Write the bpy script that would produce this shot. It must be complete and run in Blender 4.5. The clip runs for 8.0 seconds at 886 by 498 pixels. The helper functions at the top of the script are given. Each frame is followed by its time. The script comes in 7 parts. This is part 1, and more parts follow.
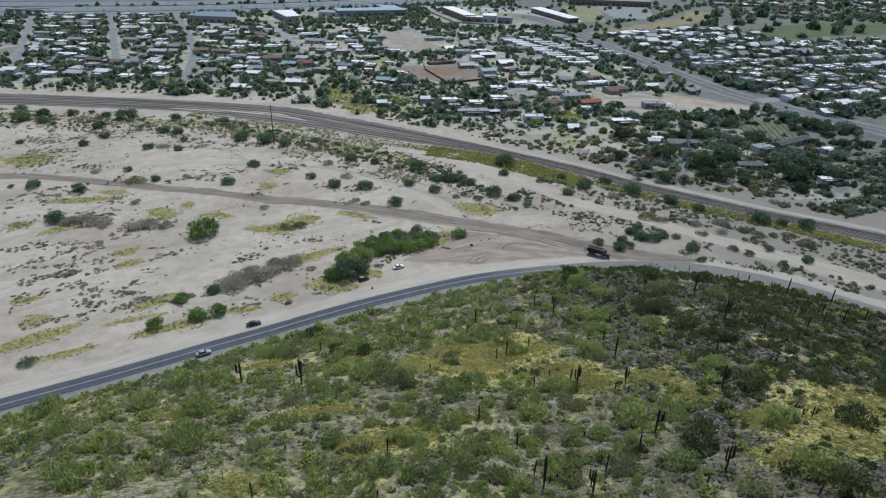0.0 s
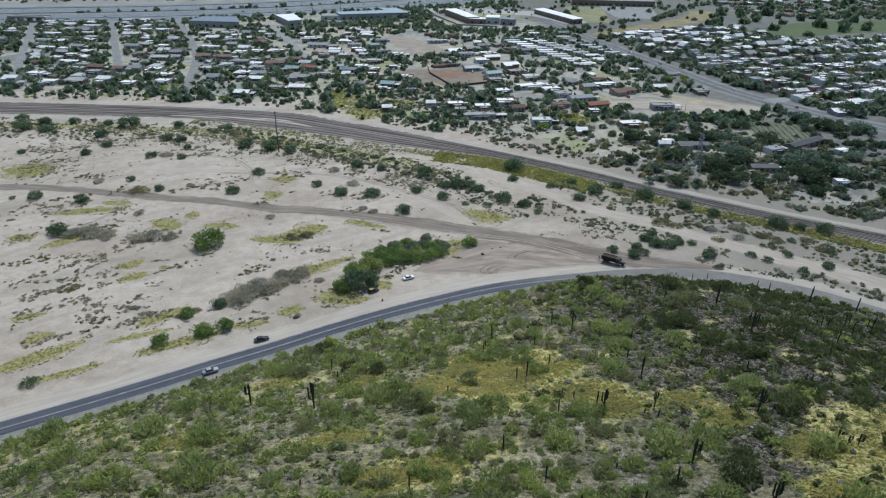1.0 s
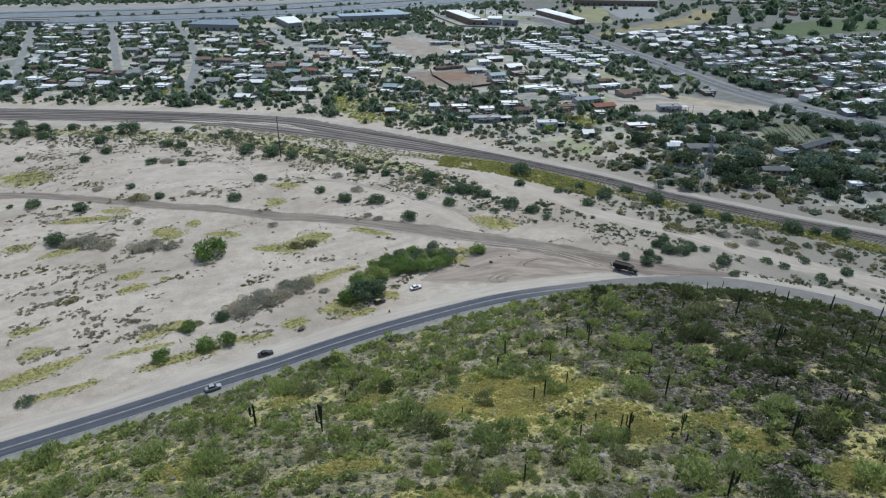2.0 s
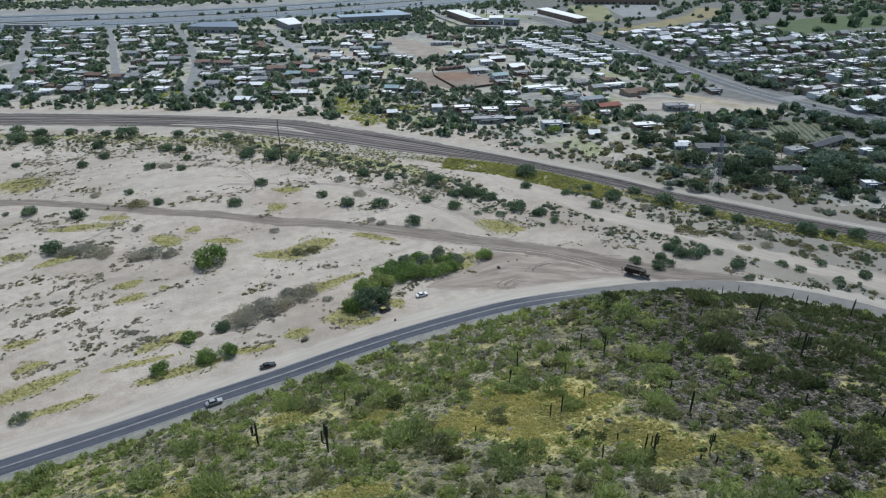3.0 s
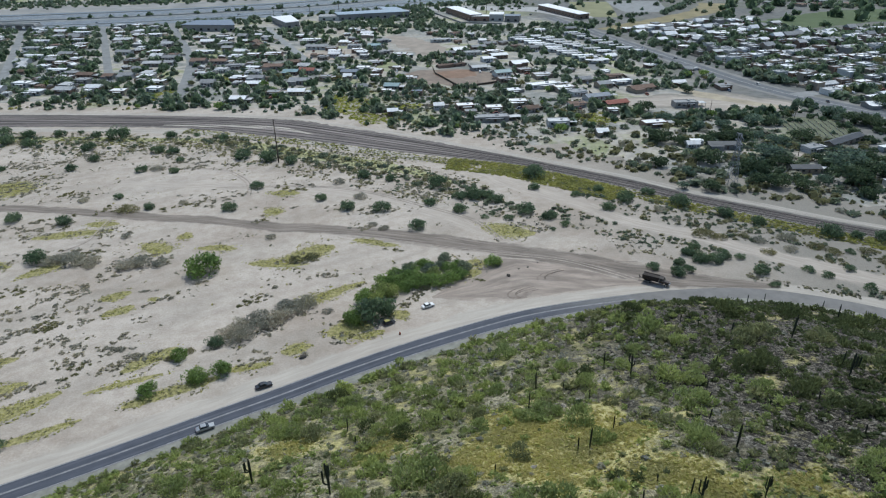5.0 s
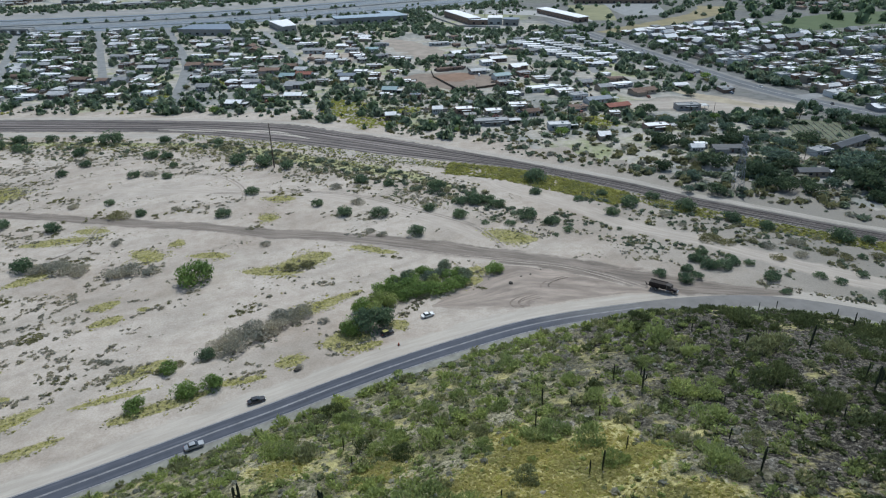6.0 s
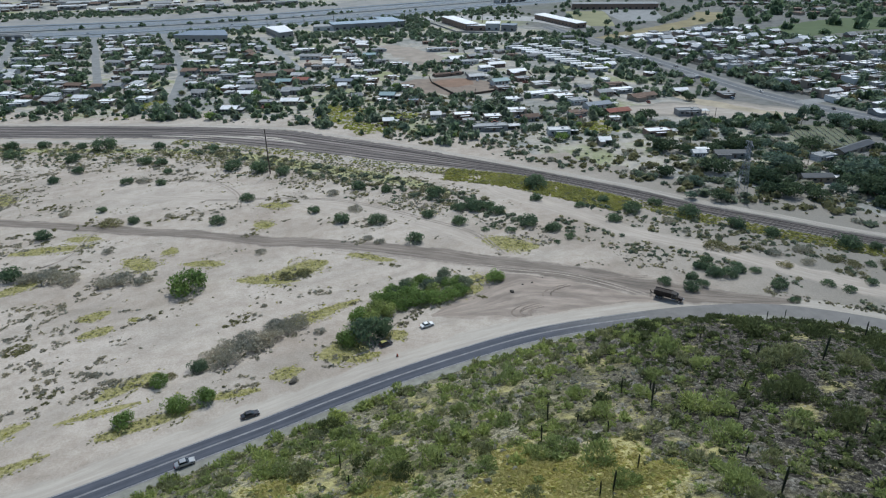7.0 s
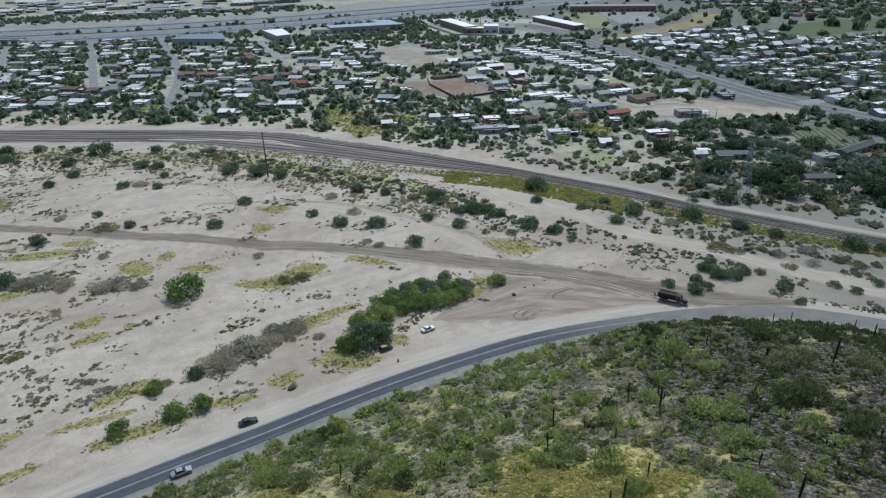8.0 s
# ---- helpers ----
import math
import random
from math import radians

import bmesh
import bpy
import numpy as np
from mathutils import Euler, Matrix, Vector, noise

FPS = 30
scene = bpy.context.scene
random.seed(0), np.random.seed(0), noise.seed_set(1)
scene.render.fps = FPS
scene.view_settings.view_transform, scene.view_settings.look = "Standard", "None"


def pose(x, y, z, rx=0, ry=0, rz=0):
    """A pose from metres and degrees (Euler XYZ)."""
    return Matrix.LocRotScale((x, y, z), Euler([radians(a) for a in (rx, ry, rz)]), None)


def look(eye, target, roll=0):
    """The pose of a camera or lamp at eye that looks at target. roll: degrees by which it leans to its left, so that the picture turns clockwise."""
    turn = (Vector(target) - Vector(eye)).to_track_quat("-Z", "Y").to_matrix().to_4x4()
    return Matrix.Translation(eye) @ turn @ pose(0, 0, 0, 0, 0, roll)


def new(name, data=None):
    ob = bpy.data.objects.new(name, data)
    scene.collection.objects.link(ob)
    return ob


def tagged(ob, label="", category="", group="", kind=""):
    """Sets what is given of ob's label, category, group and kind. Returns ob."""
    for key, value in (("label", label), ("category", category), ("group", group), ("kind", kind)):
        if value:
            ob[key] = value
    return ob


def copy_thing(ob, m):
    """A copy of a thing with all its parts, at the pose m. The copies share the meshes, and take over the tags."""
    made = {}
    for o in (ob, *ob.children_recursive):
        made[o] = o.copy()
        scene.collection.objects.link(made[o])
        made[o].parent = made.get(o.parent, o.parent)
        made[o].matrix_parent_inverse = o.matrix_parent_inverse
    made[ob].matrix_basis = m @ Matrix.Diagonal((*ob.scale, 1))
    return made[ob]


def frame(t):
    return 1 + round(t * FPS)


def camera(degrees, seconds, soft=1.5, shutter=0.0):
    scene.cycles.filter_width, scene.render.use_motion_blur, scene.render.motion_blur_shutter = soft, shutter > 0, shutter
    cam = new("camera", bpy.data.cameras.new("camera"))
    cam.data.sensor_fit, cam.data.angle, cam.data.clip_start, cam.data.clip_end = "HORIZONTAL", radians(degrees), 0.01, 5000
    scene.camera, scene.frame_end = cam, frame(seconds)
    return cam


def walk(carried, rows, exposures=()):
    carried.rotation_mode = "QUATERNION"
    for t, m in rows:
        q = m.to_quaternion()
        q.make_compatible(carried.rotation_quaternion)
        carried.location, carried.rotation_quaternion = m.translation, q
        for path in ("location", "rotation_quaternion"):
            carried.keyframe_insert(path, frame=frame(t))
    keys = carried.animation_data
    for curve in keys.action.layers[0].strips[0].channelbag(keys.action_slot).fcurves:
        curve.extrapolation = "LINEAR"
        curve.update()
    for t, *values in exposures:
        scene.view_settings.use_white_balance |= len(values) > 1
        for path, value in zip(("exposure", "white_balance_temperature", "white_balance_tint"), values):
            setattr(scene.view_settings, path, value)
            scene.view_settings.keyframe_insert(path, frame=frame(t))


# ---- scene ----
cam = camera(67.9, 8.0, 1.22)
PATH = [
    (0, (3.810, -11.296, 122.824), (4.177, -9.184, 121.746), 1.2),
    (0.5, (2.834, -7.507, 122.879), (3.197, -5.393, 121.802), 0.8),
    (1, (1.900, -3.767, 122.902), (2.257, -1.651, 121.828), 0.5),
    (1.5, (1.145, 0.018, 122.863), (1.500, 2.136, 121.790), 0.3),
    (3, (-0.037, 11.191, 121.238), (0.311, 13.310, 120.168), -0.5),
    (3.5, (-0.316, 14.719, 120.486), (0.031, 16.837, 119.412), -0.7),
    (4, (-0.504, 18.203, 119.642), (-0.155, 20.320, 118.567), -0.8),
    (4.5, (-0.492, 21.935, 118.867), (-0.143, 24.050, 117.790), -0.8),
    (6, (0.481, 33.200, 114.970), (0.838, 35.323, 113.909), -1.0),
    (6.5, (0.695, 36.241, 113.956), (1.057, 38.369, 112.907), -1.0),
    (7, (0.704, 38.558, 112.963), (1.072, 40.690, 111.922), -1.0),
    (7.5, (0.576, 40.235, 112.050), (0.948, 42.370, 111.018), -1.1),
    (8, (0.413, 41.536, 111.394), (0.788, 43.672, 110.364), -1.2),
]
walk(cam, [(t, look(eye, target, roll)) for t, eye, target, roll in PATH], [(0, -0.14, 6120, 3), (1.5, -0.05, 6120, 3), (6, -0.05, 6070, 3), (8, -0.14, 6070, 3)])

# ---- light ----
SUN_AZIMUTH, SUN_HEIGHT = 66.0, 57.0      # degrees from +x towards +y, and above the horizon
world = bpy.data.worlds.new("world")
scene.world = world
world.use_nodes = True
_sky = world.node_tree.nodes.new("ShaderNodeTexSky")
_sky.sky_type, _sky.sun_disc = "NISHITA", False
_sky.sun_elevation, _sky.sun_rotation = radians(SUN_HEIGHT), radians(90 - SUN_AZIMUTH)
_sky.dust_density = 1.5
_bg = world.node_tree.nodes["Background"]
_bg.inputs["Strength"].default_value = 0.13
world.node_tree.links.new(_sky.outputs["Color"], _bg.inputs["Color"])
sun = new("sun", bpy.data.lights.new("sun", "SUN"))
sun.data.energy, sun.data.angle, sun.data.color = 3.15, radians(0.6), (1.0, 0.975, 0.94)
_a, _h = radians(SUN_AZIMUTH), radians(SUN_HEIGHT)
sun.matrix_world = look((300 * math.cos(_a) * math.cos(_h), 300 * math.sin(_a) * math.cos(_h), 300 * math.sin(_h)), (0, 0, 0))

# ---- materials ----


def material(name, rough=0.9, metal=0.0, spec=0.25):
    m = bpy.data.materials.new(name)
    m.use_nodes = True
    b = m.node_tree.nodes["Principled BSDF"]
    b.inputs["Roughness"].default_value, b.inputs["Metallic"].default_value = rough, metal
    b.inputs["Specular IOR Level"].default_value = spec
    return m, m.node_tree, b


def position(nt):
    return nt.nodes.new("ShaderNodeNewGeometry").outputs["Position"]


def uv(nt):
    return nt.nodes.new("ShaderNodeTexCoord").outputs["UV"]


def scaled(nt, vec, s):
    n = nt.nodes.new("ShaderNodeVectorMath")
    n.operation = "MULTIPLY"
    nt.links.new(vec, n.inputs[0])
    n.inputs[1].default_value = s
    return n.outputs[0]


def cloud(nt, vec, scale, detail=4.0, rough=0.55, warp=0.0):
    n = nt.nodes.new("ShaderNodeTexNoise")
    nt.links.new(vec, n.inputs["Vector"])
    n.inputs["Scale"].default_value, n.inputs["Detail"].default_value = scale, detail
    n.inputs["Roughness"].default_value, n.inputs["Distortion"].default_value = rough, warp
    return n.outputs["Fac"]


def ramp(nt, fac, *stops):
    n = nt.nodes.new("ShaderNodeValToRGB")
    nt.links.new(fac, n.inputs["Fac"])
    e = n.color_ramp.elements
    while len(e) < len(stops):
        e.new(0.5)
    for el, (p, c) in zip(e, stops):
        el.position = p
        el.color = (*(c if isinstance(c, tuple) else (c, c, c)), 1)
    return n.outputs["Color"]


def blend(nt, fac, a, b, kind="MIX"):
    n = nt.nodes.new("ShaderNodeMix")
    n.data_type, n.blend_type = "RGBA", kind
    for sock, v in ((n.inputs["Factor"], fac), (n.inputs["A"], a), (n.inputs["B"], b)):
        if isinstance(v, (int, float)):
            sock.default_value = v
        elif isinstance(v, tuple):
            sock.default_value = (*v, 1)
        else:
            nt.links.new(v, sock)
    return n.outputs["Result"]


def maths(nt, op, a, b=0.0, clamp=False):
    n = nt.nodes.new("ShaderNodeMath")
    n.operation, n.use_clamp = op, clamp
    for sock, v in zip(n.inputs, (a, b)):
        if isinstance(v, (int, float)):
            sock.default_value = v
        else:
            nt.links.new(v, sock)
    return n.outputs[0]


def split(nt, vec):
    n = nt.nodes.new("ShaderNodeSeparateXYZ")
    nt.links.new(vec, n.inputs[0])
    return n.outputs


def bump(nt, b, fac, strength, distance):
    n = nt.nodes.new("ShaderNodeBump")
    n.inputs["Strength"].default_value, n.inputs["Distance"].default_value = strength, distance
    nt.links.new(fac, n.inputs["Height"])
    nt.links.new(n.outputs["Normal"], b.inputs["Normal"])


def colour(nt, b, c):
    nt.links.new(c, b.inputs["Base Color"])


def sand_colour(nt):
    p = position(nt)
    broad = ramp(nt, cloud(nt, scaled(nt, p, (1, 1.7, 1)), 0.016, 5, 0.6, 0.6), (0.32, (0.365, 0.312, 0.262)), (0.52, (0.452, 0.398, 0.343)), (0.72, (0.488, 0.435, 0.38)))
    crust = ramp(nt, cloud(nt, p, 0.22, 6, 0.7), (0.40, (0.78, 0.76, 0.73)), (0.56, (1, 1, 1)))
    grain = ramp(nt, cloud(nt, p, 1.6, 4, 0.75), (0.38, (0.84, 0.83, 0.82)), (0.58, (1.04, 1.04, 1.04)))
    # crusted silt left in streaks by old floods, running with the valley
    turn = nt.nodes.new("ShaderNodeVectorRotate")
    turn.rotation_type = "Z_AXIS"
    turn.inputs["Angle"].default_value = radians(-24)
    nt.links.new(p, turn.inputs["Vector"])
    silt = ramp(nt, cloud(nt, scaled(nt, turn.outputs[0], (0.25, 1, 1)), 0.06, 6, 0.66, 0.8), (0.46, 0.0), (0.56, 0.6), (0.66, 1.0))
    c = blend(nt, 0.8, blend(nt, 0.65, broad, crust, "MULTIPLY"), grain, "MULTIPLY")
    # grey gravel downstream, to the east, darkened to put that side in shade
    east = maths(nt, "MULTIPLY_ADD", split(nt, p)[0], 0.011)
    east.node.inputs[2].default_value = -1.25
    gravel = ramp(nt, maths(nt, "ADD", east, maths(nt, "MULTIPLY", cloud(nt, p, 0.03, 4, 0.6), 0.6)), (0.05, 0.0), (1.05, 0.9))
    c = blend(nt, gravel, c, blend(nt, 0.9, (0.21, 0.197, 0.172), grain, "MULTIPLY"))
    return blend(nt, maths(nt, "MULTIPLY", silt, 0.42), c, blend(nt, 0.9, (0.25, 0.225, 0.19), grain, "MULTIPLY"))


def sand_material():
    m, nt, b = material("river_sand", 0.95)
    colour(nt, b, sand_colour(nt))
    bump(nt, b, cloud(nt, position(nt), 0.7, 6, 0.7), 0.5, 0.35)
    return m


def hill_material():
    m, nt, b = material("stony_hillside", 0.95)
    p = position(nt)
    s = split(nt, p)
    soil = ramp(nt, cloud(nt, p, 0.10, 6, 0.65, 0.4), (0.38, (0.100, 0.096, 0.056)), (0.5, (0.160, 0.150, 0.093)), (0.62, (0.245, 0.225, 0.158)))
    rubble = ramp(nt, cloud(nt, p, 1.1, 6, 0.8), (0.43, (0.42, 0.42, 0.40)), (0.5, (0.9, 0.9, 0.88)), (0.57, (1.6, 1.58, 1.54)))
    # dark volcanic scree in patches; the eastern flank's shade is painted in too
    scree = ramp(nt, cloud(nt, p, 1.2, 6, 0.85), (0.44, (0.014, 0.0125, 0.010)), (0.52, (0.056, 0.0495, 0.038)), (0.60, (0.22, 0.20, 0.165)))
    east = maths(nt, "MULTIPLY_ADD", s[0], 0.009)
    east.node.inputs[2].default_value = -0.52
    mask = ramp(nt, maths(nt, "ADD", east, cloud(nt, p, 0.045, 4, 0.6, 0.5)), (0.42, 0.0), (0.62, 1.0))
    c = blend(nt, 0.85, soil, rubble, "MULTIPLY")
    # bleached gravel in runnels
    pale = ramp(nt, cloud(nt, p, 0.075, 6, 0.72, 0.8), (0.55, 0.0), (0.63, 0.8))
    gravel = ramp(nt, cloud(nt, p, 0.9, 7, 0.85), (0.44, (0.05, 0.046, 0.037)), (0.5, (0.205, 0.19, 0.155)), (0.58, (0.45, 0.43, 0.38)))
    far = ramp(nt, maths(nt, "MULTIPLY", s[0], 0.01), (0.0, 0.15), (0.45, 1.0), (0.75, 1.0), (1.05, 0.35))
    ground = blend(nt, maths(nt, "MULTIPLY", pale, far), blend(nt, mask, c, scree), gravel)
    # dry grass litter in the clearings
    cover = nt.nodes.new("ShaderNodeAttribute")
    cover.attribute_name = "grass_cover"
    straw = ramp(nt, cloud(nt, p, 0.9, 6, 0.75), (0.40, (0.265, 0.235, 0.098)), (0.5, (0.40, 0.358, 0.152)), (0.60, (0.51, 0.462, 0.212)))
    thick = ramp(nt, maths(nt, "ADD", cover.outputs["Fac"], maths(nt, "MULTIPLY", maths(nt, "SUBTRACT", cloud(nt, p, 0.35, 5, 0.7), 0.5), 1.6)), (0.25, 0.0), (0.6, 0.9))
    colour(nt, b, blend(nt, thick, ground, straw))
    bump(nt, b, cloud(nt, p, 1.1, 7, 0.75), 0.9, 0.5)
    return m


def town_soil_material():
    m, nt, b = material("town_soil", 0.95)
    p = position(nt)
    broad = ramp(nt, cloud(nt, p, 0.013, 6, 0.65, 0.8), (0.36, (0.20, 0.202, 0.188)), (0.45, (0.275, 0.272, 0.255)), (0.53, (0.385, 0.352, 0.31)), (0.60, (0.255, 0.268, 0.152)))
    fine = ramp(nt, cloud(nt, p, 0.12, 5, 0.7), (0.34, (0.62, 0.63, 0.59)), (0.6, (1.12, 1.12, 1.1)))
    # paved ground under the eastern estate, darkened for the shade on that side
    east = maths(nt, "MULTIPLY_ADD", split(nt, p)[0], 0.012)
    east.node.inputs[2].default_value = -3.2
    paved = ramp(nt, maths(nt, "ADD", east, cloud(nt, p, 0.02, 4, 0.6)), (0.4, 0.0), (0.8, 0.8))
    broad = blend(nt, paved, broad, (0.115, 0.118, 0.118))
    colour(nt, b, blend(nt, 0.8, broad, fine, "MULTIPLY"))
    bump(nt, b, cloud(nt, p, 0.5, 5, 0.7), 0.4, 0.3)
    return m


def track_material(name, centre, along, edge=0.32, ruts=0.5, deep=0.4):
    """A track whose surface fades at its ragged edges into the sand; u runs across it, v along it in metres."""
    m, nt, b = material(name, 0.95)
    w = uv(nt)
    u = split(nt, w)[0]
    p = position(nt)
    streak = cloud(nt, scaled(nt, w, (9, along, 1)), 1.0, 5, 0.65, 0.3)
    rut = ramp(nt, streak, (0.38, tuple(v * (1 - deep) for v in centre)), (0.51, centre), (0.64, tuple(min(v * (1 + deep * 1.2), 0.55) for v in centre)))
    off = maths(nt, "ABSOLUTE", maths(nt, "SUBTRACT", u, 0.5))
    side = maths(nt, "ADD", off, maths(nt, "MULTIPLY", maths(nt, "SUBTRACT", cloud(nt, p, 0.16, 5, 0.7), 0.5), 0.45))
    mask = ramp(nt, side, (edge, 0.0), (min(edge + 0.16, 0.49), 1.0))
    base = sand_colour(nt)
    mottled = blend(nt, maths(nt, "MULTIPLY", cloud(nt, p, 0.05, 4, 0.6), ruts), rut, sand_colour(nt))
    colour(nt, b, blend(nt, mask, mottled, base))
    bump(nt, b, streak, 0.5, 0.2)
    return m


def asphalt_material():
    m, nt, b = material("worn_asphalt", 0.85)
    p, w = position(nt), uv(nt)
    s = split(nt, p)
    u = split(nt, w)[0]
    wear = ramp(nt, cloud(nt, scaled(nt, w, (7, 0.02, 1)), 1.0, 4, 0.6), (0.3, (0.052, 0.057, 0.072)), (0.55, (0.076, 0.082, 0.102)), (0.75, (0.11, 0.116, 0.135)))
    patch = ramp(nt, cloud(nt, p, 0.25, 5, 0.7), (0.3, (0.75, 0.75, 0.75)), (0.65, (1.15, 1.15, 1.15)))
    c = blend(nt, 0.6, wear, patch, "MULTIPLY")
    # dust carried over from the dirt track covers the bend
    d = maths(nt, "MULTIPLY_ADD", s[0], 0.02)
    d.node.inputs[2].default_value = -1.55
    dust = ramp(nt, maths(nt, "ADD", d, maths(nt, "MULTIPLY", cloud(nt, scaled(nt, w, (5, 0.03, 1)), 1.0, 4, 0.6), 0.8)), (0.0, 0.0), (0.9, 1.0))
    edge = ramp(nt, maths(nt, "ABSOLUTE", maths(nt, "SUBTRACT", u, 0.5)), (0.44, 0.0), (0.5, 0.7))
    c = blend(nt, edge, c, (0.30, 0.29, 0.27))
    colour(nt, b, blend(nt, dust, c, blend(nt, 0.7, (0.175, 0.168, 0.160), patch, "MULTIPLY")))
    bump(nt, b, cloud(nt, p, 6, 3, 0.7), 0.3, 0.02)
    return m


def foliage(name, dark, light, tip=None):
    m, nt, b = material(name, 0.75, 0, 0.15)
    g = nt.nodes.new("ShaderNodeNewGeometry").outputs["Random Per Island"]
    o = nt.nodes.new("ShaderNodeObjectInfo").outputs["Random"]
    c = ramp(nt, g, (0.0, dark), (0.75, light), (1.0, tip or light))
    patchy = ramp(nt, cloud(nt, position(nt), 0.09, 3, 0.6), (0.3, (0.72, 0.76, 0.78)), (0.7, (1.2, 1.15, 1.0)))
    c = blend(nt, 0.8, c, patchy, "MULTIPLY")
    c = blend(nt, 0.7, c, ramp(nt, o, (0, (0.72, 0.76, 0.72)), (1, (1.2, 1.15, 1.1))), "MULTIPLY")
    colour(nt, b, c)
    lit = nt.nodes.new("ShaderNodeBsdfTranslucent")
    nt.links.new(c, lit.inputs["Color"])
    mixed = nt.nodes.new("ShaderNodeMixShader")
    mixed.inputs[0].default_value = 0.55
    nt.links.new(b.outputs[0], mixed.inputs[1])
    nt.links.new(lit.outputs[0], mixed.inputs[2])
    nt.links.new(mixed.outputs[0], nt.nodes["Material Output"].inputs["Surface"])
    return m


def plain(name, c, rough=0.7, metal=0.0, vary=0.25, scale=1.5, spec=0.3):
    """One paint or material, weathered: broad stains and fine grain, a little different from piece to piece."""
    m, nt, b = material(name, rough, metal, spec)
    p = position(nt)
    o = nt.nodes.new("ShaderNodeObjectInfo").outputs["Random"]
    v = ramp(nt, cloud(nt, p, scale, 5, 0.65), (0.3, 1 - vary), (0.7, 1 + vary * 0.5))
    w = ramp(nt, o, (0.0, 1 - vary * 0.6), (1.0, 1 + vary * 0.4))
    colour(nt, b, blend(nt, 1.0, blend(nt, 1.0, c, v, "MULTIPLY"), w, "MULTIPLY"))
    return m


def glass_material(name, c=(0.02, 0.025, 0.03)):
    m, nt, b = material(name, 0.08, 0, 0.5)
    b.inputs["Base Color"].default_value = (*c, 1)
    return m


SAND, HILL, TOWN = sand_material(), hill_material(), town_soil_material()
ASPHALT = asphalt_material()
DIRT = track_material("churned_brown_earth", (0.268, 0.222, 0.187), 0.05, 0.33, 0.25, 0.3)
DIRTROAD = track_material("brown_dirt_track", (0.178, 0.15, 0.127), 0.05, 0.36, 0.2, 0.35)
PALE = track_material("pale_graded_track", (0.405, 0.355, 0.305), 0.06, 0.28, 0.5, 0.15)
BED = track_material("soil_cement_channel", (0.148, 0.128, 0.12), 0.012, 0.46, 0.06, 0.5)
BANK = track_material("graded_bank", (0.37, 0.34, 0.30), 0.03, 0.34, 0.5, 0.25)
SHOULDER = track_material("sandy_shoulder", (0.41, 0.373, 0.326), 0.06, 0.40, 0.5, 0.12)
LINE = plain("worn_road_paint", (0.30, 0.30, 0.31), 0.8, 0, 0.4, 0.4)
STREET = plain("grey_street", (0.245, 0.25, 0.248), 0.9, 0, 0.25, 0.12)
FREEWAY = plain("freeway_asphalt", (0.165, 0.195, 0.228), 0.85, 0, 0.2, 0.06)
CONCRETE = plain("grey_concrete", (0.36, 0.355, 0.345), 0.9, 0, 0.2, 0.15)
GREEN = foliage("green_leaves", (0.146, 0.218, 0.074), (0.252, 0.353, 0.123), (0.336, 0.437, 0.174))
DARKGREEN = foliage("dark_green_leaves", (0.092, 0.140, 0.090), (0.165, 0.230, 0.147), (0.231, 0.300, 0.194))
# darker leaves for the eastern slope, its shade put into the colour
SCRUB = foliage("dark_hill_scrub_leaves", (0.070, 0.089, 0.042), (0.121, 0.149, 0.070), (0.172, 0.204, 0.102))
HILLOLIVE = foliage("hillside_olive_leaves", (0.167, 0.182, 0.095), (0.278, 0.296, 0.159), (0.373, 0.390, 0.220))
HILLGREEN = foliage("creosote_leaves", (0.193, 0.237, 0.095), (0.329, 0.388, 0.159), (0.432, 0.493, 0.220))
# blue-grey distance haze is put into the next two leaf colours
MESQUITE = foliage("hazed_mesquite_leaves", (0.095, 0.142, 0.114), (0.171, 0.239, 0.193), (0.257, 0.325, 0.263))
TOWNLEAF = foliage("hazed_yard_tree_leaves", (0.138, 0.184, 0.138), (0.232, 0.295, 0.216), (0.330, 0.390, 0.290))
DEEP = foliage("deep_green_grove_leaves", (0.055, 0.083, 0.052), (0.10, 0.142, 0.088), (0.145, 0.192, 0.12))
LIME = foliage("lime_yellow_weeds", (0.31, 0.335, 0.085), (0.44, 0.465, 0.135), (0.53, 0.55, 0.19))
DRYOLIVE = foliage("pale_olive_brush", (0.23, 0.225, 0.145), (0.33, 0.322, 0.21), (0.42, 0.41, 0.275))
SAGE = foliage("sage_green_leaves", (0.128, 0.158, 0.120), (0.224, 0.269, 0.202), (0.314, 0.359, 0.276))
TWIG = foliage("brown_dry_brush", (0.260, 0.243, 0.196), (0.372, 0.350, 0.284), (0.475, 0.450, 0.370))
OLIVE = foliage("olive_leaves", (0.157, 0.154, 0.086), (0.262, 0.256, 0.148), (0.356, 0.340, 0.203))
GREY = foliage("dry_grey_twigs", (0.30, 0.286, 0.25), (0.42, 0.405, 0.355), (0.52, 0.505, 0.45))
PALO = foliage("palo_verde_leaves", (0.225, 0.273, 0.095), (0.363, 0.424, 0.161), (0.469, 0.519, 0.218))
YELLOW = foliage("yellow_flowering_grass", (0.33, 0.325, 0.095), (0.47, 0.455, 0.16), (0.56, 0.54, 0.215))
STRAW = foliage("dry_yellow_grass", (0.375, 0.338, 0.135), (0.50, 0.452, 0.192), (0.58, 0.528, 0.255))
BARK = plain("grey_bark", (0.11, 0.09, 0.07), 0.9, 0, 0.3, 3)
CACTUS = plain("cactus_skin", (0.034, 0.042, 0.026), 0.8, 0, 0.35, 1.2)
ROCK = plain("grey_rock", (0.28, 0.253, 0.21), 0.9, 0, 0.5, 0.6)
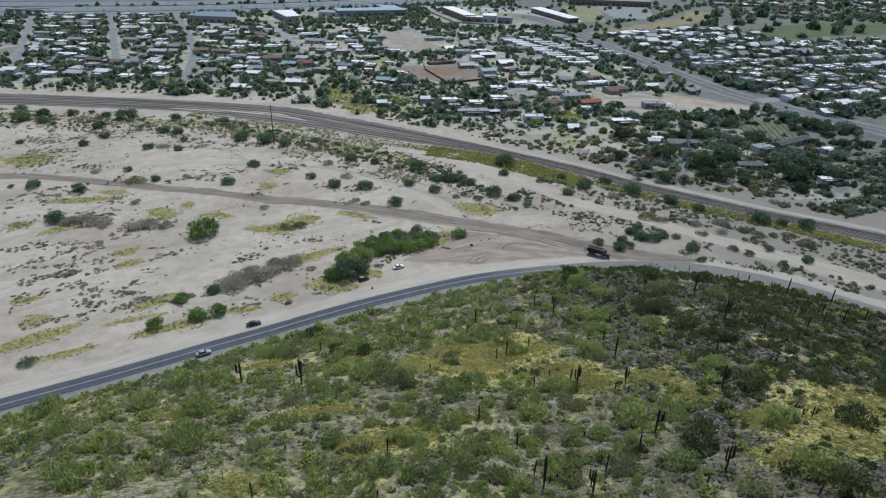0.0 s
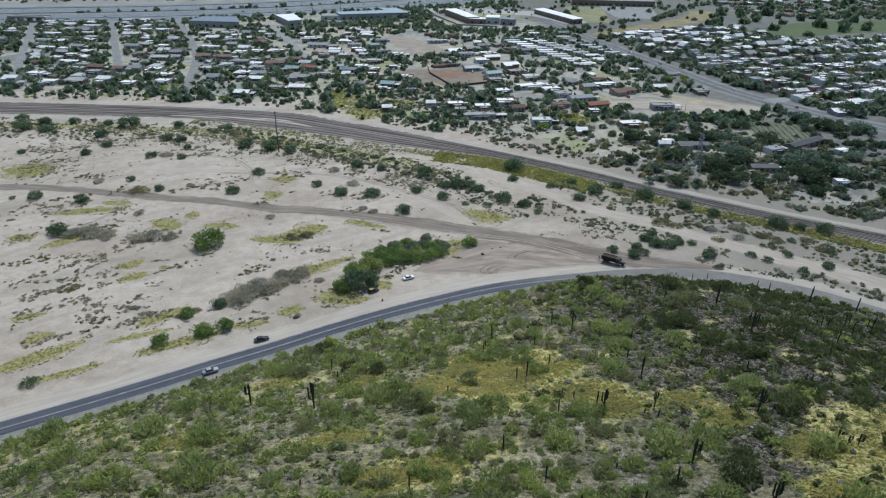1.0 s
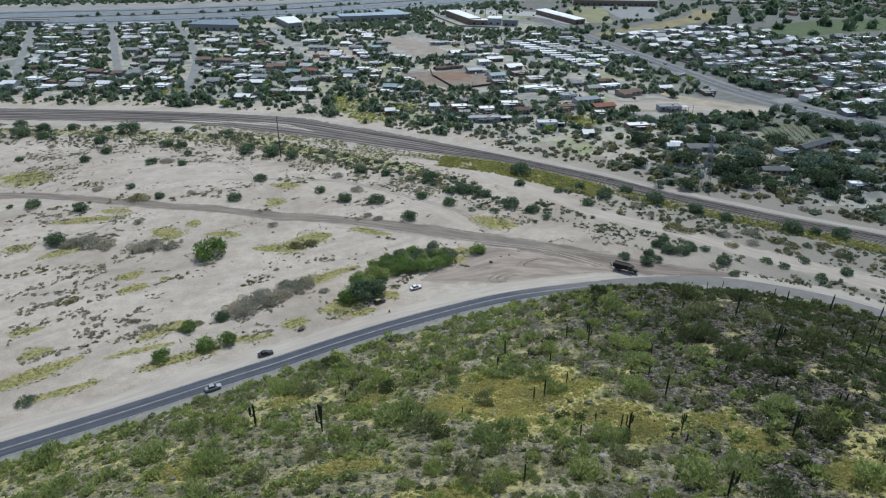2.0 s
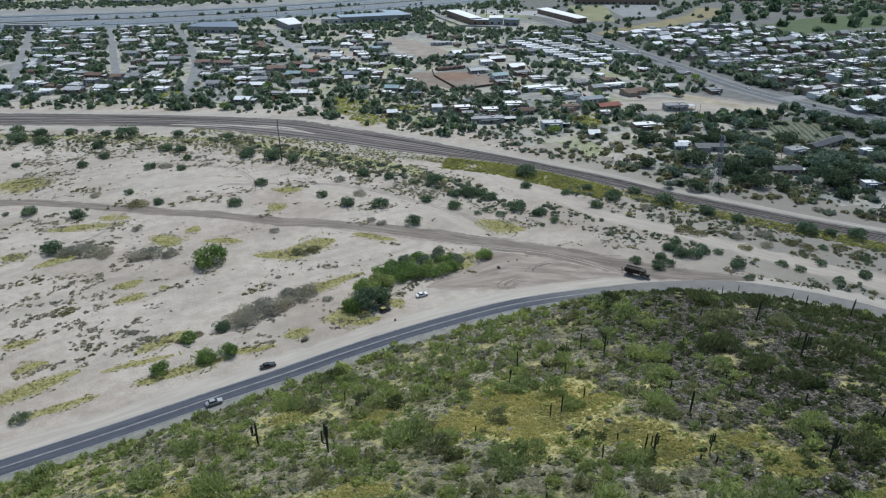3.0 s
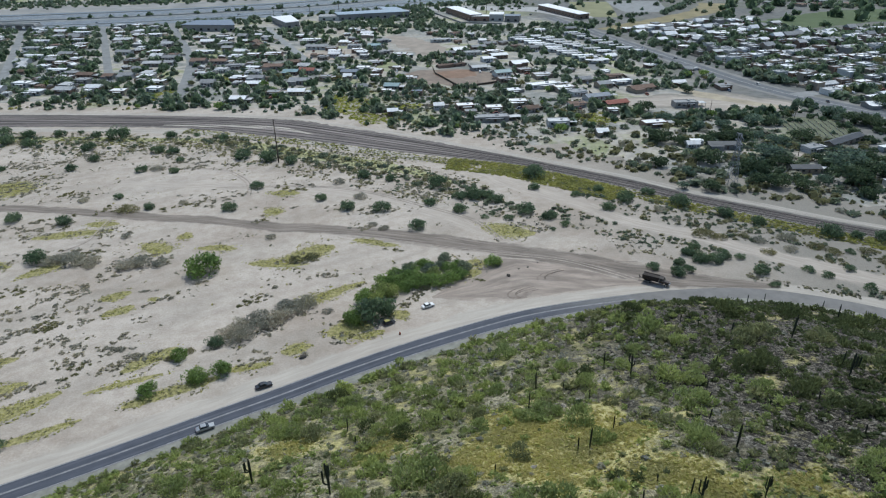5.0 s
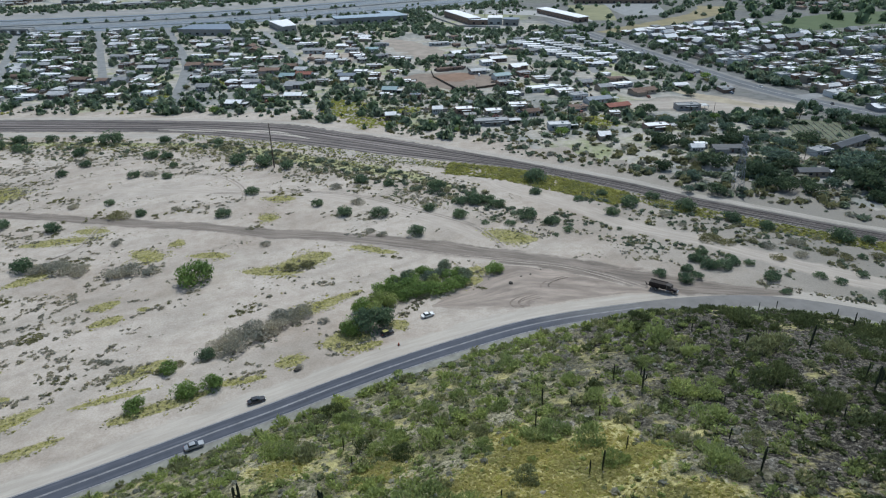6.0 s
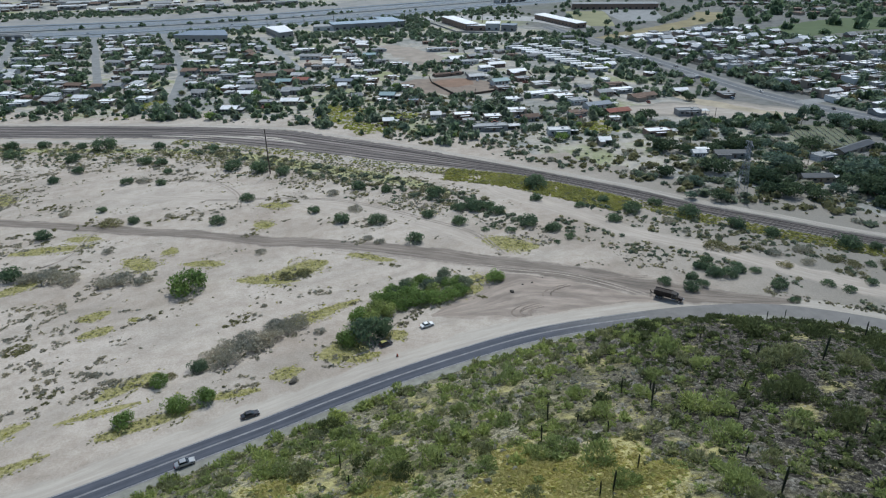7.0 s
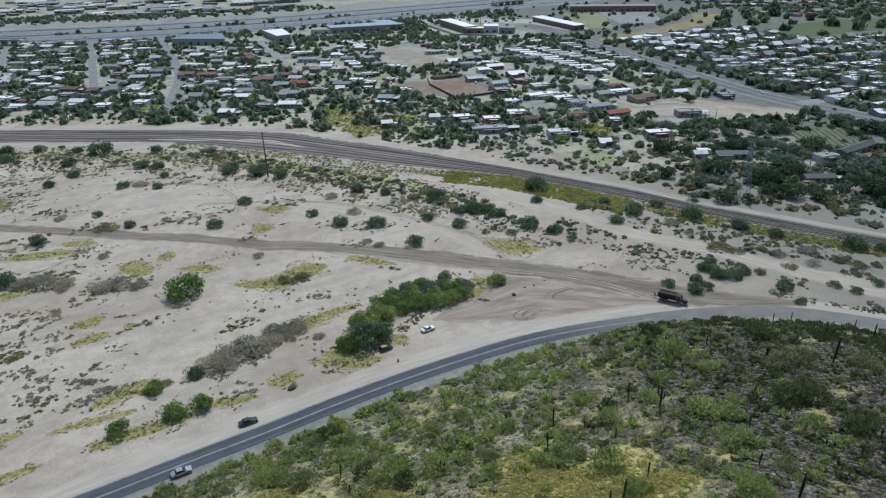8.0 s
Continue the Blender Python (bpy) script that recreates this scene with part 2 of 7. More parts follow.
PALEROCK = plain("pale_rock", (0.45, 0.42, 0.375), 0.9, 0, 0.3, 0.6)
DARKROCK = plain("dark_basalt_rock", (0.08, 0.072, 0.062), 0.9, 0, 0.5, 0.6)

# ---- ground ----


def lattice(x, y, seed=0):
    """Smooth value noise, -1 to 1, for arrays of x and y at a spacing of one."""
    x, y = np.asarray(x, float), np.asarray(y, float)
    i, j = np.floor(x).astype(int), np.floor(y).astype(int)
    u, v = x - i, y - j
    u, v = u * u * (3 - 2 * u), v * v * (3 - 2 * v)

    def h(a, b):
        n = np.sin(a * 127.1 + b * 311.7 + seed * 74.7) * 43758.5453
        return (n - np.floor(n)) * 2 - 1
    return (h(i, j) * (1 - u) + h(i + 1, j) * u) * (1 - v) + (h(i, j + 1) * (1 - u) + h(i + 1, j + 1) * u) * v


ROAD = [(-168, 120), (-132, 134.4), (-88.8, 150.6), (-64.8, 159.6), (-37.6, 170.6), (-22.2, 176.6), (-5.4, 183.7), (12.7, 190.6), (32.4, 197),
        (53.2, 202.6), (72, 205.2), (96, 206.4), (117.6, 205.8), (138, 202.2), (156, 193.8), (172.8, 181.8), (184.8, 169.2), (194.4, 158.4), (210, 140.4), (234, 110.4), (262, 70)]
CHANNEL_FAR = [(-420, 560), (-235, 522), (-154, 504), (-95, 488), (-36, 467), (1.6, 440), (36, 414.6), (67, 387), (95, 362), (120, 337.6), (143, 315), (162, 292.2), (181, 274), (198.5, 257), (215, 242.4), (250, 214), (330, 150)]
CHANNEL_NEAR = [(-405, 528), (-223, 492), (-147, 475), (-90, 459), (-34, 429), (0.7, 407.6), (33, 385.3), (63.4, 367.5), (92, 350.8), (116.6, 327.5), (138, 304.7), (157.6, 283.4), (176, 266), (193.4, 249.7), (209.7, 235.3), (243, 205), (320, 140)]


def side_of(x, y, line):
    """Signed distance to a line of points, positive on its right hand, for arrays."""
    x, y = np.asarray(x, float), np.asarray(y, float)
    best, sign = np.full(x.shape, 1e9), np.ones(x.shape)
    for (ax, ay), (bx, by) in zip(line[:-1], line[1:]):
        dx, dy = bx - ax, by - ay
        t = np.clip(((x - ax) * dx + (y - ay) * dy) / (dx * dx + dy * dy), 0, 1)
        d = np.hypot(x - ax - t * dx, y - ay - t * dy)
        near = d < best
        best = np.where(near, d, best)
        sign = np.where(near, np.where(dx * (y - ay) - dy * (x - ax) < 0, 1.0, -1.0), sign)
    return best * sign


def height(x, y):
    """Height of the ground: a flat valley, and the hill that rises south of the road."""
    x, y = np.asarray(x, float), np.asarray(y, float)
    d = np.maximum(side_of(x, y, ROAD) - 6.0, 0)
    e = np.clip(x / 100, -0.45, 1.15)
    st = np.clip((x + 10) / 90, 0, 1)
    st = st * st * (3 - 2 * st) * np.clip((230 - x) / 60, 0, 1)
    z = d * d / (d + 3) * (0.4655 + -0.2010 * e + 0.0987 * e * e + -0.0251 * d / 100) * (1 - 0.2 * np.clip((x - 115) / 60, 0, 1)) + 1.5375 * st * (1 - np.exp(-d / 9))
    z = z + (1 - np.exp(-d / 6)) * np.exp(-d / 55) * (5.6 * np.exp(-((x - 95) / 36) ** 2) + 5.0 * np.clip((x - 152) / 28, 0, 1))
    rough = np.minimum(d / 15, 1)
    z = z + rough * (0.9 * lattice(x / 21, y / 21, 3) + 0.45 * lattice(x / 8, y / 8, 4) + 0.22 * lattice(x / 3, y / 3, 5))
    return np.minimum(z, 72 + 4 * lattice(x / 40, y / 40, 6))


def mesh_of(name, verts, faces, mats, index=None, uvs=None, smooth=False):
    """A mesh from arrays: verts (n, 3), faces (m, 3) or (m, 4)."""
    verts, faces = np.asarray(verts, np.float32), np.asarray(faces, np.int32)
    me = bpy.data.meshes.new(name)
    k = faces.shape[1]
    me.vertices.add(len(verts))
    me.vertices.foreach_set("co", verts.ravel())
    me.loops.add(faces.size)
    me.loops.foreach_set("vertex_index", faces.ravel())
    me.polygons.add(len(faces))
    me.polygons.foreach_set("loop_start", np.arange(0, faces.size, k, dtype=np.int32))
    me.polygons.foreach_set("loop_total", np.full(len(faces), k, np.int32))
    if index is not None:
        me.polygons.foreach_set("material_index", np.asarray(index, np.int32))
    me.polygons.foreach_set("use_smooth", np.full(len(faces), smooth))
    if uvs is not None:
        layer = me.uv_layers.new(name="UVMap")
        layer.data.foreach_set("uv", np.asarray(uvs, np.float32)[faces.ravel()].ravel())
    for m in mats:
        me.materials.append(m)
    me.update(calc_edges=True)
    return me


def spread(lo, hi, step, far):
    core = np.arange(lo, hi + step, step)
    out, d, p = [], step, hi
    while p < far:
        d *= 1.09
        p += d
        out.append(p)
    back, d, p = [], step, lo
    while p > -far:
        d *= 1.09
        p -= d
        back.append(p)
    return np.array(back[::-1] + list(core) + out)


MEADOWS = ((43, 120, 9, 11), (32, 107, 8, 8), (49, 100, 8, 5), (54, 92, 5, 4), (66, 91, 6, 4), (31, 132, 5, 9), (3, 130, 6, 6), (-16, 141, 5, 6), (91, 69, 13, 9), (105, 73, 10, 9), (84, 56, 8, 8), (76, 69, 4, 4), (71, 56, 5, 4), (70, 82, 5, 4), (36, 113, 10, 9), (18, 116, 7, 7), (-3, 94, 8, 4), (5, 76, 6, 4), (15, 78, 5, 4), (49, 116, 8, 5), (30, 123, 8, 4), (-33, 103, 5, 5), (-14, 65, 5, 4))


def meadow(x, y):
    """How grassy and open the slope is at a place: the yellow clearings."""
    return np.clip(sum(np.exp(-((x - a) / rx) ** 2 - ((y - b) / ry) ** 2) for a, b, rx, ry in MEADOWS) + 0.45 * lattice(x / 8, y / 8, 21) + 0.25 * lattice(x / 3, y / 3, 29), 0, 1)


def build_ground():
    gx, gy = spread(-130, 270, 1.9, 6500), spread(34, 220, 1.9, 6500)
    X, Y = np.meshgrid(gx, gy)
    Z = height(X, Y)
    V = np.stack([X.ravel(), Y.ravel(), Z.ravel()], 1)
    n, k = X.shape
    a = (np.arange(n - 1)[:, None] * k + np.arange(k - 1)[None]).ravel()
    F = np.stack([a, a + 1, a + k + 1, a + k], 1)
    c = V[F].mean(1)
    hill = side_of(c[:, 0], c[:, 1], ROAD) > 4
    town = side_of(c[:, 0], c[:, 1], CHANNEL_FAR) < -34 + 12 * lattice(c[:, 0] / 30, c[:, 1] / 30, 9)
    ob = new("ground", mesh_of("ground", V, F, (SAND, HILL, TOWN), np.where(hill, 1, np.where(town, 2, 0)), None, True))
    cover = ob.data.attributes.new("grass_cover", "FLOAT", "POINT")
    wild = np.clip(0.02 - V[:, 0] / 320 + 0.34 * lattice(V[:, 0] / 12, V[:, 1] / 12, 28), 0, 0.45)
    cover.data.foreach_set("value", (np.maximum(meadow(V[:, 0], V[:, 1]), wild) * (side_of(V[:, 0], V[:, 1], ROAD) > 8)).astype(np.float32))
    return tagged(ob, "pale sandy river flat, stony hillside and dusty town soil", "ground", kind="structure")


def curve_points(pts, step):
    """A smooth line through the points (Catmull-Rom), with about that step."""
    P = np.array([pts[0]] + list(pts) + [pts[-1]], float)
    out = []
    for i in range(1, len(P) - 2):
        n = max(int(np.linalg.norm(P[i + 1] - P[i]) / step), 1)
        for t in np.arange(n) / n:
            out.append(0.5 * (2 * P[i] + (P[i + 1] - P[i - 1]) * t + (2 * P[i - 1] - 5 * P[i] + 4 * P[i + 1] - P[i + 2]) * t * t + (3 * P[i] - P[i - 1] - 3 * P[i + 1] + P[i + 2]) * t ** 3))
    return np.array(out + [P[-1]])


def strip(name, left, right, z, mat, label, category, crown=0.0, across=6):
    """A band of ground between two lines of points of the same count, laid on the flat valley floor, with sunk edges."""
    mid = np.array([(np.array(a) + b) / 2 for a, b in zip(left, right)])
    half = [np.linalg.norm(np.array(a) - np.array(b)) / 2 for a, b in zip(left, right)]
    return ribbon(name, [tuple(m) for m in mid], half, z, mat, label, category, crown, across)


def ribbon(name, pts, half, z, mat, label, category, crown=0.0, across=6, ragged=0.0, seed=1):
    """A band of ground along a line. half: half its width, one number or one a point."""
    half = half if isinstance(half, (list, tuple)) else [half] * len(pts)
    q = curve_points([(x, y, h) for (x, y), h in zip(pts, half)], 3.0)
    d = np.gradient(q[:, :2], axis=0)
    d /= np.linalg.norm(d, axis=1)[:, None]
    nrm = np.stack([-d[:, 1], d[:, 0]], 1)
    s = np.concatenate([[0], np.cumsum(np.linalg.norm(np.diff(q[:, :2], axis=0), axis=1))])
    u = np.linspace(-1, 1, across + 1)
    wl = q[:, 2] * (1 + ragged * lattice(s / 9, s * 0, seed))
    wr = q[:, 2] * (1 + ragged * lattice(s / 9, s * 0, seed + 9))
    V, T = [], []
    for j, a in enumerate(u):
        w = wl if a > 0 else wr
        xy = q[:, :2] + nrm * (a * w)[:, None]
        V.append(np.column_stack([xy, np.full(len(s), z) + crown * (1 - a * a)]))
        T.append(np.column_stack([np.full(len(s), a * 0.5 + 0.5), s]))
    V, T = np.concatenate(V), np.concatenate(T)
    n = len(s)
    a = (np.arange(across)[:, None] * n + np.arange(n - 1)[None]).ravel()
    F = np.stack([a, a + 1, a + n + 1, a + n], 1)
    ob = new(name, mesh_of(name, V, F, (mat,), None, T, True))
    return tagged(ob, label, category, kind="structure")


build_ground()

TRACKS = plain("pressed_damp_earth", (0.222, 0.182, 0.152), 0.95, 0, 0.45, 0.35)
# roads, tracks and the river channel, each a little above the one below it
strip("river_channel", CHANNEL_FAR, CHANNEL_NEAR, 0.05, BED, "broad dark brown soil-cement river channel crossing the flat", "channel", 0.0, 8)
ribbon("bank_track", [(x + 1.5, y + 3.5) for x, y in CHANNEL_FAR], [4.5, 4.5, 4.5, 4.5, 4.5, 4, 3.5, 3, 2.8, 2.5, 2.5, 2.5, 2.5, 2.5, 2.5, 2.5, 2.5], 0.035, BANK, "pale graded maintenance track along the channel", "track", ragged=0.25, seed=5)
ribbon("bank_track", [(-405, 521), (-223, 484), (-147, 466), (-90, 450), (-34, 423), (0.7, 402), (30, 380), (52, 362)], [5, 5, 5, 5, 6, 6, 5, 3], 0.035, BANK, "pale graded strip beside the channel", "track", ragged=0.3, seed=6)
WASH = [(-10, 425), (14.2, 404.8), (38.9, 379.8), (61.9, 359.8), (73.4, 338.8), (83.9, 319.6), (104.5, 292.5), (122, 266.8), (140.8, 250.9), (156.3, 232.9), (170.9, 217.4), (193.4, 194.8), (225, 160)]
ribbon("wash_track", WASH,
       [2, 3, 4, 5, 6, 7, 7, 7, 7, 7, 8, 9, 9], 0.02, PALE, "pale sandy wash track winding across the flat", "track", ragged=0.3, seed=7)
ribbon("sand_track", [(-110, 362), (-50, 346), (-15.5, 335), (12, 318), (32, 302), (48, 283), (58, 271), (75, 258)], [4, 6, 6, 6, 6, 6, 5, 4], 0.02, PALE, "light sandy vehicle track across the flat", "track", ragged=0.3, seed=8)
ribbon("dirt_road", [(-260, 357), (-163.3, 340), (-135.5, 333), (-107.4, 323), (-80, 313), (-53.4, 303.3), (-27.5, 292), (-2.7, 284), (21.3, 273.6), (44, 262), (64, 251), (82, 240), (100, 228), (118, 217), (136, 210), (150, 205)],
       [4.2, 4.2, 4.2, 4.4, 4.5, 4.6, 5, 5.4, 5.8, 6.2, 6.6, 7, 7, 6.5, 4, 1], 0.045, DIRTROAD, "brown rutted dirt road curving to the junction", "dirt road", ragged=0.2, seed=9)
ribbon("turning_yard", [(28, 221), (44, 225), (60, 229), (80, 226), (100, 219), (122, 211), (150, 204)], [1, 10, 18, 20, 18, 11, 4], 0.022, DIRT, "brown churned earth where trucks turn", "yard", ragged=0.25, seed=19)
for _i, (_cx, _cy, _r, _t0, _t1) in enumerate(((67, 216, 6, 100, 220), (69, 217, 9, 110, 210), (84, 226, 10, 110, 190), (97, 224, 15, 60, 120))):
    for _w in (-0.95, 0.95):
        ribbon("tyre_track", [(_cx + 1.5 * (_r + _w) * math.cos(radians(a)), _cy + 0.6 * (_r + _w) * math.sin(radians(a))) for a in range(_t0, _t1, 12)], 0.3, 0.06 + 0.008 * _i, TRACKS, "curved tyre track in the churned earth", "tyre track", 0, 2, 0.3, _i)
RUTS = plain("faint_wheel_ruts", (0.345, 0.297, 0.253), 0.95, 0, 0.35, 0.3)
for _i, _line in enumerate(([(-92.5, 384.6), (-83.5, 379), (-71.8, 376.5), (-59.6, 371.2), (-48.3, 355.6), (-44.3, 342.3), (-43.9, 330.5)], [(-100.9, 317.3), (-102.6, 313.1), (-104.1, 301), (-106.9, 291.1), (-113.7, 284.3)],
                            [(-60, 346), (-23.2, 340.4), (-1.2, 333.4), (16.7, 322), (38.1, 301.5), (53.2, 286.3), (59.2, 275.7), (62.6, 260.3)], [(-2, 279), (20.8, 268), (42.8, 256.7), (64.5, 247.1), (80.8, 239.8), (95, 227.6), (104, 217.3)])):
    for _w in (-0.9, 0.9):
        ribbon("wheel_rut", [(x + _w * 0.8, y + _w * 0.6) for x, y in _line], 0.28, 0.068 + 0.008 * _i, RUTS, "faint wheel rut pressed into the sand", "wheel rut", 0, 2, 0.4, _i + 20)
ribbon("road_shoulder", [(x + 3.2 * nx, y + 3.2 * ny) for (x, y), (nx, ny) in zip(ROAD, [(-0.37, 0.93)] * 9 + [(-0.2, 0.98), (-0.1, 1), (0, 1), (0.1, 1), (0.3, 0.95), (0.45, 0.9), (0.6, 0.8)] + [(0.74, 0.67)] * 5)],
       [7.6] * 8 + [7.4, 6.8, 6.2, 6, 6, 6, 6.5, 7, 7, 7, 7, 7, 7], 0.03, SHOULDER, "pale sandy shoulder beside the paved road", "shoulder", ragged=0.15, seed=10)
_q = curve_points(ROAD, 8.0)
_d = np.gradient(_q, axis=0)
_d /= np.linalg.norm(_d, axis=1)[:, None]
ribbon("hill_verge", [tuple(p) for p in _q + np.stack([_d[:, 1], -_d[:, 0]], 1) * 4.7], 1.9, 0.06, plain("grey_gravel_verge", (0.30, 0.295, 0.255), 0.95, 0, 0.35, 0.35), "grey-green gravel verge at the foot of the hill", "verge", 0, 4, 0.3, 12)
ribbon("paved_road", ROAD, 3.5, 0.09, ASPHALT, "dark grey two-lane asphalt road round the hill", "road", 0.06, 8)
ribbon("centre_line", ROAD[:12], 0.28, 0.17, LINE, "pale worn centre line on the asphalt", "road marking", 0.0, 2)
for _k, _o in enumerate((3.15, -3.15)):
    _q = curve_points(ROAD[:12], 4.0)
    _d = np.gradient(_q, axis=0)
    _d /= np.linalg.norm(_d, axis=1)[:, None]
    ribbon("edge_line", [tuple(p) for p in _q + np.stack([-_d[:, 1], _d[:, 0]], 1) * _o], 0.10, 0.135, LINE, "thin worn edge line on the asphalt", "road marking", 0.0, 2)

# ---- plants and stones ----


def leaf_cloud(seed, blobs, n, leaf, flat=0.42, slim=0.55, reach=0.0):
    """Small leaf quads on and inside overlapping uneven lobes. blobs: x, y, z, radius, height ratio. reach: how far they point
    up and outwards like twigs instead of lying along the crown. Returns verts and faces."""
    r = np.random.RandomState(seed)
    w = np.array([b[3] ** 2 for b in blobs])
    pick = r.choice(len(blobs), n, p=w / w.sum())
    B = np.array(blobs)[pick]
    v = r.normal(size=(n, 3))
    v /= np.linalg.norm(v, axis=1)[:, None]
    v[:, 2] = np.where(v[:, 2] < -0.35, -v[:, 2] * 0.6, v[:, 2])
    rad = B[:, 3] * (0.55 + 0.5 * r.random_sample(n) ** 0.6)
    c = B[:, :3] + v * rad[:, None] * np.column_stack([np.ones(n), np.ones(n), B[:, 4]])
    c[:, 2] = np.maximum(c[:, 2], leaf * 0.3)
    nrm = v + r.normal(size=(n, 3)) * flat
    nrm /= np.linalg.norm(nrm, axis=1)[:, None]
    a = np.cross(nrm, r.normal(size=(n, 3)))
    a /= np.linalg.norm(a, axis=1)[:, None]
    if reach:
        a = a * (1 - reach) + (v * 0.6 + (0, 0, 0.75) + r.normal(size=(n, 3)) * 0.35) * reach
        a /= np.linalg.norm(a, axis=1)[:, None]
        nrm = np.cross(a, np.cross(nrm, a))
        nrm /= np.linalg.norm(nrm, axis=1)[:, None]
    b = np.cross(nrm, a)
    s = leaf * (0.6 + 0.9 * r.random_sample(n))[:, None]
    V = np.stack([c - a * s, c + b * s * slim, c + a * s, c - b * s * slim], 1).reshape(-1, 3)
    return V, np.arange(n * 4).reshape(-1, 4)


def lobes(seed, r, h, n, spreadout=0.6, low=0.42):
    k = np.random.RandomState(seed + 500)
    out = [(0, 0, h * low, r * 0.76, h / r * (1 - low) * 1.2)]
    for _ in range(n):
        t, q = k.random_sample() * 6.283, r * spreadout * (0.5 + 0.6 * k.random_sample())
        rr = r * (0.28 + 0.27 * k.random_sample())
        out.append((q * math.cos(t), q * math.sin(t), h * (low * 0.5 + 0.42 * k.random_sample()), rr, h / (2 * r) * (0.9 + 0.7 * k.random_sample())))
    return out


def tube(verts, faces, path, radii, sides=6):
    """Adds a tapered limb along path to the lists of vertices and quads."""
    base = len(verts)
    for i, (p, r) in enumerate(zip(path, radii)):
        d = Vector(path[min(i + 1, len(path) - 1)]) - Vector(path[max(i - 1, 0)])
        q = d.to_track_quat("Z", "Y")
        for j in range(sides):
            t = 2 * math.pi * j / sides
            verts.append(tuple(Vector(p) + q @ Vector((r * math.cos(t), r * math.sin(t), 0))))
    for i in range(len(path) - 1):
        for j in range(sides):
            a, b = base + i * sides + j, base + i * sides + (j + 1) % sides
            faces.append((a, b, b + sides, a + sides))
    top = base + (len(path) - 1) * sides
    for j in range(1, sides - 1, 2):
        faces.append((top, top + j, top + j + 1, top + (j + 2) % sides if j + 2 < sides else top))
    return verts, faces


def part(name, me, parent, label=""):
    ob = new(name, me)
    ob.parent = parent
    if label:
        ob["label"] = label
    return ob


def limbs_mesh(seed, h, r, n, thick):
    """Trunk that forks low into a few limbs, as desert trees do."""
    k = random.Random(seed)
    V, F = [], []
    fork = h * 0.22
    tube(V, F, [(0, 0, -0.3), (0.04 * h, 0, fork * 0.6), (0.02 * h, 0.03 * h, fork)], [thick * 1.3, thick, thick * 0.85])
    for i in range(n):
        t = 6.283 * (i + k.random() * 0.6) / n
        tip = (r * 0.62 * math.cos(t), r * 0.62 * math.sin(t), h * (0.6 + 0.2 * k.random()))
        mid = (tip[0] * 0.4, tip[1] * 0.4, fork + (tip[2] - fork) * 0.55)
        tube(V, F, [(0.02 * h, 0.03 * h, fork * 0.95), mid, tip], [thick * 0.6, thick * 0.4, thick * 0.12], 5)
    F = [f if len(set(f)) == 4 else (f[0], f[1], f[2], f[0]) for f in F]
    me = bpy.data.meshes.new("limbs")
    me.from_pydata(V, [], [tuple(dict.fromkeys(f)) for f in F])
    me.materials.append(BARK)
    return me


TREES = {}


def tree(x, y, r, h, kind, label, turn=None, category="tree", name="tree", leaves=None, group="", lift=0.12):
    """A desert tree: a forked trunk and an uneven crown of leaf clumps. Alike trees share their meshes."""
    mat = {"green": GREEN, "dark": DARKGREEN, "mesquite": MESQUITE, "olive": OLIVE, "grey": GREY, "palo": PALO, "deep": DEEP, "sage": SAGE}[kind]
    seed = int(abs(x * 7 + y * 13)) % 5
    n = leaves or 420
    key = (kind, seed, n, lift)
    if key not in TREES:
        V, F = leaf_cloud(seed + 40, lobes(seed, 1.0, 1.0, 8, 0.6, 0.42 if lift else 0.2), n, 0.092 * math.sqrt(900 / n), 0.42, 0.42, 0.35)
        V[:, 2] = lift + V[:, 2] * (1 - lift)
        TREES[key] = (mesh_of("crown", V, F, (mat,)), limbs_mesh(seed, 1.0, 1.0, 5, 0.045))
    crown, limbs = TREES[key]
    e = new(name)
    e.matrix_basis = Matrix.LocRotScale((x, y, float(height(x, y))), Euler((0, 0, turn if turn is not None else (x * 3.7 + y * 1.9) % 6.28)), (r, r, h))
    part("trunk", limbs, e)
    part("crown", crown, e)
    return tagged(e, label, category, group)


BUSH_MESH = {}


def bush_mesh(kind, seed, n, leaf):
    key = (kind, seed, n)
    if key not in BUSH_MESH:
        mat = {"green": GREEN, "dark": DARKGREEN, "olive": OLIVE, "grey": GREY, "palo": PALO, "scrub": SCRUB, "creosote": HILLGREEN, "hillolive": HILLOLIVE}[kind]
        V, F = leaf_cloud(seed + 80, lobes(seed + 7, 1.0, 1.0, 9, 0.68, 0.22), n, leaf * 1.1, 0.5, 0.27, 0.65)
        BUSH_MESH[key] = mesh_of("shrub", V, F, (mat,))
    return BUSH_MESH[key]


def shrub(x, y, r, h, kind, label, name="shrub", n=300, group=""):
    """A low desert shrub, one mesh of leaf clumps that reaches to the ground."""
    seed = int(abs(x * 5 + y * 11)) % 6
    ob = new(name, bush_mesh(kind, seed, n, 0.165 * math.sqrt(300 / n)))
    ob.matrix_basis = Matrix.LocRotScale((x, y, float(height(x, y)) - 0.05), Euler((0, 0, (x * 2.3 + y) % 6.28)), (r, r, h))
    return tagged(ob, label, "shrub", group)


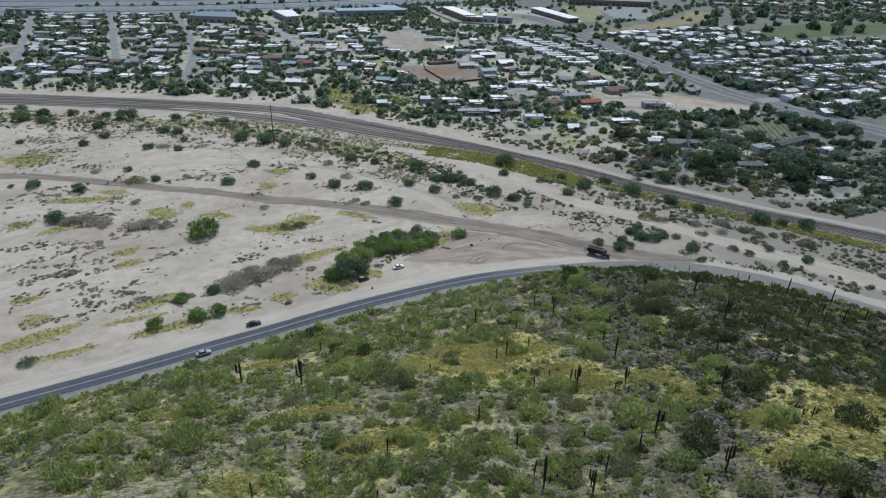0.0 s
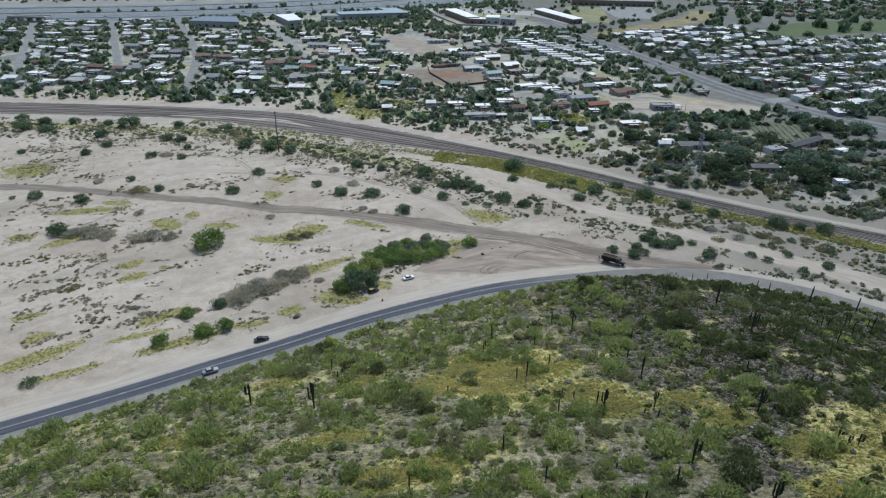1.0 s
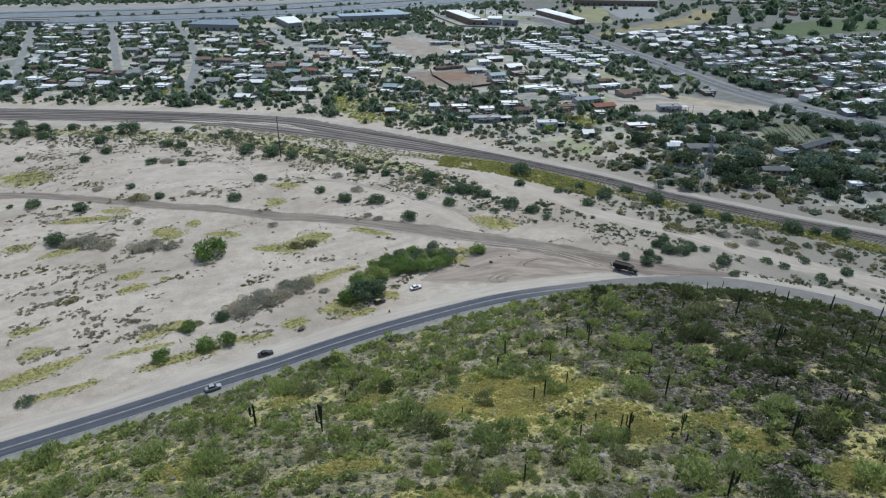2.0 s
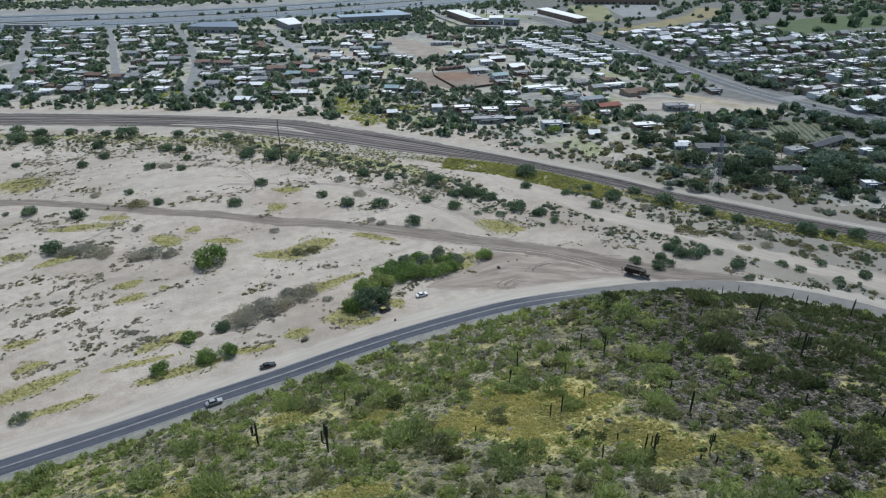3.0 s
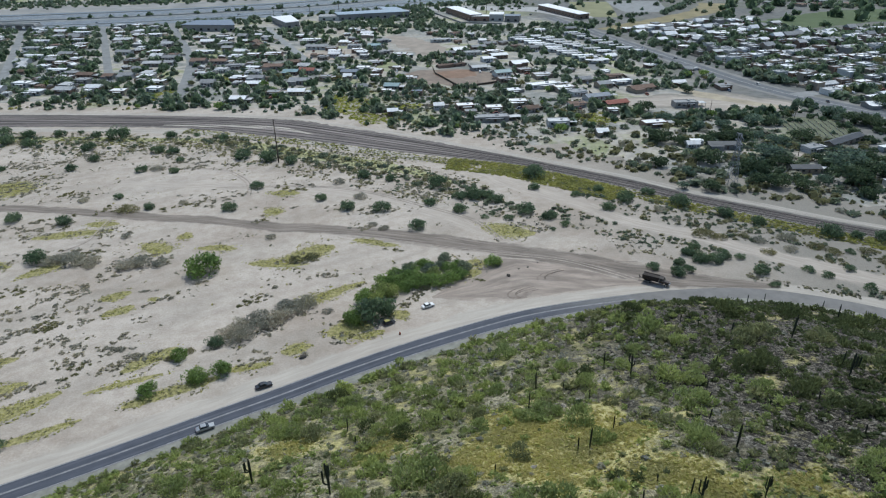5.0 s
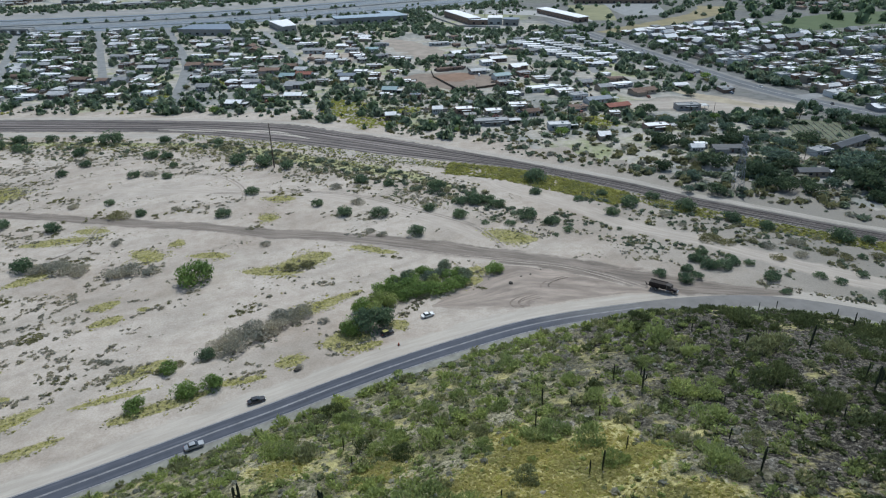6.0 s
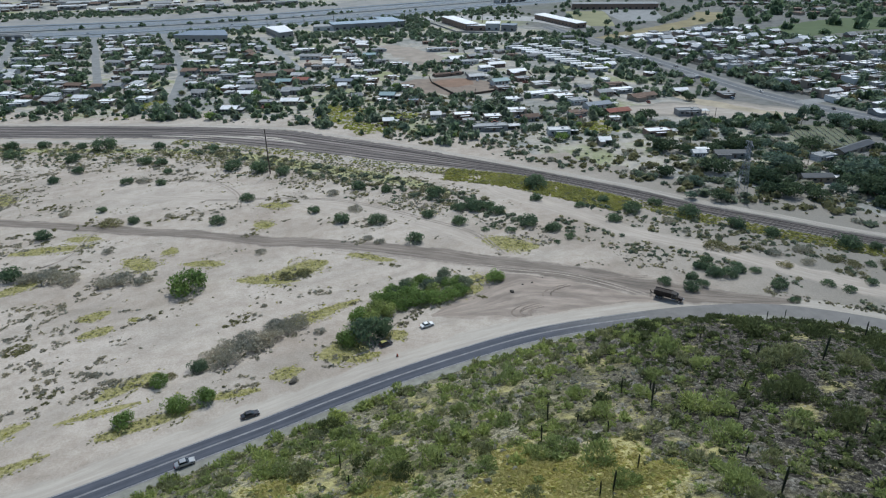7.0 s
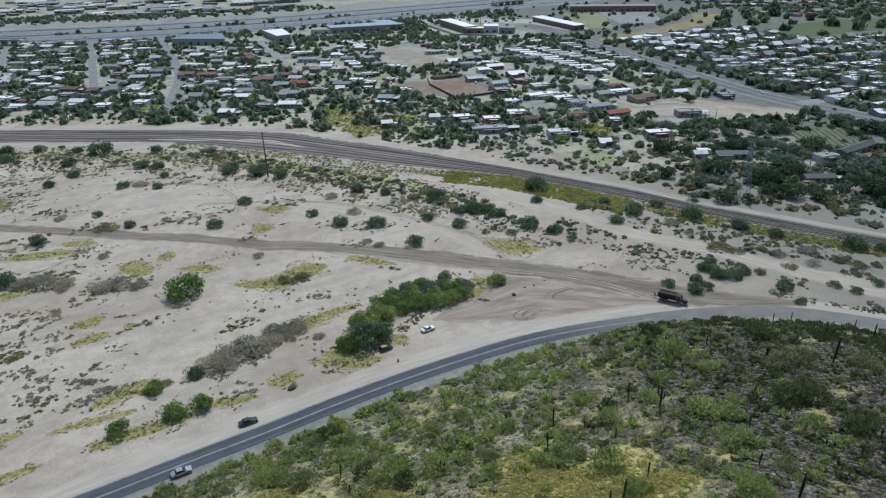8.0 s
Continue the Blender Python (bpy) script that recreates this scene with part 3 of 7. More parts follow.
def drift(name, mats, places, label, category, n=60, leaf=0.2, seed=0, height_ratio=0.7, slim=0.55, reach=0.0):
    """Many small plants joined into one. places: arrays of x, y, radius, material index."""
    r = np.random.RandomState(seed)
    protos = [leaf_cloud(seed * 31 + s, lobes(seed + s, 1.0, 1.0, 5, 0.6, 0.25), n, leaf, 0.42, slim, reach) for s in range(5)]
    VV, FF, II, base = [], [], [], 0
    z = height(places[:, 0], places[:, 1])
    turn, pick, tall = r.random_sample(len(places)) * 6.283, r.randint(0, 5, len(places)), height_ratio * (0.75 + 0.5 * r.random_sample(len(places)))
    for i, (x, y, s, k) in enumerate(places):
        V, F = protos[pick[i]]
        c, q = math.cos(turn[i]) * s, math.sin(turn[i]) * s
        W = np.column_stack([V[:, 0] * c - V[:, 1] * q + x, V[:, 0] * q + V[:, 1] * c + y, V[:, 2] * s * tall[i] * 1.6 + z[i] - 0.05])
        VV.append(W)
        FF.append(F + base)
        II.append(np.full(len(F), int(k)))
        base += len(V)
    ob = new(name, mesh_of(name, np.concatenate(VV), np.concatenate(FF), mats, np.concatenate(II)))
    return tagged(ob, label, category, kind="stuff")


def rock_proto(seed):
    bm = bmesh.new()
    bmesh.ops.create_icosphere(bm, subdivisions=1, radius=1.0)
    k = random.Random(seed)
    for v in bm.verts:
        v.co *= 0.7 + 0.5 * k.random()
        v.co.z *= 0.6
    V, F = np.array([v.co[:] for v in bm.verts]), np.array([[v.index for v in f.verts] for f in bm.faces])
    bm.free()
    return V, F


def small_stone(seed):
    """A pebble-sized, eight-sided stone."""
    k = random.Random(seed)
    V = np.array([(1, 0, 0), (0, 1, 0), (-1, 0, 0), (0, -1, 0), (0, 0, 0.7), (0, 0, -0.5)], float) * [[0.75 + 0.5 * k.random()] for _ in range(6)]
    return V, np.array([(0, 1, 4), (1, 2, 4), (2, 3, 4), (3, 0, 4), (1, 0, 5), (2, 1, 5), (3, 2, 5), (0, 3, 5)])


def scree(name, mats, places, label, seed=0, shape=rock_proto):
    r = np.random.RandomState(seed)
    protos = [shape(s + seed) for s in range(6)]
    VV, FF, II, base = [], [], [], 0
    z = height(places[:, 0], places[:, 1])
    for i, (x, y, s, k) in enumerate(places):
        V, F = protos[i % 6]
        t = r.random_sample() * 6.283
        c, q = math.cos(t) * s, math.sin(t) * s
        VV.append(np.column_stack([V[:, 0] * c - V[:, 1] * q + x, V[:, 0] * q + V[:, 1] * c + y, V[:, 2] * s + z[i] + s * 0.15]))
        FF.append(F + base)
        II.append(np.full(len(F), int(k)))
        base += len(V)
    ob = new(name, mesh_of(name, np.concatenate(VV), np.concatenate(FF), mats, np.concatenate(II)))
    return tagged(ob, label, "rocks", kind="stuff")


def saguaro_mesh(seed, arms):
    """A ribbed column with a rounded tip, and arms that bend out and up; one unit tall."""
    k = random.Random(seed)
    V, F = [], []

    def column(path, radii):
        base, sides = len(V), 12
        for i, (p, r) in enumerate(zip(path, radii)):
            d = Vector(path[min(i + 1, len(path) - 1)]) - Vector(path[max(i - 1, 0)])
            q = d.to_track_quat("Z", "Y")
            for j in range(sides):
                t, rr = 2 * math.pi * j / sides, r * (1.0 if j % 2 else 0.78)
                V.append(tuple(Vector(p) + q @ Vector((rr * math.cos(t), rr * math.sin(t), 0))))
        for i in range(len(path) - 1):
            for j in range(sides):
                a, b = base + i * sides + j, base + i * sides + (j + 1) % sides
                F.append((a, b, b + sides, a + sides))
    lean = (k.random() - 0.5) * 0.05
    column([(0, 0, -0.08), (0, 0, 0.2), (lean * 0.5, 0, 0.55), (lean, 0, 0.85), (lean, 0, 0.96), (lean, 0, 1.0)], [0.024, 0.028, 0.034, 0.033, 0.022, 0.003])
    for i in range(arms):
        t = k.random() * 6.283
        c, s = math.cos(t), math.sin(t)
        z0, out, up = 0.35 + 0.2 * k.random(), 0.095 + 0.05 * k.random(), 0.2 + 0.25 * k.random()
        column([(0.02 * c, 0.02 * s, z0), (out * 0.6 * c, out * 0.6 * s, z0 + 0.01), (out * c, out * s, z0 + 0.07), (out * 1.03 * c, out * 1.03 * s, z0 + up), (out * 1.03 * c, out * 1.03 * s, z0 + up + 0.04)], [0.017, 0.02, 0.023, 0.022, 0.003])
    me = bpy.data.meshes.new("saguaro")
    me.from_pydata(V, [], F)
    me.materials.append(CACTUS)
    return me


SAGUARO = [saguaro_mesh(s, a) for s, a in enumerate((0, 0, 0, 1, 2, 3, 4))]


def saguaro(x, y, h, k):
    ob = new("saguaro", SAGUARO[k])
    wide = 1.08 if h > 4.5 else 4.5 / max(h, 1.5) * 0.95
    ob.matrix_basis = Matrix.LocRotScale((x, y, float(height(x, y)) - 0.1), Euler((0, 0, (x * 5.1 + y) % 6.28)), (h * wide, h * wide, h))
    label = "tall dark green ribbed saguaro cactus with upturned arms" if k > 2 else "single-stemmed dark green saguaro cactus on the stony slope"
    return tagged(ob, label, "cactus", "saguaros on the hill")


SAGUAROS_A = [(-22.7, 127.5, 6.8, 1), (-6.9, 114.1, 7.3, 1), (-1.8, 136.2, 2.4, 0), (-3.4, 143.1, 3.9, 0), (15.7, 135.9, 2.9, 0), (16.3, 135.5, 2.4, 0), (22.4, 109.8, 1.9, 0), (40.4, 142.7, 5.2, 0), (36.0, 133.8, 4.2, 0), (59.1, 147.7, 4.7, 0), (62.3, 140.2, 6.0, 1), (49.6, 133.3, 2.8, 0), (48.4, 118.5, 3.4, 0), (41.1, 112.6, 4.9, 0), (38.7, 112.3, 3.5, 0), (73.3, 127.3, 2.9, 0), (66.2, 114.8, 2.7, 0), (63.8, 103.0, 5.7, 0), (46.9, 98.5, 1.6, 0), (41.9, 93.6, 3.2, 0), (49.4, 92.9, 4.4, 0), (50.3, 91.4, 5.4, 1), (60.3, 90.2, 4.5, 1), (57.1, 88.0, 1.7, 0)]
SAGUAROS_B = [(59.4, 86.8, 1.7, 0), (111.9, 151.0, 7.2, 0), (83.5, 140.0, 2.5, 0), (98.4, 156.9, 3.4, 0), (92.4, 171.4, 2.9, 0), (80.8, 117.2, 1.9, 0), (83.8, 112.9, 2.1, 0), (90.9, 116.4, 2.6, 0), (88.6, 102.4, 2.9, 0), (105.0, 124.6, 6.9, 1), (108.5, 130.6, 4.5, 0), (151.2, 178.5, 5.3, 0), (152.9, 187.3, 4.1, 0), (91.2, 90.7, 1.6, 0), (95.1, 92.8, 2.4, 0), (95.2, 91.5, 2.9, 0), (76.6, 82.1, 5.8, 1), (84.1, 83.1, 2.3, 0), (110.1, 115.3, 2.3, 0), (137.5, 195.6, 4.0, 0), (131.9, 196.5, 3.4, 0), (140.2, 145.6, 2.1, 0), (9.5, 71.3, 3.6, 0), (27.3, 81.2, 3.7, 0)]
SAGUAROS_C = [(160.6, 169.3, 6.6, 0), (168.5, 157.6, 6.1, 0), (120.4, 123.9, 3.0, 0), (135.0, 136.4, 2.4, 0), (138.3, 138.1, 3.6, 0), (139.5, 137.1, 3.4, 0), (149.6, 141.7, 4.5, 0), (153.2, 143.7, 4.5, 0), (143.5, 132.2, 4.7, 0), (126.6, 119.4, 4.7, 0), (114.2, 108.2, 3.0, 0), (158.6, 142.2, 3.3, 0), (158.3, 140.3, 4.9, 0), (164.6, 145.7, 3.6, 0), (166.3, 140.5, 5.1, 0), (152.4, 126.4, 2.8, 0), (96.5, 154.2, 5.1, 0), (83.2, 66.3, 2.6, 1), (81.3, 66.4, 2.0, 1), (82.6, 69.7, 1.5, 1), (50.5, 64.3, 3.6, 0), (42.4, 59.1, 4.2, 0), (38.2, 54.1, 5.1, 1), (55.7, 68.9, 5.6, 1)]
SAGUAROS_D = [(59.8, 55.0, 5.5, 1), (55.0, 52.2, 2.3, 0), (73.1, 49.7, 2.0, 0), (68.3, 46.3, 2.2, 0), (43.6, 70.8, 1.5, 0), (46.0, 71.4, 1.8, 0), (31.9, 57.5, 6.4, 0), (33.1, 58.3, 1.4, 0), (31.3, 60.3, 3.6, 0), (33.5, 61.3, 2.4, 0), (34.5, 59.0, 1.4, 0), (25.3, 61.6, 2.3, 0), (31.5, 70.4, 3.1, 0), (-10.9, 61.1, 3.3, 0), (7.0, 58.6, 1.4, 0), (-7.6, 77.1, 1.4, 0), (-9.6, 157.6, 2.3, 0), (37.7, 138.7, 2.2, 0), (40.3, 131.9, 2.1, 0), (46.2, 140.5, 1.6, 0), (105.3, 159.8, 3.0, 0), (94.2, 165.4, 2.2, 0), (75.6, 131.6, 1.8, 0)]

for _row in (SAGUAROS_A, SAGUAROS_B, SAGUAROS_C, SAGUAROS_D):
    for _i, (_x, _y, _h, _arms) in enumerate(_row):
        saguaro(_x, _y, _h, 4 + (_i + int(_y)) % 3 if _arms else (_i * 5 + int(_x)) % 3)

# larger bushes of the slope: x, y, radius, kind
HILL_BUSHES_A = [(3.3, 138.2, 2.5, "g"), (8.5, 134.0, 2.7, "s"), (11.9, 113.3, 3.6, "g"), (16.5, 109.7, 2.9, "g"), (-12.0, 144.2, 3.3, "o"), (27.8, 113.7, 2.7, "o"), (69.6, 136.0, 3.7, "g"), (67.0, 122.6, 3.6, "g"), (59.3, 105.4, 3.3, "g"), (95.1, 138.8, 2.9, "s"), (103.2, 151.3, 4.3, "o"), (117.2, 147.9, 3.6, "o"), (94.4, 110.6, 3.2, "s"), (78.3, 91.3, 2.4, "g"), (82.6, 92.4, 2.8, "g"), (113.7, 123.5, 4.8, "s"), (80.7, 169.2, 4.5, "g"), (52.1, 128.9, 1.9, "o"), (63.0, 145.0, 2.5, "g"), (77.7, 137.1, 2.4, "g"), (82.3, 81.3, 3.7, "s"), (83.0, 123.2, 2.9, "g"), (48.3, 90.7, 2.4, "g"), (59.9, 102.6, 2.0, "o")]
HILL_BUSHES_B = [(52.2, 140.5, 2.9, "g"), (109.1, 173.5, 4.8, "s"), (82.4, 154.8, 3.0, "g"), (93.3, 122.8, 3.0, "s"), (41.3, 173.3, 3.5, "g"), (16.4, 154.8, 3.1, "p"), (-2.0, 152.3, 2.8, "p"), (-16.7, 120.0, 2.8, "p"), (-27.5, 129.0, 3.4, "p"), (-38.7, 130.2, 3.5, "g"), (-8.7, 101.6, 2.7, "o"), (24.7, 93.5, 3.1, "g"), (126.3, 169.9, 4.0, "s"), (147.3, 168.7, 4.6, "s"), (77.3, 66.0, 3.4, "g"), (89.9, 63.8, 3.8, "s"), (71.9, 51.8, 3.7, "g"), (73.1, 47.7, 3.7, "s"), (54.7, 58.8, 3.0, "g"), (60.7, 63.4, 3.6, "s"), (53.5, 74.9, 3.9, "g"), (61.5, 75.5, 3.4, "g"), (46.0, 83.4, 2.5, "o"), (45.0, 59.2, 2.7, "o")]
HILL_BUSHES_C = [(101.7, 84.3, 2.2, "s"), (60.1, 48.2, 2.1, "o"), (37.2, 80.7, 3.3, "g"), (30.1, 97.4, 3.7, "g"), (24.1, 97.5, 2.7, "g"), (14.2, 106.8, 3.2, "o"), (16.5, 102.4, 2.5, "s"), (6.9, 113.0, 4.0, "g"), (0.2, 78.1, 2.4, "g"), (-8.8, 87.3, 2.2, "g"), (22.3, 70.8, 3.0, "g"), (35.6, 72.4, 2.1, "o"), (28.7, 69.4, 2.5, "p"), (9.5, 66.8, 2.9, "g"), (3.2, 64.3, 2.0, "p"), (-13.0, 79.4, 2.1, "g"), (-42.2, 113.5, 4.3, "g"), (-25.6, 84.9, 4.5, "p"), (-28.4, 101.5, 3.8, "p"), (-72.5, 135.7, 5.2, "g"), (-62.4, 100.7, 3.9, "g"), (-37.6, 68.7, 3.7, "p"), (-55.6, 105.3, 3.9, "g"), (-38.8, 82.8, 3.4, "p")]
HILL_BUSHES_D = [(-31.8, 68.0, 2.5, "o"), (-26.5, 71.7, 2.5, "o"), (-18.3, 95.0, 2.4, "o"), (-3.3, 107.3, 3.2, "p"), (18.7, 85.6, 2.8, "o"), (43.0, 122.6, 3.8, "g"), (39.2, 129.8, 3.1, "g"), (70.4, 154.0, 2.5, "g"), (73.1, 132.9, 3.3, "g"), (69.2, 112.3, 2.3, "o"), (59.9, 109.4, 2.8, "g"), (44.2, 113.6, 2.7, "p"), (91.0, 119.6, 3.3, "s"), (86.8, 134.7, 4.0, "s"), (98.2, 150.9, 4.0, "o"), (91.5, 132.5, 3.5, "s"), (7.1, 137.6, 3.6, "g"), (14.5, 135.7, 3.4, "g"), (24.6, 136.0, 2.4, "o"), (34.5, 129.1, 2.4, "g"), (23.7, 128.4, 2.3, "g"), (50.5, 151.9, 2.9, "p"), (-15.5, 148.6, 3.2, "g"), (-20.4, 151.0, 3.0, "p")]
HILL_BUSHES_E = [(-6.4, 170.2, 3.2, "s"), (-9.0, 164.6, 2.8, "o"), (-1.1, 163.4, 2.8, "g"), (83.7, 183.9, 3.7, "s"), (32.2, 147.1, 2.5, "g"), (25.1, 159.6, 2.7, "g"), (0.7, 141.4, 2.4, "s")]
HILL_BUSHES = HILL_BUSHES_A + HILL_BUSHES_B + HILL_BUSHES_C + HILL_BUSHES_D + HILL_BUSHES_E


def hill_points(n, lo, hi, seed, keep):
    """Random places on the hillside between two distances from the road; keep tells how likely a place is taken."""
    r = np.random.RandomState(seed)
    x, y = r.uniform(-105, 245, n), r.uniform(20, 206, n)
    d = side_of(x, y, ROAD)
    thin = np.where((x - y < 56) & (y > 58 - 0.325 * x), 1.0, 0.2)      # sparser round the back of the hill
    ok = (d > lo) & (d < hi) & (r.random_sample(n) < keep(x, y) * thin)
    return x[ok], y[ok], r


def stony(x, y):
    return np.clip((x - 40) / 90 + 0.45 * lattice(x / 19, y / 19, 22) + 0.15, 0, 1)


def plant_hill():
    # green palo verde and creosote, thickest along the foot of the slope
    x, y, r = hill_points(11500, 6.0, 165, 11, lambda x, y: np.clip(0.47 + 0.5 * lattice(x / 10, y / 10, 23) + 0.2 * lattice(x / 26, y / 26, 27) - (0.55 + 0.3 * np.clip((x - 75) / 30, 0, 1)) * meadow(x, y) + 0.12 * stony(x, y) + 0.07 * np.clip((x - 75) / 40, 0, 1) + 0.7 * np.exp(-(side_of(x, y, ROAD) - 8) / 4), 0.015, 0.97))
    size = 0.8 + 1.6 * r.random_sample(len(x)) ** 1.8 + 0.35 * np.exp(-(side_of(x, y, ROAD) - 7) / 4)
    order = np.argsort(np.hypot(x - 30, y - 75))
    x, y, size = x[order], y[order], size[order]
    kind = np.where(r.random_sample(len(x)) < 0.5 - 0.3 * stony(x, y), 0, np.where(r.random_sample(len(x)) < 0.5, 1, 2))
    kind = np.where(r.random_sample(len(x)) < 0.7 * stony(x, y) - 0.12 + 0.35 * np.clip((x - 62) / 40, 0, 1), 3, kind)
    words = {"palo": "bright green palo verde bush on the hillside", "creosote": "dense green creosote bush on the hillside", "hillolive": "olive-grey desert bush on the hillside", "scrub": "dark green desert bush on the stony slope"}
    for bx, by, br, k in HILL_BUSHES:
        k = {"p": "palo", "g": "creosote", "o": "hillolive", "s": "scrub"}[k]
        shrub(bx, by, br * 1.05, br * 1.05, k, words[k], "hillside_bush", 1000, "bushes on the hill")
    big = np.array([b[:3] for b in HILL_BUSHES])
    free = np.array([np.all(np.hypot(big[:, 0] - a, big[:, 1] - b) > big[:, 2] * 0.9) for a, b in zip(x, y)])
    x, y, size, kind = x[free], y[free], size[free], kind[free]
    for i in range(180):
        k = ("palo", "creosote", "hillolive", "scrub")[kind[i]]
        shrub(float(x[i]), float(y[i]), float(size[i]), float(size[i]) * 0.95, k, words[k], "hillside_bush", 480, "bushes on the hill")
    drift("hillside_brush", (PALO, HILLGREEN, HILLOLIVE, SCRUB), np.column_stack([x[180:], y[180:], size[180:], kind[180:]]), "green and olive desert brush covering the hillside", "brush", 92, 0.265, 3, 0.52, 0.3, 0.6)
    # low grey-olive brittlebush
    x, y, r = hill_points(21000, 6, 170, 12, lambda x, y: np.clip(0.75 + 0.4 * lattice(x / 7, y / 7, 24) - 0.7 * meadow(x, y), 0.05, 1))
    size = 0.40 + 0.65 * r.random_sample(len(x)) ** 1.5
    kind = np.where(r.random_sample(len(x)) < 0.5, 0, np.where(r.random_sample(len(x)) < 0.55, 1, 2))
    kind = np.where(r.random_sample(len(x)) < np.clip((x - 55) / 45, 0, 0.9), 3, kind)
    drift("brittlebush_cover", (HILLOLIVE, GREY, PALO, SCRUB), np.column_stack([x, y, size, kind]), "low grey-green brittlebush between the rocks", "brush", 14, 0.52, 4, 0.45)
    # yellow grass
    x, y, r = hill_points(20000, 7, 170, 13, lambda x, y: np.clip(0.30 - x / 200 + 0.3 * meadow(x, y) + 0.4 * lattice(x / 9, y / 9, 25) - 0.6 * stony(x, y), 0.01, 1))
    k = np.random.RandomState(15)
    mx, my = np.concatenate([k.normal(a, rx * 0.62, 1100) for a, b, rx, ry in MEADOWS]), np.concatenate([k.normal(b, ry * 0.62, 1100) for a, b, rx, ry in MEADOWS])
    keep = k.random_sample(len(mx)) < meadow(mx, my) * 1.2
    x, y = np.concatenate([x, mx[keep]]), np.concatenate([y, my[keep]])
    size = 0.28 + 0.34 * r.random_sample(len(x))
    green = r.random_sample(len(x)) > 0.25 + 0.9 * meadow(x, y)
    drift("hillside_grass", (STRAW, YELLOW, PALO), np.column_stack([x, y, size, np.where(green, 2, r.random_sample(len(x)) < 0.25)]), "dry yellow grass in clearings on the hillside", "grass", 5, 0.74, 5, 0.26)
    # stones
    x, y, r = hill_points(11000, 8, 170, 14, lambda x, y: np.clip(0.22 + 0.5 * stony(x, y) + 0.4 * lattice(x / 6, y / 6, 26) - 0.35 * meadow(x, y), 0.02, 1))
    size = 0.15 + 0.5 * r.random_sample(len(x)) ** 3
    dark = r.random_sample(len(x)) < 0.3 + 0.45 * stony(x, y)
    scree("hillside_rocks", (ROCK, DARKROCK), np.column_stack([x, y, size, dark]), "grey and dark volcanic rocks strewn over the slope", 7)
    x, y, r = hill_points(60000, 7, 170, 16, lambda x, y: np.clip(0.08 + 0.6 * stony(x, y) + 0.5 * lattice(x / 5, y / 5, 30) - 0.4 * meadow(x, y), 0.01, 1))
    size = 0.14 + 0.22 * r.random_sample(len(x)) ** 2
    pick = np.where(r.random_sample(len(x)) < 0.25 + 0.6 * stony(x, y), 1, np.where(r.random_sample(len(x)) < 0.4 - 0.3 * np.clip((x - 70) / 40, 0, 1), 2, 0))
    scree("loose_stones", (ROCK, DARKROCK, PALEROCK), np.column_stack([x, y, size, pick]), "loose pale and dark stones between the bushes", 8, small_stone)


plant_hill()

# ---- the river flat ----
GREEN_A = [(-205.5, 471, 5.1), (-187.6, 460.9, 5.1), (-180.8, 441.4, 5.2), (-168.6, 459.5, 4.3), (-157.5, 462.3, 2.2), (-146.1, 452.3, 4), (-99.6, 442.7, 4.3), (-83.8, 440.7, 2.2), (-66.9, 429.8, 3.2), (-51, 315.9, 3.8), (-40.7, 341.9, 3.8), (-120.1, 278.1, 5.1), (-53.7, 255.4, 6.7), (17.3, 301.8, 4.5), (30.2, 279, 4.5), (51.8, 293.7, 4)]
GREEN_B = [(47, 326.1, 5.8), (54.5, 241.1, 3.6), (92.6, 313.8, 3.4), (109, 301.2, 2.5), (-58, 183.8, 3.3), (-52.8, 200.5, 2.9), (-45.5, 188.5, 3.6), (-39.5, 190, 3.5), (122.3, 305.5, 3.1), (174, 255.4, 3.8), (203.9, 234.7, 3.3), (130.9, 234.1, 3.2), (132.9, 228.6, 3.8), (137.9, 226.6, 3.8), (123.5, 227.4, 2.7), (135.6, 238.5, 2.8), (143.4, 228.6, 2.7), (123.8, 221.6, 2.6), (112, 226.2, 2.6)]
DARK_A = [(-197.9, 448.4, 7), (-131.4, 448, 7.8), (-143.1, 425.6, 5.1), (-101.3, 411.6, 4.7), (-92.5, 408.7, 4.2), (-52.3, 391, 5.9), (-38.3, 385.1, 6.4), (-25.4, 377.5, 4.8), (-133.5, 403.4, 3.6), (-178.7, 396.8, 2.8), (-141.5, 389.3, 3.8), (-103.1, 379.7, 3.7), (-85.8, 374.4, 3.1), (-85.9, 392.8, 2.9), (-105.5, 341.3, 2.8), (-87.5, 325.2, 3.2), (-144.9, 322.7, 4.4), (-121.1, 314.8, 4.1), (-155.5, 322.8, 1.8)]
DARK_B = [(-42.6, 205.8, 3.2), (-91.9, 169, 2.6), (-9.9, 320.2, 3.3), (1.9, 306.9, 4.3), (40, 304.4, 3.5), (62.4, 308.1, 5.5), (70.7, 301.3, 4.1), (71, 280.5, 2.6), (61.2, 283.8, 1.8), (65.3, 287.6, 1.8), (88.9, 278.3, 3.9), (80.6, 286.6, 5.2), (92.8, 269.9, 2.5), (86.4, 266.2, 1.5), (98.1, 329.4, 6.8), (118.2, 282.7, 3.7), (129.6, 291.1, 4.9), (143.3, 295.9, 3.6), (151.5, 281.1, 5.3)]
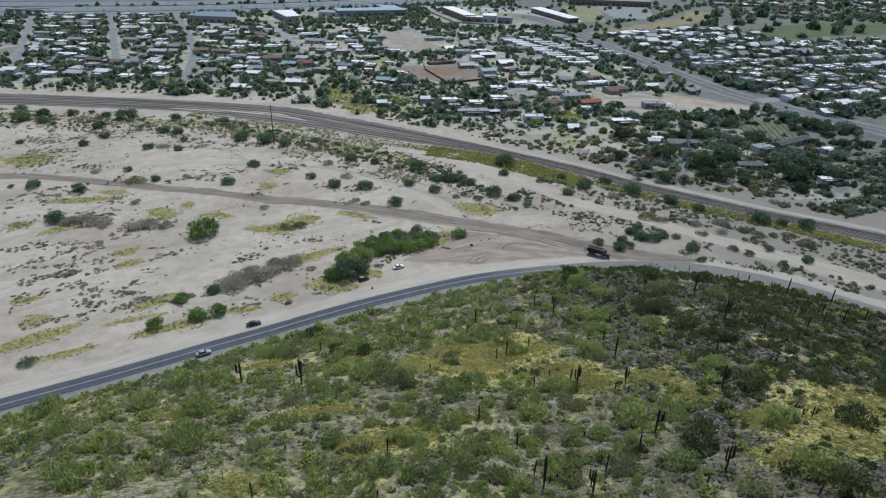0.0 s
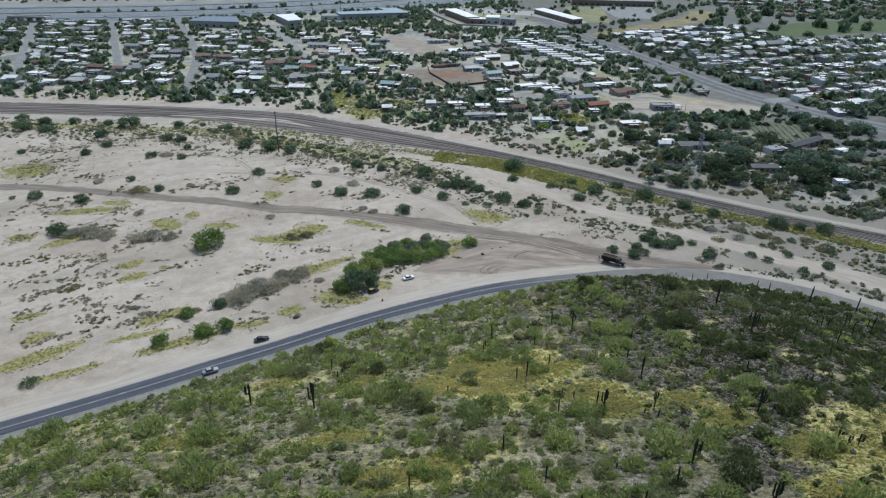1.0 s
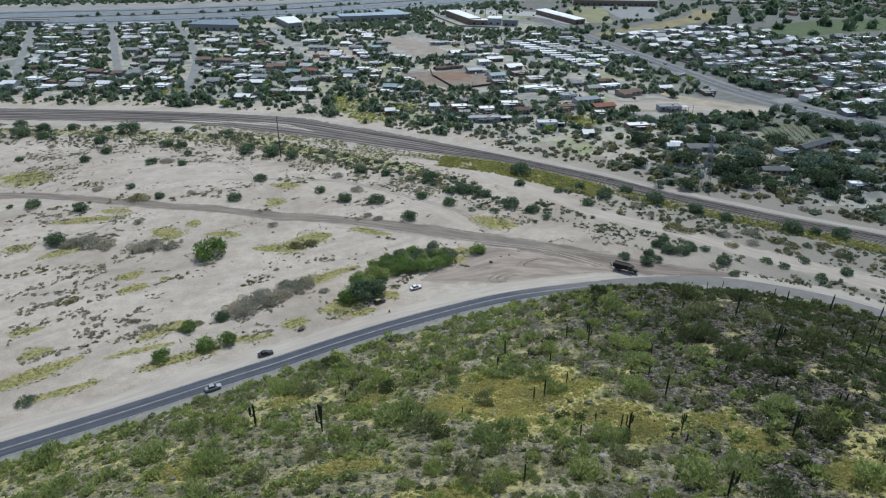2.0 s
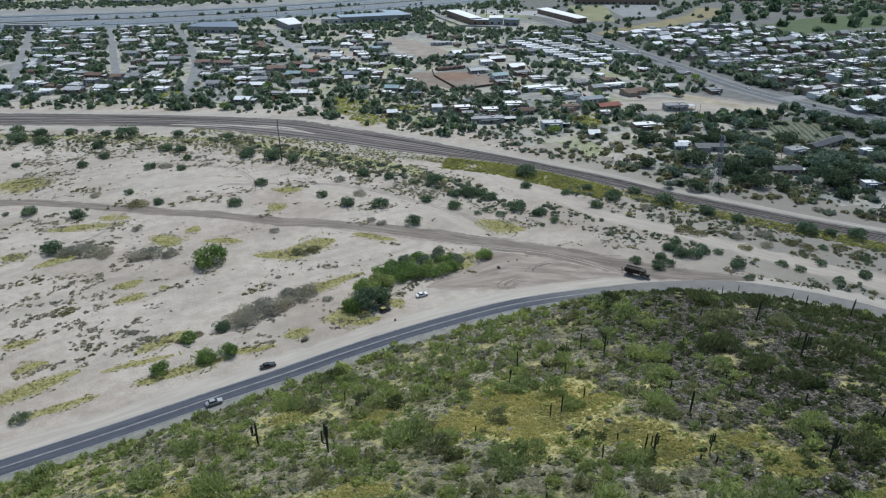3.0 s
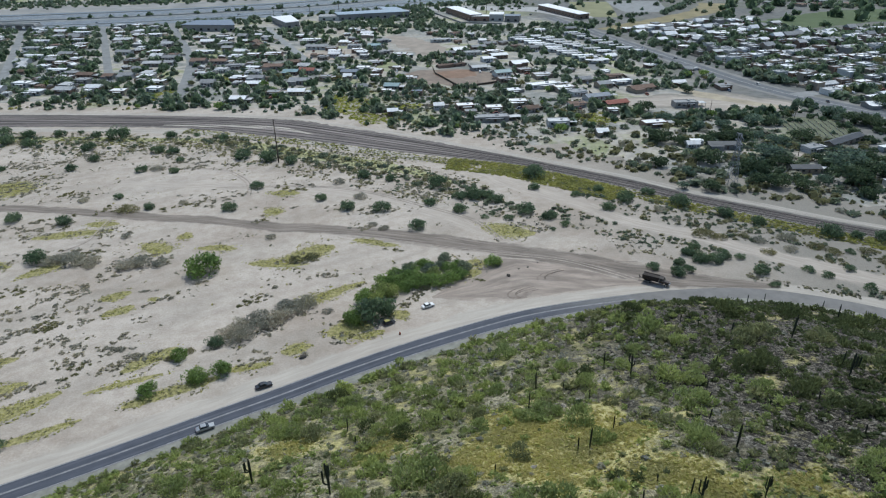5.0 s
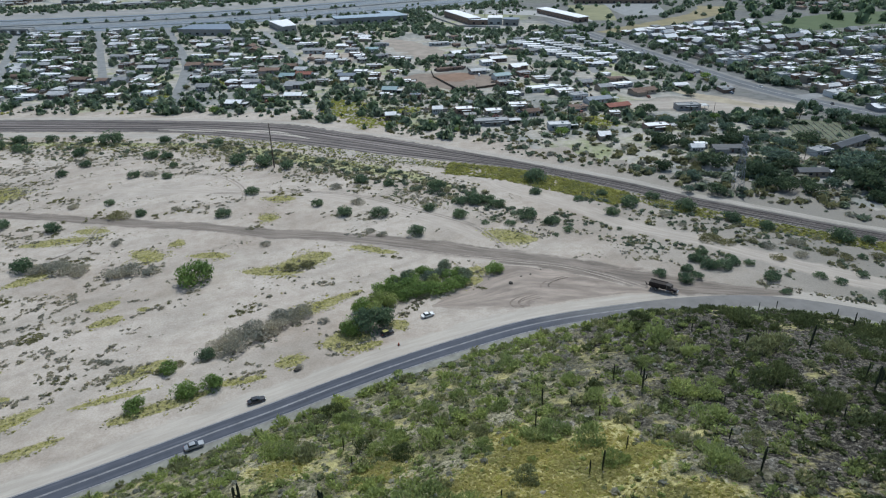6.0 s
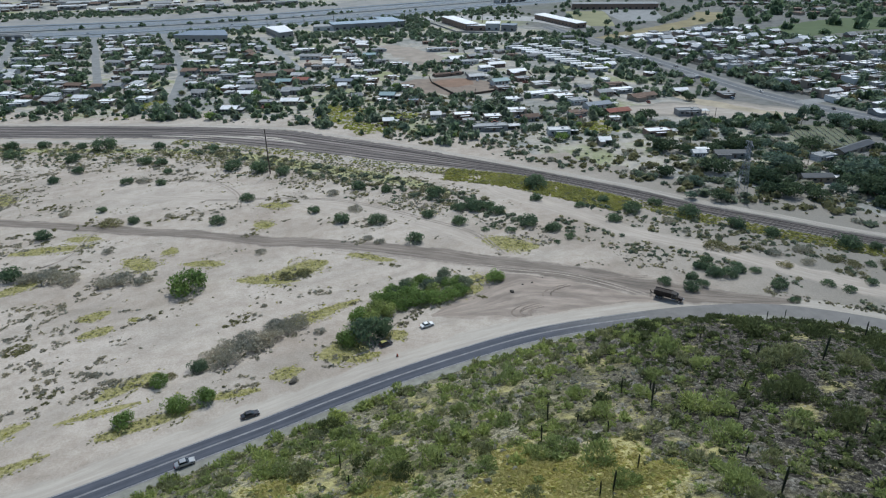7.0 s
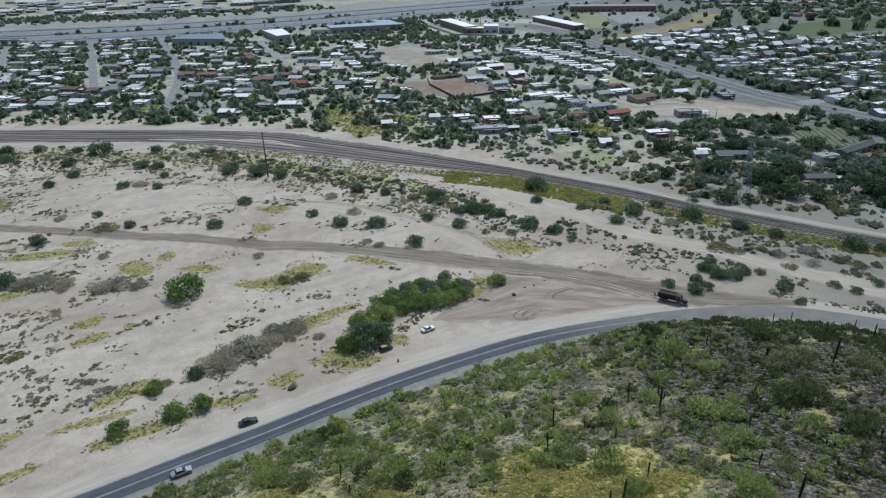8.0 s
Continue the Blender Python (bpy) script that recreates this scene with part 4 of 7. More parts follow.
DARK_C = [(165.2, 266.1, 4.6), (196.5, 239, 5.5), (213.4, 230, 4.7), (119.1, 220.1, 3.3), (143.7, 232.7, 2.3), (148.2, 227.7, 2.3), (149.6, 215.7, 3.5), (148.7, 205.5, 2.1), (166.9, 213.3, 2.4), (182.2, 211.4, 2.4), (192.6, 223.3, 2.1), (171.3, 207.9, 2.4), (179.7, 197.4, 2.5), (191.9, 199.5, 2.9), (201.9, 211.4, 2.2), (55.6, 309.5, 4.1), (67.8, 307.1, 4.1), (12.4, 346.6, 4.5), (25.2, 339.7, 3.5)]
GREY_A = [(-168.7, 420, 2.7), (-95.3, 381, 3.7), (-79.9, 393.6, 1.9), (-121.1, 340.6, 2.8), (-91.1, 294.7, 2.5), (-30, 281.6, 2.4), (-73, 328.9, 2.5), (-105.5, 274.2, 5.7), (-98.2, 271.3, 4.6), (-112.4, 275.6, 4.6), (-77.8, 267.4, 4.6), (-84, 266.1, 4.5), (-71, 266.1, 3.4), (12.4, 285.6, 2.3), (16.4, 281.7, 2.5), (140, 276.4, 3.1), (142, 264.8, 2), (176.2, 240.1, 3.6)]
GREY_B = [(164.2, 239.5, 3.1), (171.1, 230, 2.8), (-37.4, 207.5, 3.8), (-33.9, 209.7, 4.3), (-30.4, 212.6, 4.3), (-26.8, 215.2, 4.4), (-23.1, 217.5, 4.4), (-19.3, 221.5, 4.5), (-15.4, 224.7, 4.1), (-36.2, 214.4, 3.9), (-29.9, 218.8, 3.9), (-22.3, 223.2, 4), (-39.6, 211.4, 3.4), (-8.4, 218.6, 2), (-15, 195, 1.3), (9.3, 318.6, 3.6), (-1.1, 340.7, 3.5)]
OLIVE_A = [(-96.9, 324.9, 5.4), (145, 249, 4.8), (150.6, 245, 3.6), (160.8, 244.7, 2.6), (-55, 200.2, 1.6), (-50.2, 203.2, 1.8), (-19.3, 258.8, 3.4), (-13.6, 260.3, 3.5), (182.6, 230.5, 3.5), (185.9, 224.6, 3.4), (199.2, 222, 3.4), (200.4, 214.2, 3.3), (161.5, 229.3, 3)]
GROVE_A = [(0.1, 210.5, 3.9, 6.6), (6, 210.9, 6.5, 8.7), (11.5, 213, 4, 7.3), (11.3, 227.2, 5.2, 6.2), (4.7, 222.2, 4.1, 6), (17, 231.8, 4.3, 5.4), (21.5, 234.1, 4.5, 5.4), (25.4, 230.2, 4.8, 5.4), (30.7, 230.1, 4.8, 5.4), (36, 231.8, 4.3, 5.1), (40.1, 233.8, 3.9, 4.8), (42.7, 239.4, 3.8, 4.3), (37.9, 240.3, 3.8, 4.3), (29.8, 238.5, 4.4, 4.6), (23.4, 240.7, 4, 4.2), (17.6, 238, 3.7, 4.2)]
GROVE_B = [(27.3, 244.8, 3.4, 3.3), (34.9, 242.4, 3.3, 3.6), (8.5, 219.5, 3.6, 5.4), (14.5, 225.5, 3.8, 5.4), (19.5, 228.5, 3.8, 5.4), (15, 234, 3.4, 4.8), (21.5, 239, 3.4, 4.4), (31, 236, 4, 4.8), (41.5, 241.8, 3, 3.8), (37.0, 247.4, 3.4, 4.4), (29.1, 243.9, 3.6, 4.4), (22.6, 241.6, 3.6, 4.6), (16.6, 237.6, 3.8, 5), (24.1, 234.1, 4.0, 5.4), (12.2, 233.5, 4.0, 5.4)]
YELLOW_A = [(-163.6, 364.7, 11.8, 11.6, -11), (-104.2, 310.8, 6.3, 3.6, -11), (-113.7, 302, 13.9, 4.1, 5), (-134.4, 274.7, 3.8, 4.1, 15), (-114.7, 269.5, 7.3, 4.4, 42), (-67.7, 238.3, 2.1, 1.7, -11), (-25.9, 257.5, 10.3, 4.1, -11), (-14.8, 264.2, 9.8, 6.5, 23), (8.9, 270.7, 5.5, 2.8, -18), (-76, 280.3, 7, 7.1, -42), (-66.1, 289.8, 2.9, 3.8, -10), (-51.2, 275.5, 7.1, 3.4, -11), (-133.7, 275.6, 5.1, 3.5, -11)]
YELLOW_B = [(15.7, 265.9, 4.9, 2.3, -17), (-26.7, 331.9, 6.3, 4.8, -11), (-31, 309.9, 4, 5.2, -12), (-1, 206, 6.5, 6.6, 8), (-6.2, 230.5, 11.5, 3, 29), (4.5, 202.5, 4.8, 2.8, 12), (68.2, 269.8, 10.2, 7.3, -30), (-12.4, 229.5, 6.7, 3.5, 30), (44, 236.8, 4.4, 5.7, -12), (48.7, 243.2, 3.7, 4, -11), (15.9, 212.1, 2.8, 3.7, -10)]
YELLOW_C = [(-94.7, 182.3, 12.4, 3.8, 31), (-82.8, 172.8, 8.8, 2.0, 21), (-98.3, 193.7, 4.5, 3.5, 20), (-51.7, 184.1, 11.6, 3.2, 20), (-61.2, 200.9, 7.7, 3.7, 37), (-66.2, 190.5, 9.2, 1.9, 15), (-31.4, 191.8, 6.1, 2.7, 5), (-106.1, 208.0, 4.7, 2.6, 16), (-78.4, 232.6, 4.7, 3.4, 29), (-82.1, 243.4, 4.8, 3.2, 25), (-17.9, 198.6, 4.1, 3.1, 15)]
TOWN_WEEDS = [(11.1, 490.9, 14.3, 18.6, -12), (24.9, 457.1, 11.6, 11.7, -12), (39.6, 449.7, 6.1, 7.1, -12), (3.7, 518.2, 8.7, 11.3, -12), (167.7, 424.2, 9.7, 12.6, -12), (51.2, 482.3, 8.1, 9.9, -12), (101.6, 484.9, 7.5, 8.5, -12), (-132.6, 566.5, 9.1, 11.9, -13), (-90.2, 610, 7.9, 10.3, -12)]


def flat_bushes(rows, kind, label, tall=0.8):
    for x, y, r in rows:
        leafy = "green" if kind == "green" and y < 260 and x < 100 else "dark"
        if r > 2.6 and kind in ("green", "dark"):
            tree(x, y, r * (1.14 if leafy == "green" else 1.05), r * (1.25 if leafy == "green" else 1.02), leafy, "rounded green mesquite tree on the sandy flat" if leafy == "green" else "dark green mesquite tree on the sandy flat", leaves=1300, lift=0.0)
        else:
            shrub(x, y, r * 1.08, r * 2 * tall * 0.58, leafy if kind in ("green", "dark") else kind, label, "desert_bush", 760, "bushes on the flat")


for _row in (GREEN_A, GREEN_B):
    flat_bushes(_row, "green", "green rounded bush on the pale sand", 0.95)
for _row in (DARK_A, DARK_B, DARK_C):
    flat_bushes(_row, "dark", "dark green desert bush on the pale sand", 0.8)
for _row in (GREY_A, GREY_B):
    flat_bushes(_row, "grey", "dry grey brush growing on the sand", 0.6)
for _row in (OLIVE_A,):
    flat_bushes(_row, "olive", "low olive brush growing on the sand", 0.42)
for _i, (_x, _y, _r, _h) in enumerate(GROVE_A + GROVE_B):
    _low = _x > 9 and _y > 216
    _kind = "dark" if _i in (1, 2, 22) else "sage" if _y > 236.5 and _i % 2 else ("green", "palo", "green", "green")[int(_x * 3 + _y) % 4]
    tree(_x, _y, _r * (0.98 if _low else 1.0), _h * (0.84 if _low else 1.0), _kind, {"dark": "dark green leafy tree in the roadside thicket", "sage": "grey-green brushy tree in the roadside thicket", "palo": "yellow-green leafy tree in the roadside thicket", "green": "leafy green tree in the roadside thicket"}[_kind], leaves=1500, group="trees of the roadside thicket", lift=0.0)


def patch_places(patches, per, seed, lo, hi):
    """Places inside uneven ovals: x, y, half length, half width, turn in degrees."""
    r = np.random.RandomState(seed)
    out = []
    for x, y, a, b, t in patches:
        n = max(int(a * b * per), 6)
        q, w = np.sqrt(r.random_sample(n)), r.random_sample(n) * 6.283
        wob = 1.15 + 0.28 * np.sin(w * 3 + x) + 0.18 * np.sin(w * 5 + y)
        u, v = a * q * np.cos(w) * wob, b * q * np.sin(w) * wob
        c, s = math.cos(radians(t)), math.sin(radians(t))
        out.append(np.column_stack([x + u * c - v * s, y + u * s + v * c, lo + (hi - lo) * r.random_sample(n), r.random_sample(n) < 0.35]))
    return np.concatenate(out)


def turf_material(name, dark, mid, light):
    """Low matted grass in blotches, thinning to sand at its ragged rim."""
    m, nt, b = material(name, 0.95)
    p, u = position(nt), split(nt, uv(nt))[0]
    blot = ramp(nt, cloud(nt, p, 0.8, 6, 0.75), (0.38, dark), (0.5, mid), (0.62, light))
    rim = maths(nt, "ADD", maths(nt, "ABSOLUTE", maths(nt, "SUBTRACT", u, 0.5)), maths(nt, "MULTIPLY", maths(nt, "SUBTRACT", cloud(nt, p, 0.5, 6, 0.75), 0.5), 0.75))
    colour(nt, b, blend(nt, ramp(nt, rim, (0.30, 0.0), (0.42, 1.0)), blot, sand_colour(nt)))
    bump(nt, b, cloud(nt, p, 2.0, 5, 0.75), 0.8, 0.25)
    return m


TURF = turf_material("matted_yellow_turf", (0.15, 0.137, 0.062), (0.27, 0.246, 0.105), (0.37, 0.335, 0.16))
BANKTURF = turf_material("pale_olive_turf", (0.20, 0.203, 0.098), (0.31, 0.308, 0.160), (0.42, 0.402, 0.245))
LAID = []      # patches laid so far and their layer, so that no two lie in one plane
for _i, (_x, _y, _a, _b, _t) in enumerate(YELLOW_A + YELLOW_B + YELLOW_C):
    _c, _s = math.cos(radians(_t)), math.sin(radians(_t))
    _used = {n for x, y, r, n in LAID if math.hypot(x - _x, y - _y) < (r + max(_a, _b)) * 1.5}
    _layer = min(n for n in range(20) if n not in _used)
    LAID.append((_x, _y, max(_a, _b), _layer))
    ribbon("grass_patch", [(_x + _a * q * _c, _y + _a * q * _s) for q in (-1.15, -0.6, 0, 0.6, 1.15)], [_b * 0.3, _b * 0.95, _b * 1.15, _b * 0.95, _b * 0.3], 0.034 + 0.004 * _layer, TURF, "low yellow-olive grass matted over the sand", "grass", 0, 6, 0.35, _i + 60)
ribbon("bank_turf", [(-72, 428), (-40, 408), (-13, 386), (30, 356), (58, 328)], [3, 8, 9, 8, 2], 0.026, BANKTURF, "pale olive grass matted over the inner bank", "grass", 0, 6, 0.3, 96)
ribbon("bank_turf", [(-300, 484), (-216, 464), (-139, 445), (-90, 434), (-60, 424)], [5, 5, 5, 4, 1.5], 0.03, BANKTURF, "strip of yellow-green grass along the channel bank", "grass", 0, 6, 0.3, 95)
drift("yellow_grass", (YELLOW, OLIVE), patch_places(YELLOW_A + YELLOW_B + YELLOW_C, 10, 31, 0.22, 0.55), "patches of yellow-green grass on the sand", "grass", 5, 0.8, 8, 0.2)


drift("town_weeds", (LIME, YELLOW), patch_places(TOWN_WEEDS, 1.5, 33, 0.8, 1.7), "lime yellow weeds on the open town lots", "weeds", 9, 0.68, 18, 0.25)


def along(line, n, offs, seed, lo, hi, mix=0.4):
    """Places beside a line: offs is the span of offsets to its right."""
    r = np.random.RandomState(seed)
    q = curve_points(line, 2.0)
    d = np.gradient(q, axis=0)
    d /= np.linalg.norm(d, axis=1)[:, None]
    f = r.random_sample(n) * (len(q) - 1.01)
    i = f.astype(int)
    o = r.uniform(offs[0], offs[1], n)
    p = q[i] + (q[i + 1] - q[i]) * (f - i)[:, None] + np.stack([d[i, 1], -d[i, 0]], 1) * o[:, None]
    return np.column_stack([p, lo + (hi - lo) * r.random_sample(n) ** 1.5, r.random_sample(n) < mix])


# flowering weeds on the channel's near bank
_bank = np.concatenate([along(CHANNEL_NEAR[8:], 4800, (1.5, 11), 41, 0.5, 1.1, 0.15), along(CHANNEL_NEAR[7:11], 4600, (2, 20), 42, 0.5, 1.2, 0.08), along(CHANNEL_NEAR[3:8], 1500, (2, 12), 58, 0.4, 1.0, 0.5), along([(-300, 480), (-216, 461), (-139, 441), (-71, 420), (-14, 391), (30, 366)], 2300, (-7, 7), 43, 0.5, 1.0, 0.6)])
drift("bank_weeds", (YELLOW, DRYOLIVE), _bank[lattice(_bank[:, 0] / 9, _bank[:, 1] / 9, 44) + 0.9 * np.random.RandomState(45).random_sample(len(_bank)) > -0.2], "yellow flowering weeds along the channel bank", "weeds", 7, 0.68, 9, 0.3)
_bank = np.concatenate([along([(-230, 470), (-147, 446), (-90, 428), (-34, 400), (0, 376), (40, 345), (62, 322)], 3100, (-12, 30), 45, 0.4, 1.3, 0.3), along([(14, 340), (40, 318), (60, 300), (85, 270), (120, 240), (150, 215)], 700, (-10, 8), 46, 0.35, 1.0, 0.7)])
_bank = _bank[lattice(_bank[:, 0] / 10, _bank[:, 1] / 10, 47) > -0.25]
_bank[:, 3] = np.where(lattice(_bank[:, 0] / 5, _bank[:, 1] / 5, 57) > 0.55, 2, _bank[:, 3])
drift("bank_brush", (DRYOLIVE, GREY, SAGE), _bank, "low olive and grey brush on the inner bank", "brush", 14, 0.56, 10, 0.45)
_bank = np.concatenate([along([(-75, 430), (-61, 423), (-40, 404), (-13, 380), (27, 348), (56, 321), (78, 291)], 330, (-9, 9), 64, 0.8, 2.4, 0.4), along([(-230, 462), (-180, 450), (-120, 436), (-61, 423)], 110, (-8, 14), 65, 0.8, 2.2, 0.4)])
drift("bank_shrubs", (SAGE, DRYOLIVE), _bank, "rows of grey-green shrubs along the inner bank", "shrubs", 60, 0.32, 66, 0.5)
_bank = np.concatenate([along([(143, 214), (149, 209.5), (158, 202.5), (172, 193)], 70, (-1.6, 1.6), 68, 0.35, 1.0, 0.5), along([(16, 217), (23, 224), (29, 230.5), (44, 235)], 150, (-1.5, 2.5), 69, 0.3, 0.9, 0.5)])
drift("roadside_brush", (DRYOLIVE, TWIG), _bank, "low dry brush on the bare ground by the road", "brush", 30, 0.4, 67, 0.5)
_bank = along([(98, 292), (125, 265), (150, 240), (178, 215), (215, 180)], 1500, (-28, 20), 48, 0.4, 1.6, 0.45)
_bank = _bank[np.abs(side_of(_bank[:, 0], _bank[:, 1], WASH)) > 5.5]
drift("wash_brush", (SAGE, DRYOLIVE), _bank[lattice(_bank[:, 0] / 9, _bank[:, 1] / 9, 49) > -0.3], "scattered grey-olive brush beside the wash", "brush", 36, 0.38, 11, 0.5)


# mats of dry brush: x, y, half length, half width, turn in degrees
MATS_A = [(-107.1, 279.9, 11.7, 7.9, 12), (-80.3, 267.7, 11.0, 8.3, 12), (-101.2, 249.3, 9.5, 6.9, 12), (-109.8, 237.5, 11.6, 6.4, 12), (-96.6, 228.8, 9.9, 5.6, 12), (-88.7, 237.3, 6.7, 3.4, 12), (-121.2, 251.5, 7.4, 4.7, 12), (-37.4, 228.9, 2.9, 2.0, 12), (-70.6, 211.3, 3.0, 6.9, 12), (-107.9, 224.0, 13.3, 3.9, 12), (-29.9, 232.6, 4.2, 2.5, 12), (-9.7, 244.5, 5.4, 2.3, 0), (-83.1, 209.6, 5.1, 3.4, 12), (-133.0, 311.1, 14.6, 10.3, 12), (-155.3, 369.8, 13.7, 18.8, 12), (-98.0, 298.2, 6.0, 5.7, 12), (-70.5, 322.4, 8.5, 5.8, 12)]
MATS_C = [(-56.2, 331.7, 11.6, 7.6, 12), (-103.7, 327.1, 7.4, 4.5, 12), (-83.1, 203.8, 5.0, 3.9, 12), (-72.5, 212.3, 4.5, 4.9, 12), (-93.1, 193.4, 7.8, 1.8, 12), (-83.9, 193.2, 5.8, 1.5, 12), (-72.5, 198.9, 11.6, 2.5, 12), (-63.7, 203.4, 7.8, 2.6, 12)]
MATS_B = [(-29.7, 195.8, 5.1, 3.0, 12), (-39.2, 210.2, 3.9, 1.7, 12), (-130.4, 281.4, 8.1, 5.8, 12), (-96.2, 216.5, 8.5, 2.9, 12), (-106.3, 212.1, 5.3, 2.8, 12), (-64.1, 239.3, 4.4, 2.1, 12), (-68.7, 224.9, 3.4, 1.9, 12), (-54.0, 213.4, 4.0, 1.8, 12), (-23.4, 338.8, 8.7, 6.4, 0), (-34.8, 302.0, 5.3, 3.2, 12), (-1.9, 308.6, 5.3, 4.1, 0), (7.1, 284.3, 4.9, 3.0, 0), (10.7, 301.3, 7.8, 4.0, 0), (-156.2, 406.0, 22.2, 8.9, 12), (-127.3, 410.0, 21.9, 9.0, 12), (-82.9, 385.8, 16.8, 8.0, 12), (-129.9, 348.9, 6.4, 6.7, 12)]
MATS_D = [(-12.2, 260.7, 5.5, 3.0, 0), (19.3, 259.6, 3.2, 2.6, 0), (-98.3, 191.0, 5.9, 2.4, 12), (-1.0, 211.9, 3.8, 2.8, 0), (-5.0, 202.4, 3.7, 3.3, 0), (3.9, 200.7, 2.6, 1.9, 0), (46.7, 230.4, 2.9, 2.6, 0), (49.7, 238.9, 3.5, 2.8, 0)]


def flat_litter():
    """Dead tufts strewn over the sand, and low grey and olive mats in long drifts."""
    r = np.random.RandomState(51)
    n = 22000
    x, y = r.uniform(-190, 190, n), r.uniform(140, 440, n)
    d, c = side_of(x, y, ROAD), side_of(x, y, CHANNEL_NEAR)
    dirt = np.abs(side_of(x, y, [(-260, 357), (-163, 340), (-107, 323), (-53, 303), (-3, 284), (44, 262), (98, 228), (160, 201)]))
    drifts = 0.55 * lattice((x + y * 0.5) / 26, (y - x * 0.5) / 9, 52) + 0.45 * lattice(x / 6, y / 5, 53)
    yard = np.hypot((x - 80) / 45, (y - 225) / 20) < 1
    ok = (d < -22) & (c > 6) & (dirt > 7) & (np.abs(side_of(x, y, WASH)) > 5) & (drifts > 0.2) & ~yard
    x, y = x[ok], y[ok]
    size = 0.22 + 0.6 * r.random_sample(len(x)) ** 2.5
    drift("dead_tufts", (TWIG, STRAW, OLIVE), np.column_stack([x, y, size, r.choice(3, len(x), p=(0.68, 0.12, 0.2))]), "small dead tufts scattered over the sand", "tufts", 9, 0.6, 12, 0.3)
    mats = MATS_A + MATS_C + MATS_B + MATS_D
    while len(mats) < 95:
        x, y = r.uniform(-150, 60), r.uniform(195, 345)
        if side_of(x, y, ROAD) > -24 or abs(side_of(x, y, [(-260, 357), (-163, 340), (-107, 323), (-53, 303), (-3, 284), (44, 262)])) < 9 or lattice(x / 45, y / 30, 54) < -0.25:
            continue
        a = r.uniform(1.5, 4.5)
        mats.append((x, y, a, a * r.uniform(0.16, 0.34), 22 + r.uniform(-16, 16)))
    p = patch_places(mats, 1.3, 55, 0.45, 1.25)
    gaps = 0.6 * lattice((p[:, 0] + p[:, 1] * 0.4) / 7, (p[:, 1] - p[:, 0] * 0.4) / 3, 59) + 0.4 * lattice(p[:, 0] / 2.5, p[:, 1] / 2.5, 60)
    p = p[gaps > -0.12]
    p[:, 3] = np.where(lattice(p[:, 0] / 9, p[:, 1] / 9, 56) > 0.4, 2, p[:, 3])
    drift("low_mats", (TWIG, GREY, OLIVE), p, "low brown-grey mats of dry brush in drifts on the sand", "brush", 16, 0.48, 13, 0.3)


flat_litter()

# ---- the town ----


def boxes(*specs):
    """A bmesh of boxes: x0, y0, z0, x1, y1, z1 each, edges slightly chamfered where asked."""
    bm = bmesh.new()
    for x0, y0, z0, x1, y1, z1 in specs:
        r = bmesh.ops.create_cube(bm, size=1.0)
        for v in r["verts"]:
            v.co = Vector((x0 + (v.co.x + 0.5) * (x1 - x0), y0 + (v.co.y + 0.5) * (y1 - y0), z0 + (v.co.z + 0.5) * (z1 - z0)))
    return bm


def done(name, bm, mat, bevel=0.0):
    if bevel:
        bmesh.ops.bevel(bm, geom=bm.edges[:], offset=bevel, segments=1, affect="EDGES")
    me = bpy.data.meshes.new(name)
    bm.to_mesh(me)
    bm.free()
    me.materials.append(mat)
    return me


WALLS = [plain("tan_stucco", (0.36, 0.30, 0.235), 0.9), plain("grey_block_wall", (0.30, 0.29, 0.275), 0.9), plain("white_siding", (0.55, 0.545, 0.53), 0.8), plain("brown_brick_wall", (0.25, 0.175, 0.135), 0.9)]
ROOFS = {"white": plain("white_roof_coating", (0.74, 0.745, 0.75), 0.6, 0, 0.15, 0.4), "grey": plain("grey_shingle_roof", (0.30, 0.305, 0.31), 0.9, 0, 0.3, 0.5),
         "brown": plain("brown_shingle_roof", (0.19, 0.13, 0.10), 0.9, 0, 0.3, 0.5), "red": plain("red_tile_roof", (0.26, 0.10, 0.075), 0.85, 0, 0.25, 0.5),
         "teal": plain("blue_green_metal_roof", (0.19, 0.28, 0.30), 0.6, 0, 0.2, 0.4), "pale": plain("faded_grey_roof_coating", (0.52, 0.525, 0.53), 0.7, 0, 0.3, 0.4), "dark": plain("dark_metal_roof", (0.075, 0.08, 0.088), 0.6, 0, 0.3, 0.4), "navy": plain("slate_blue_metal_roof", (0.14, 0.175, 0.225), 0.55, 0, 0.2, 0.3)}
PANE, DOOR, TRIM = glass_material("dark_window_glass"), plain("painted_door", (0.13, 0.09, 0.07), 0.7), plain("pale_trim", (0.55, 0.54, 0.52), 0.7)
HOUSES = {}
WORDS = {"white": "white-coated", "grey": "grey shingle", "brown": "brown shingle", "red": "red tile", "teal": "blue-green metal", "navy": "slate blue metal", "dark": "dark grey metal", "pale": "faded pale grey"}


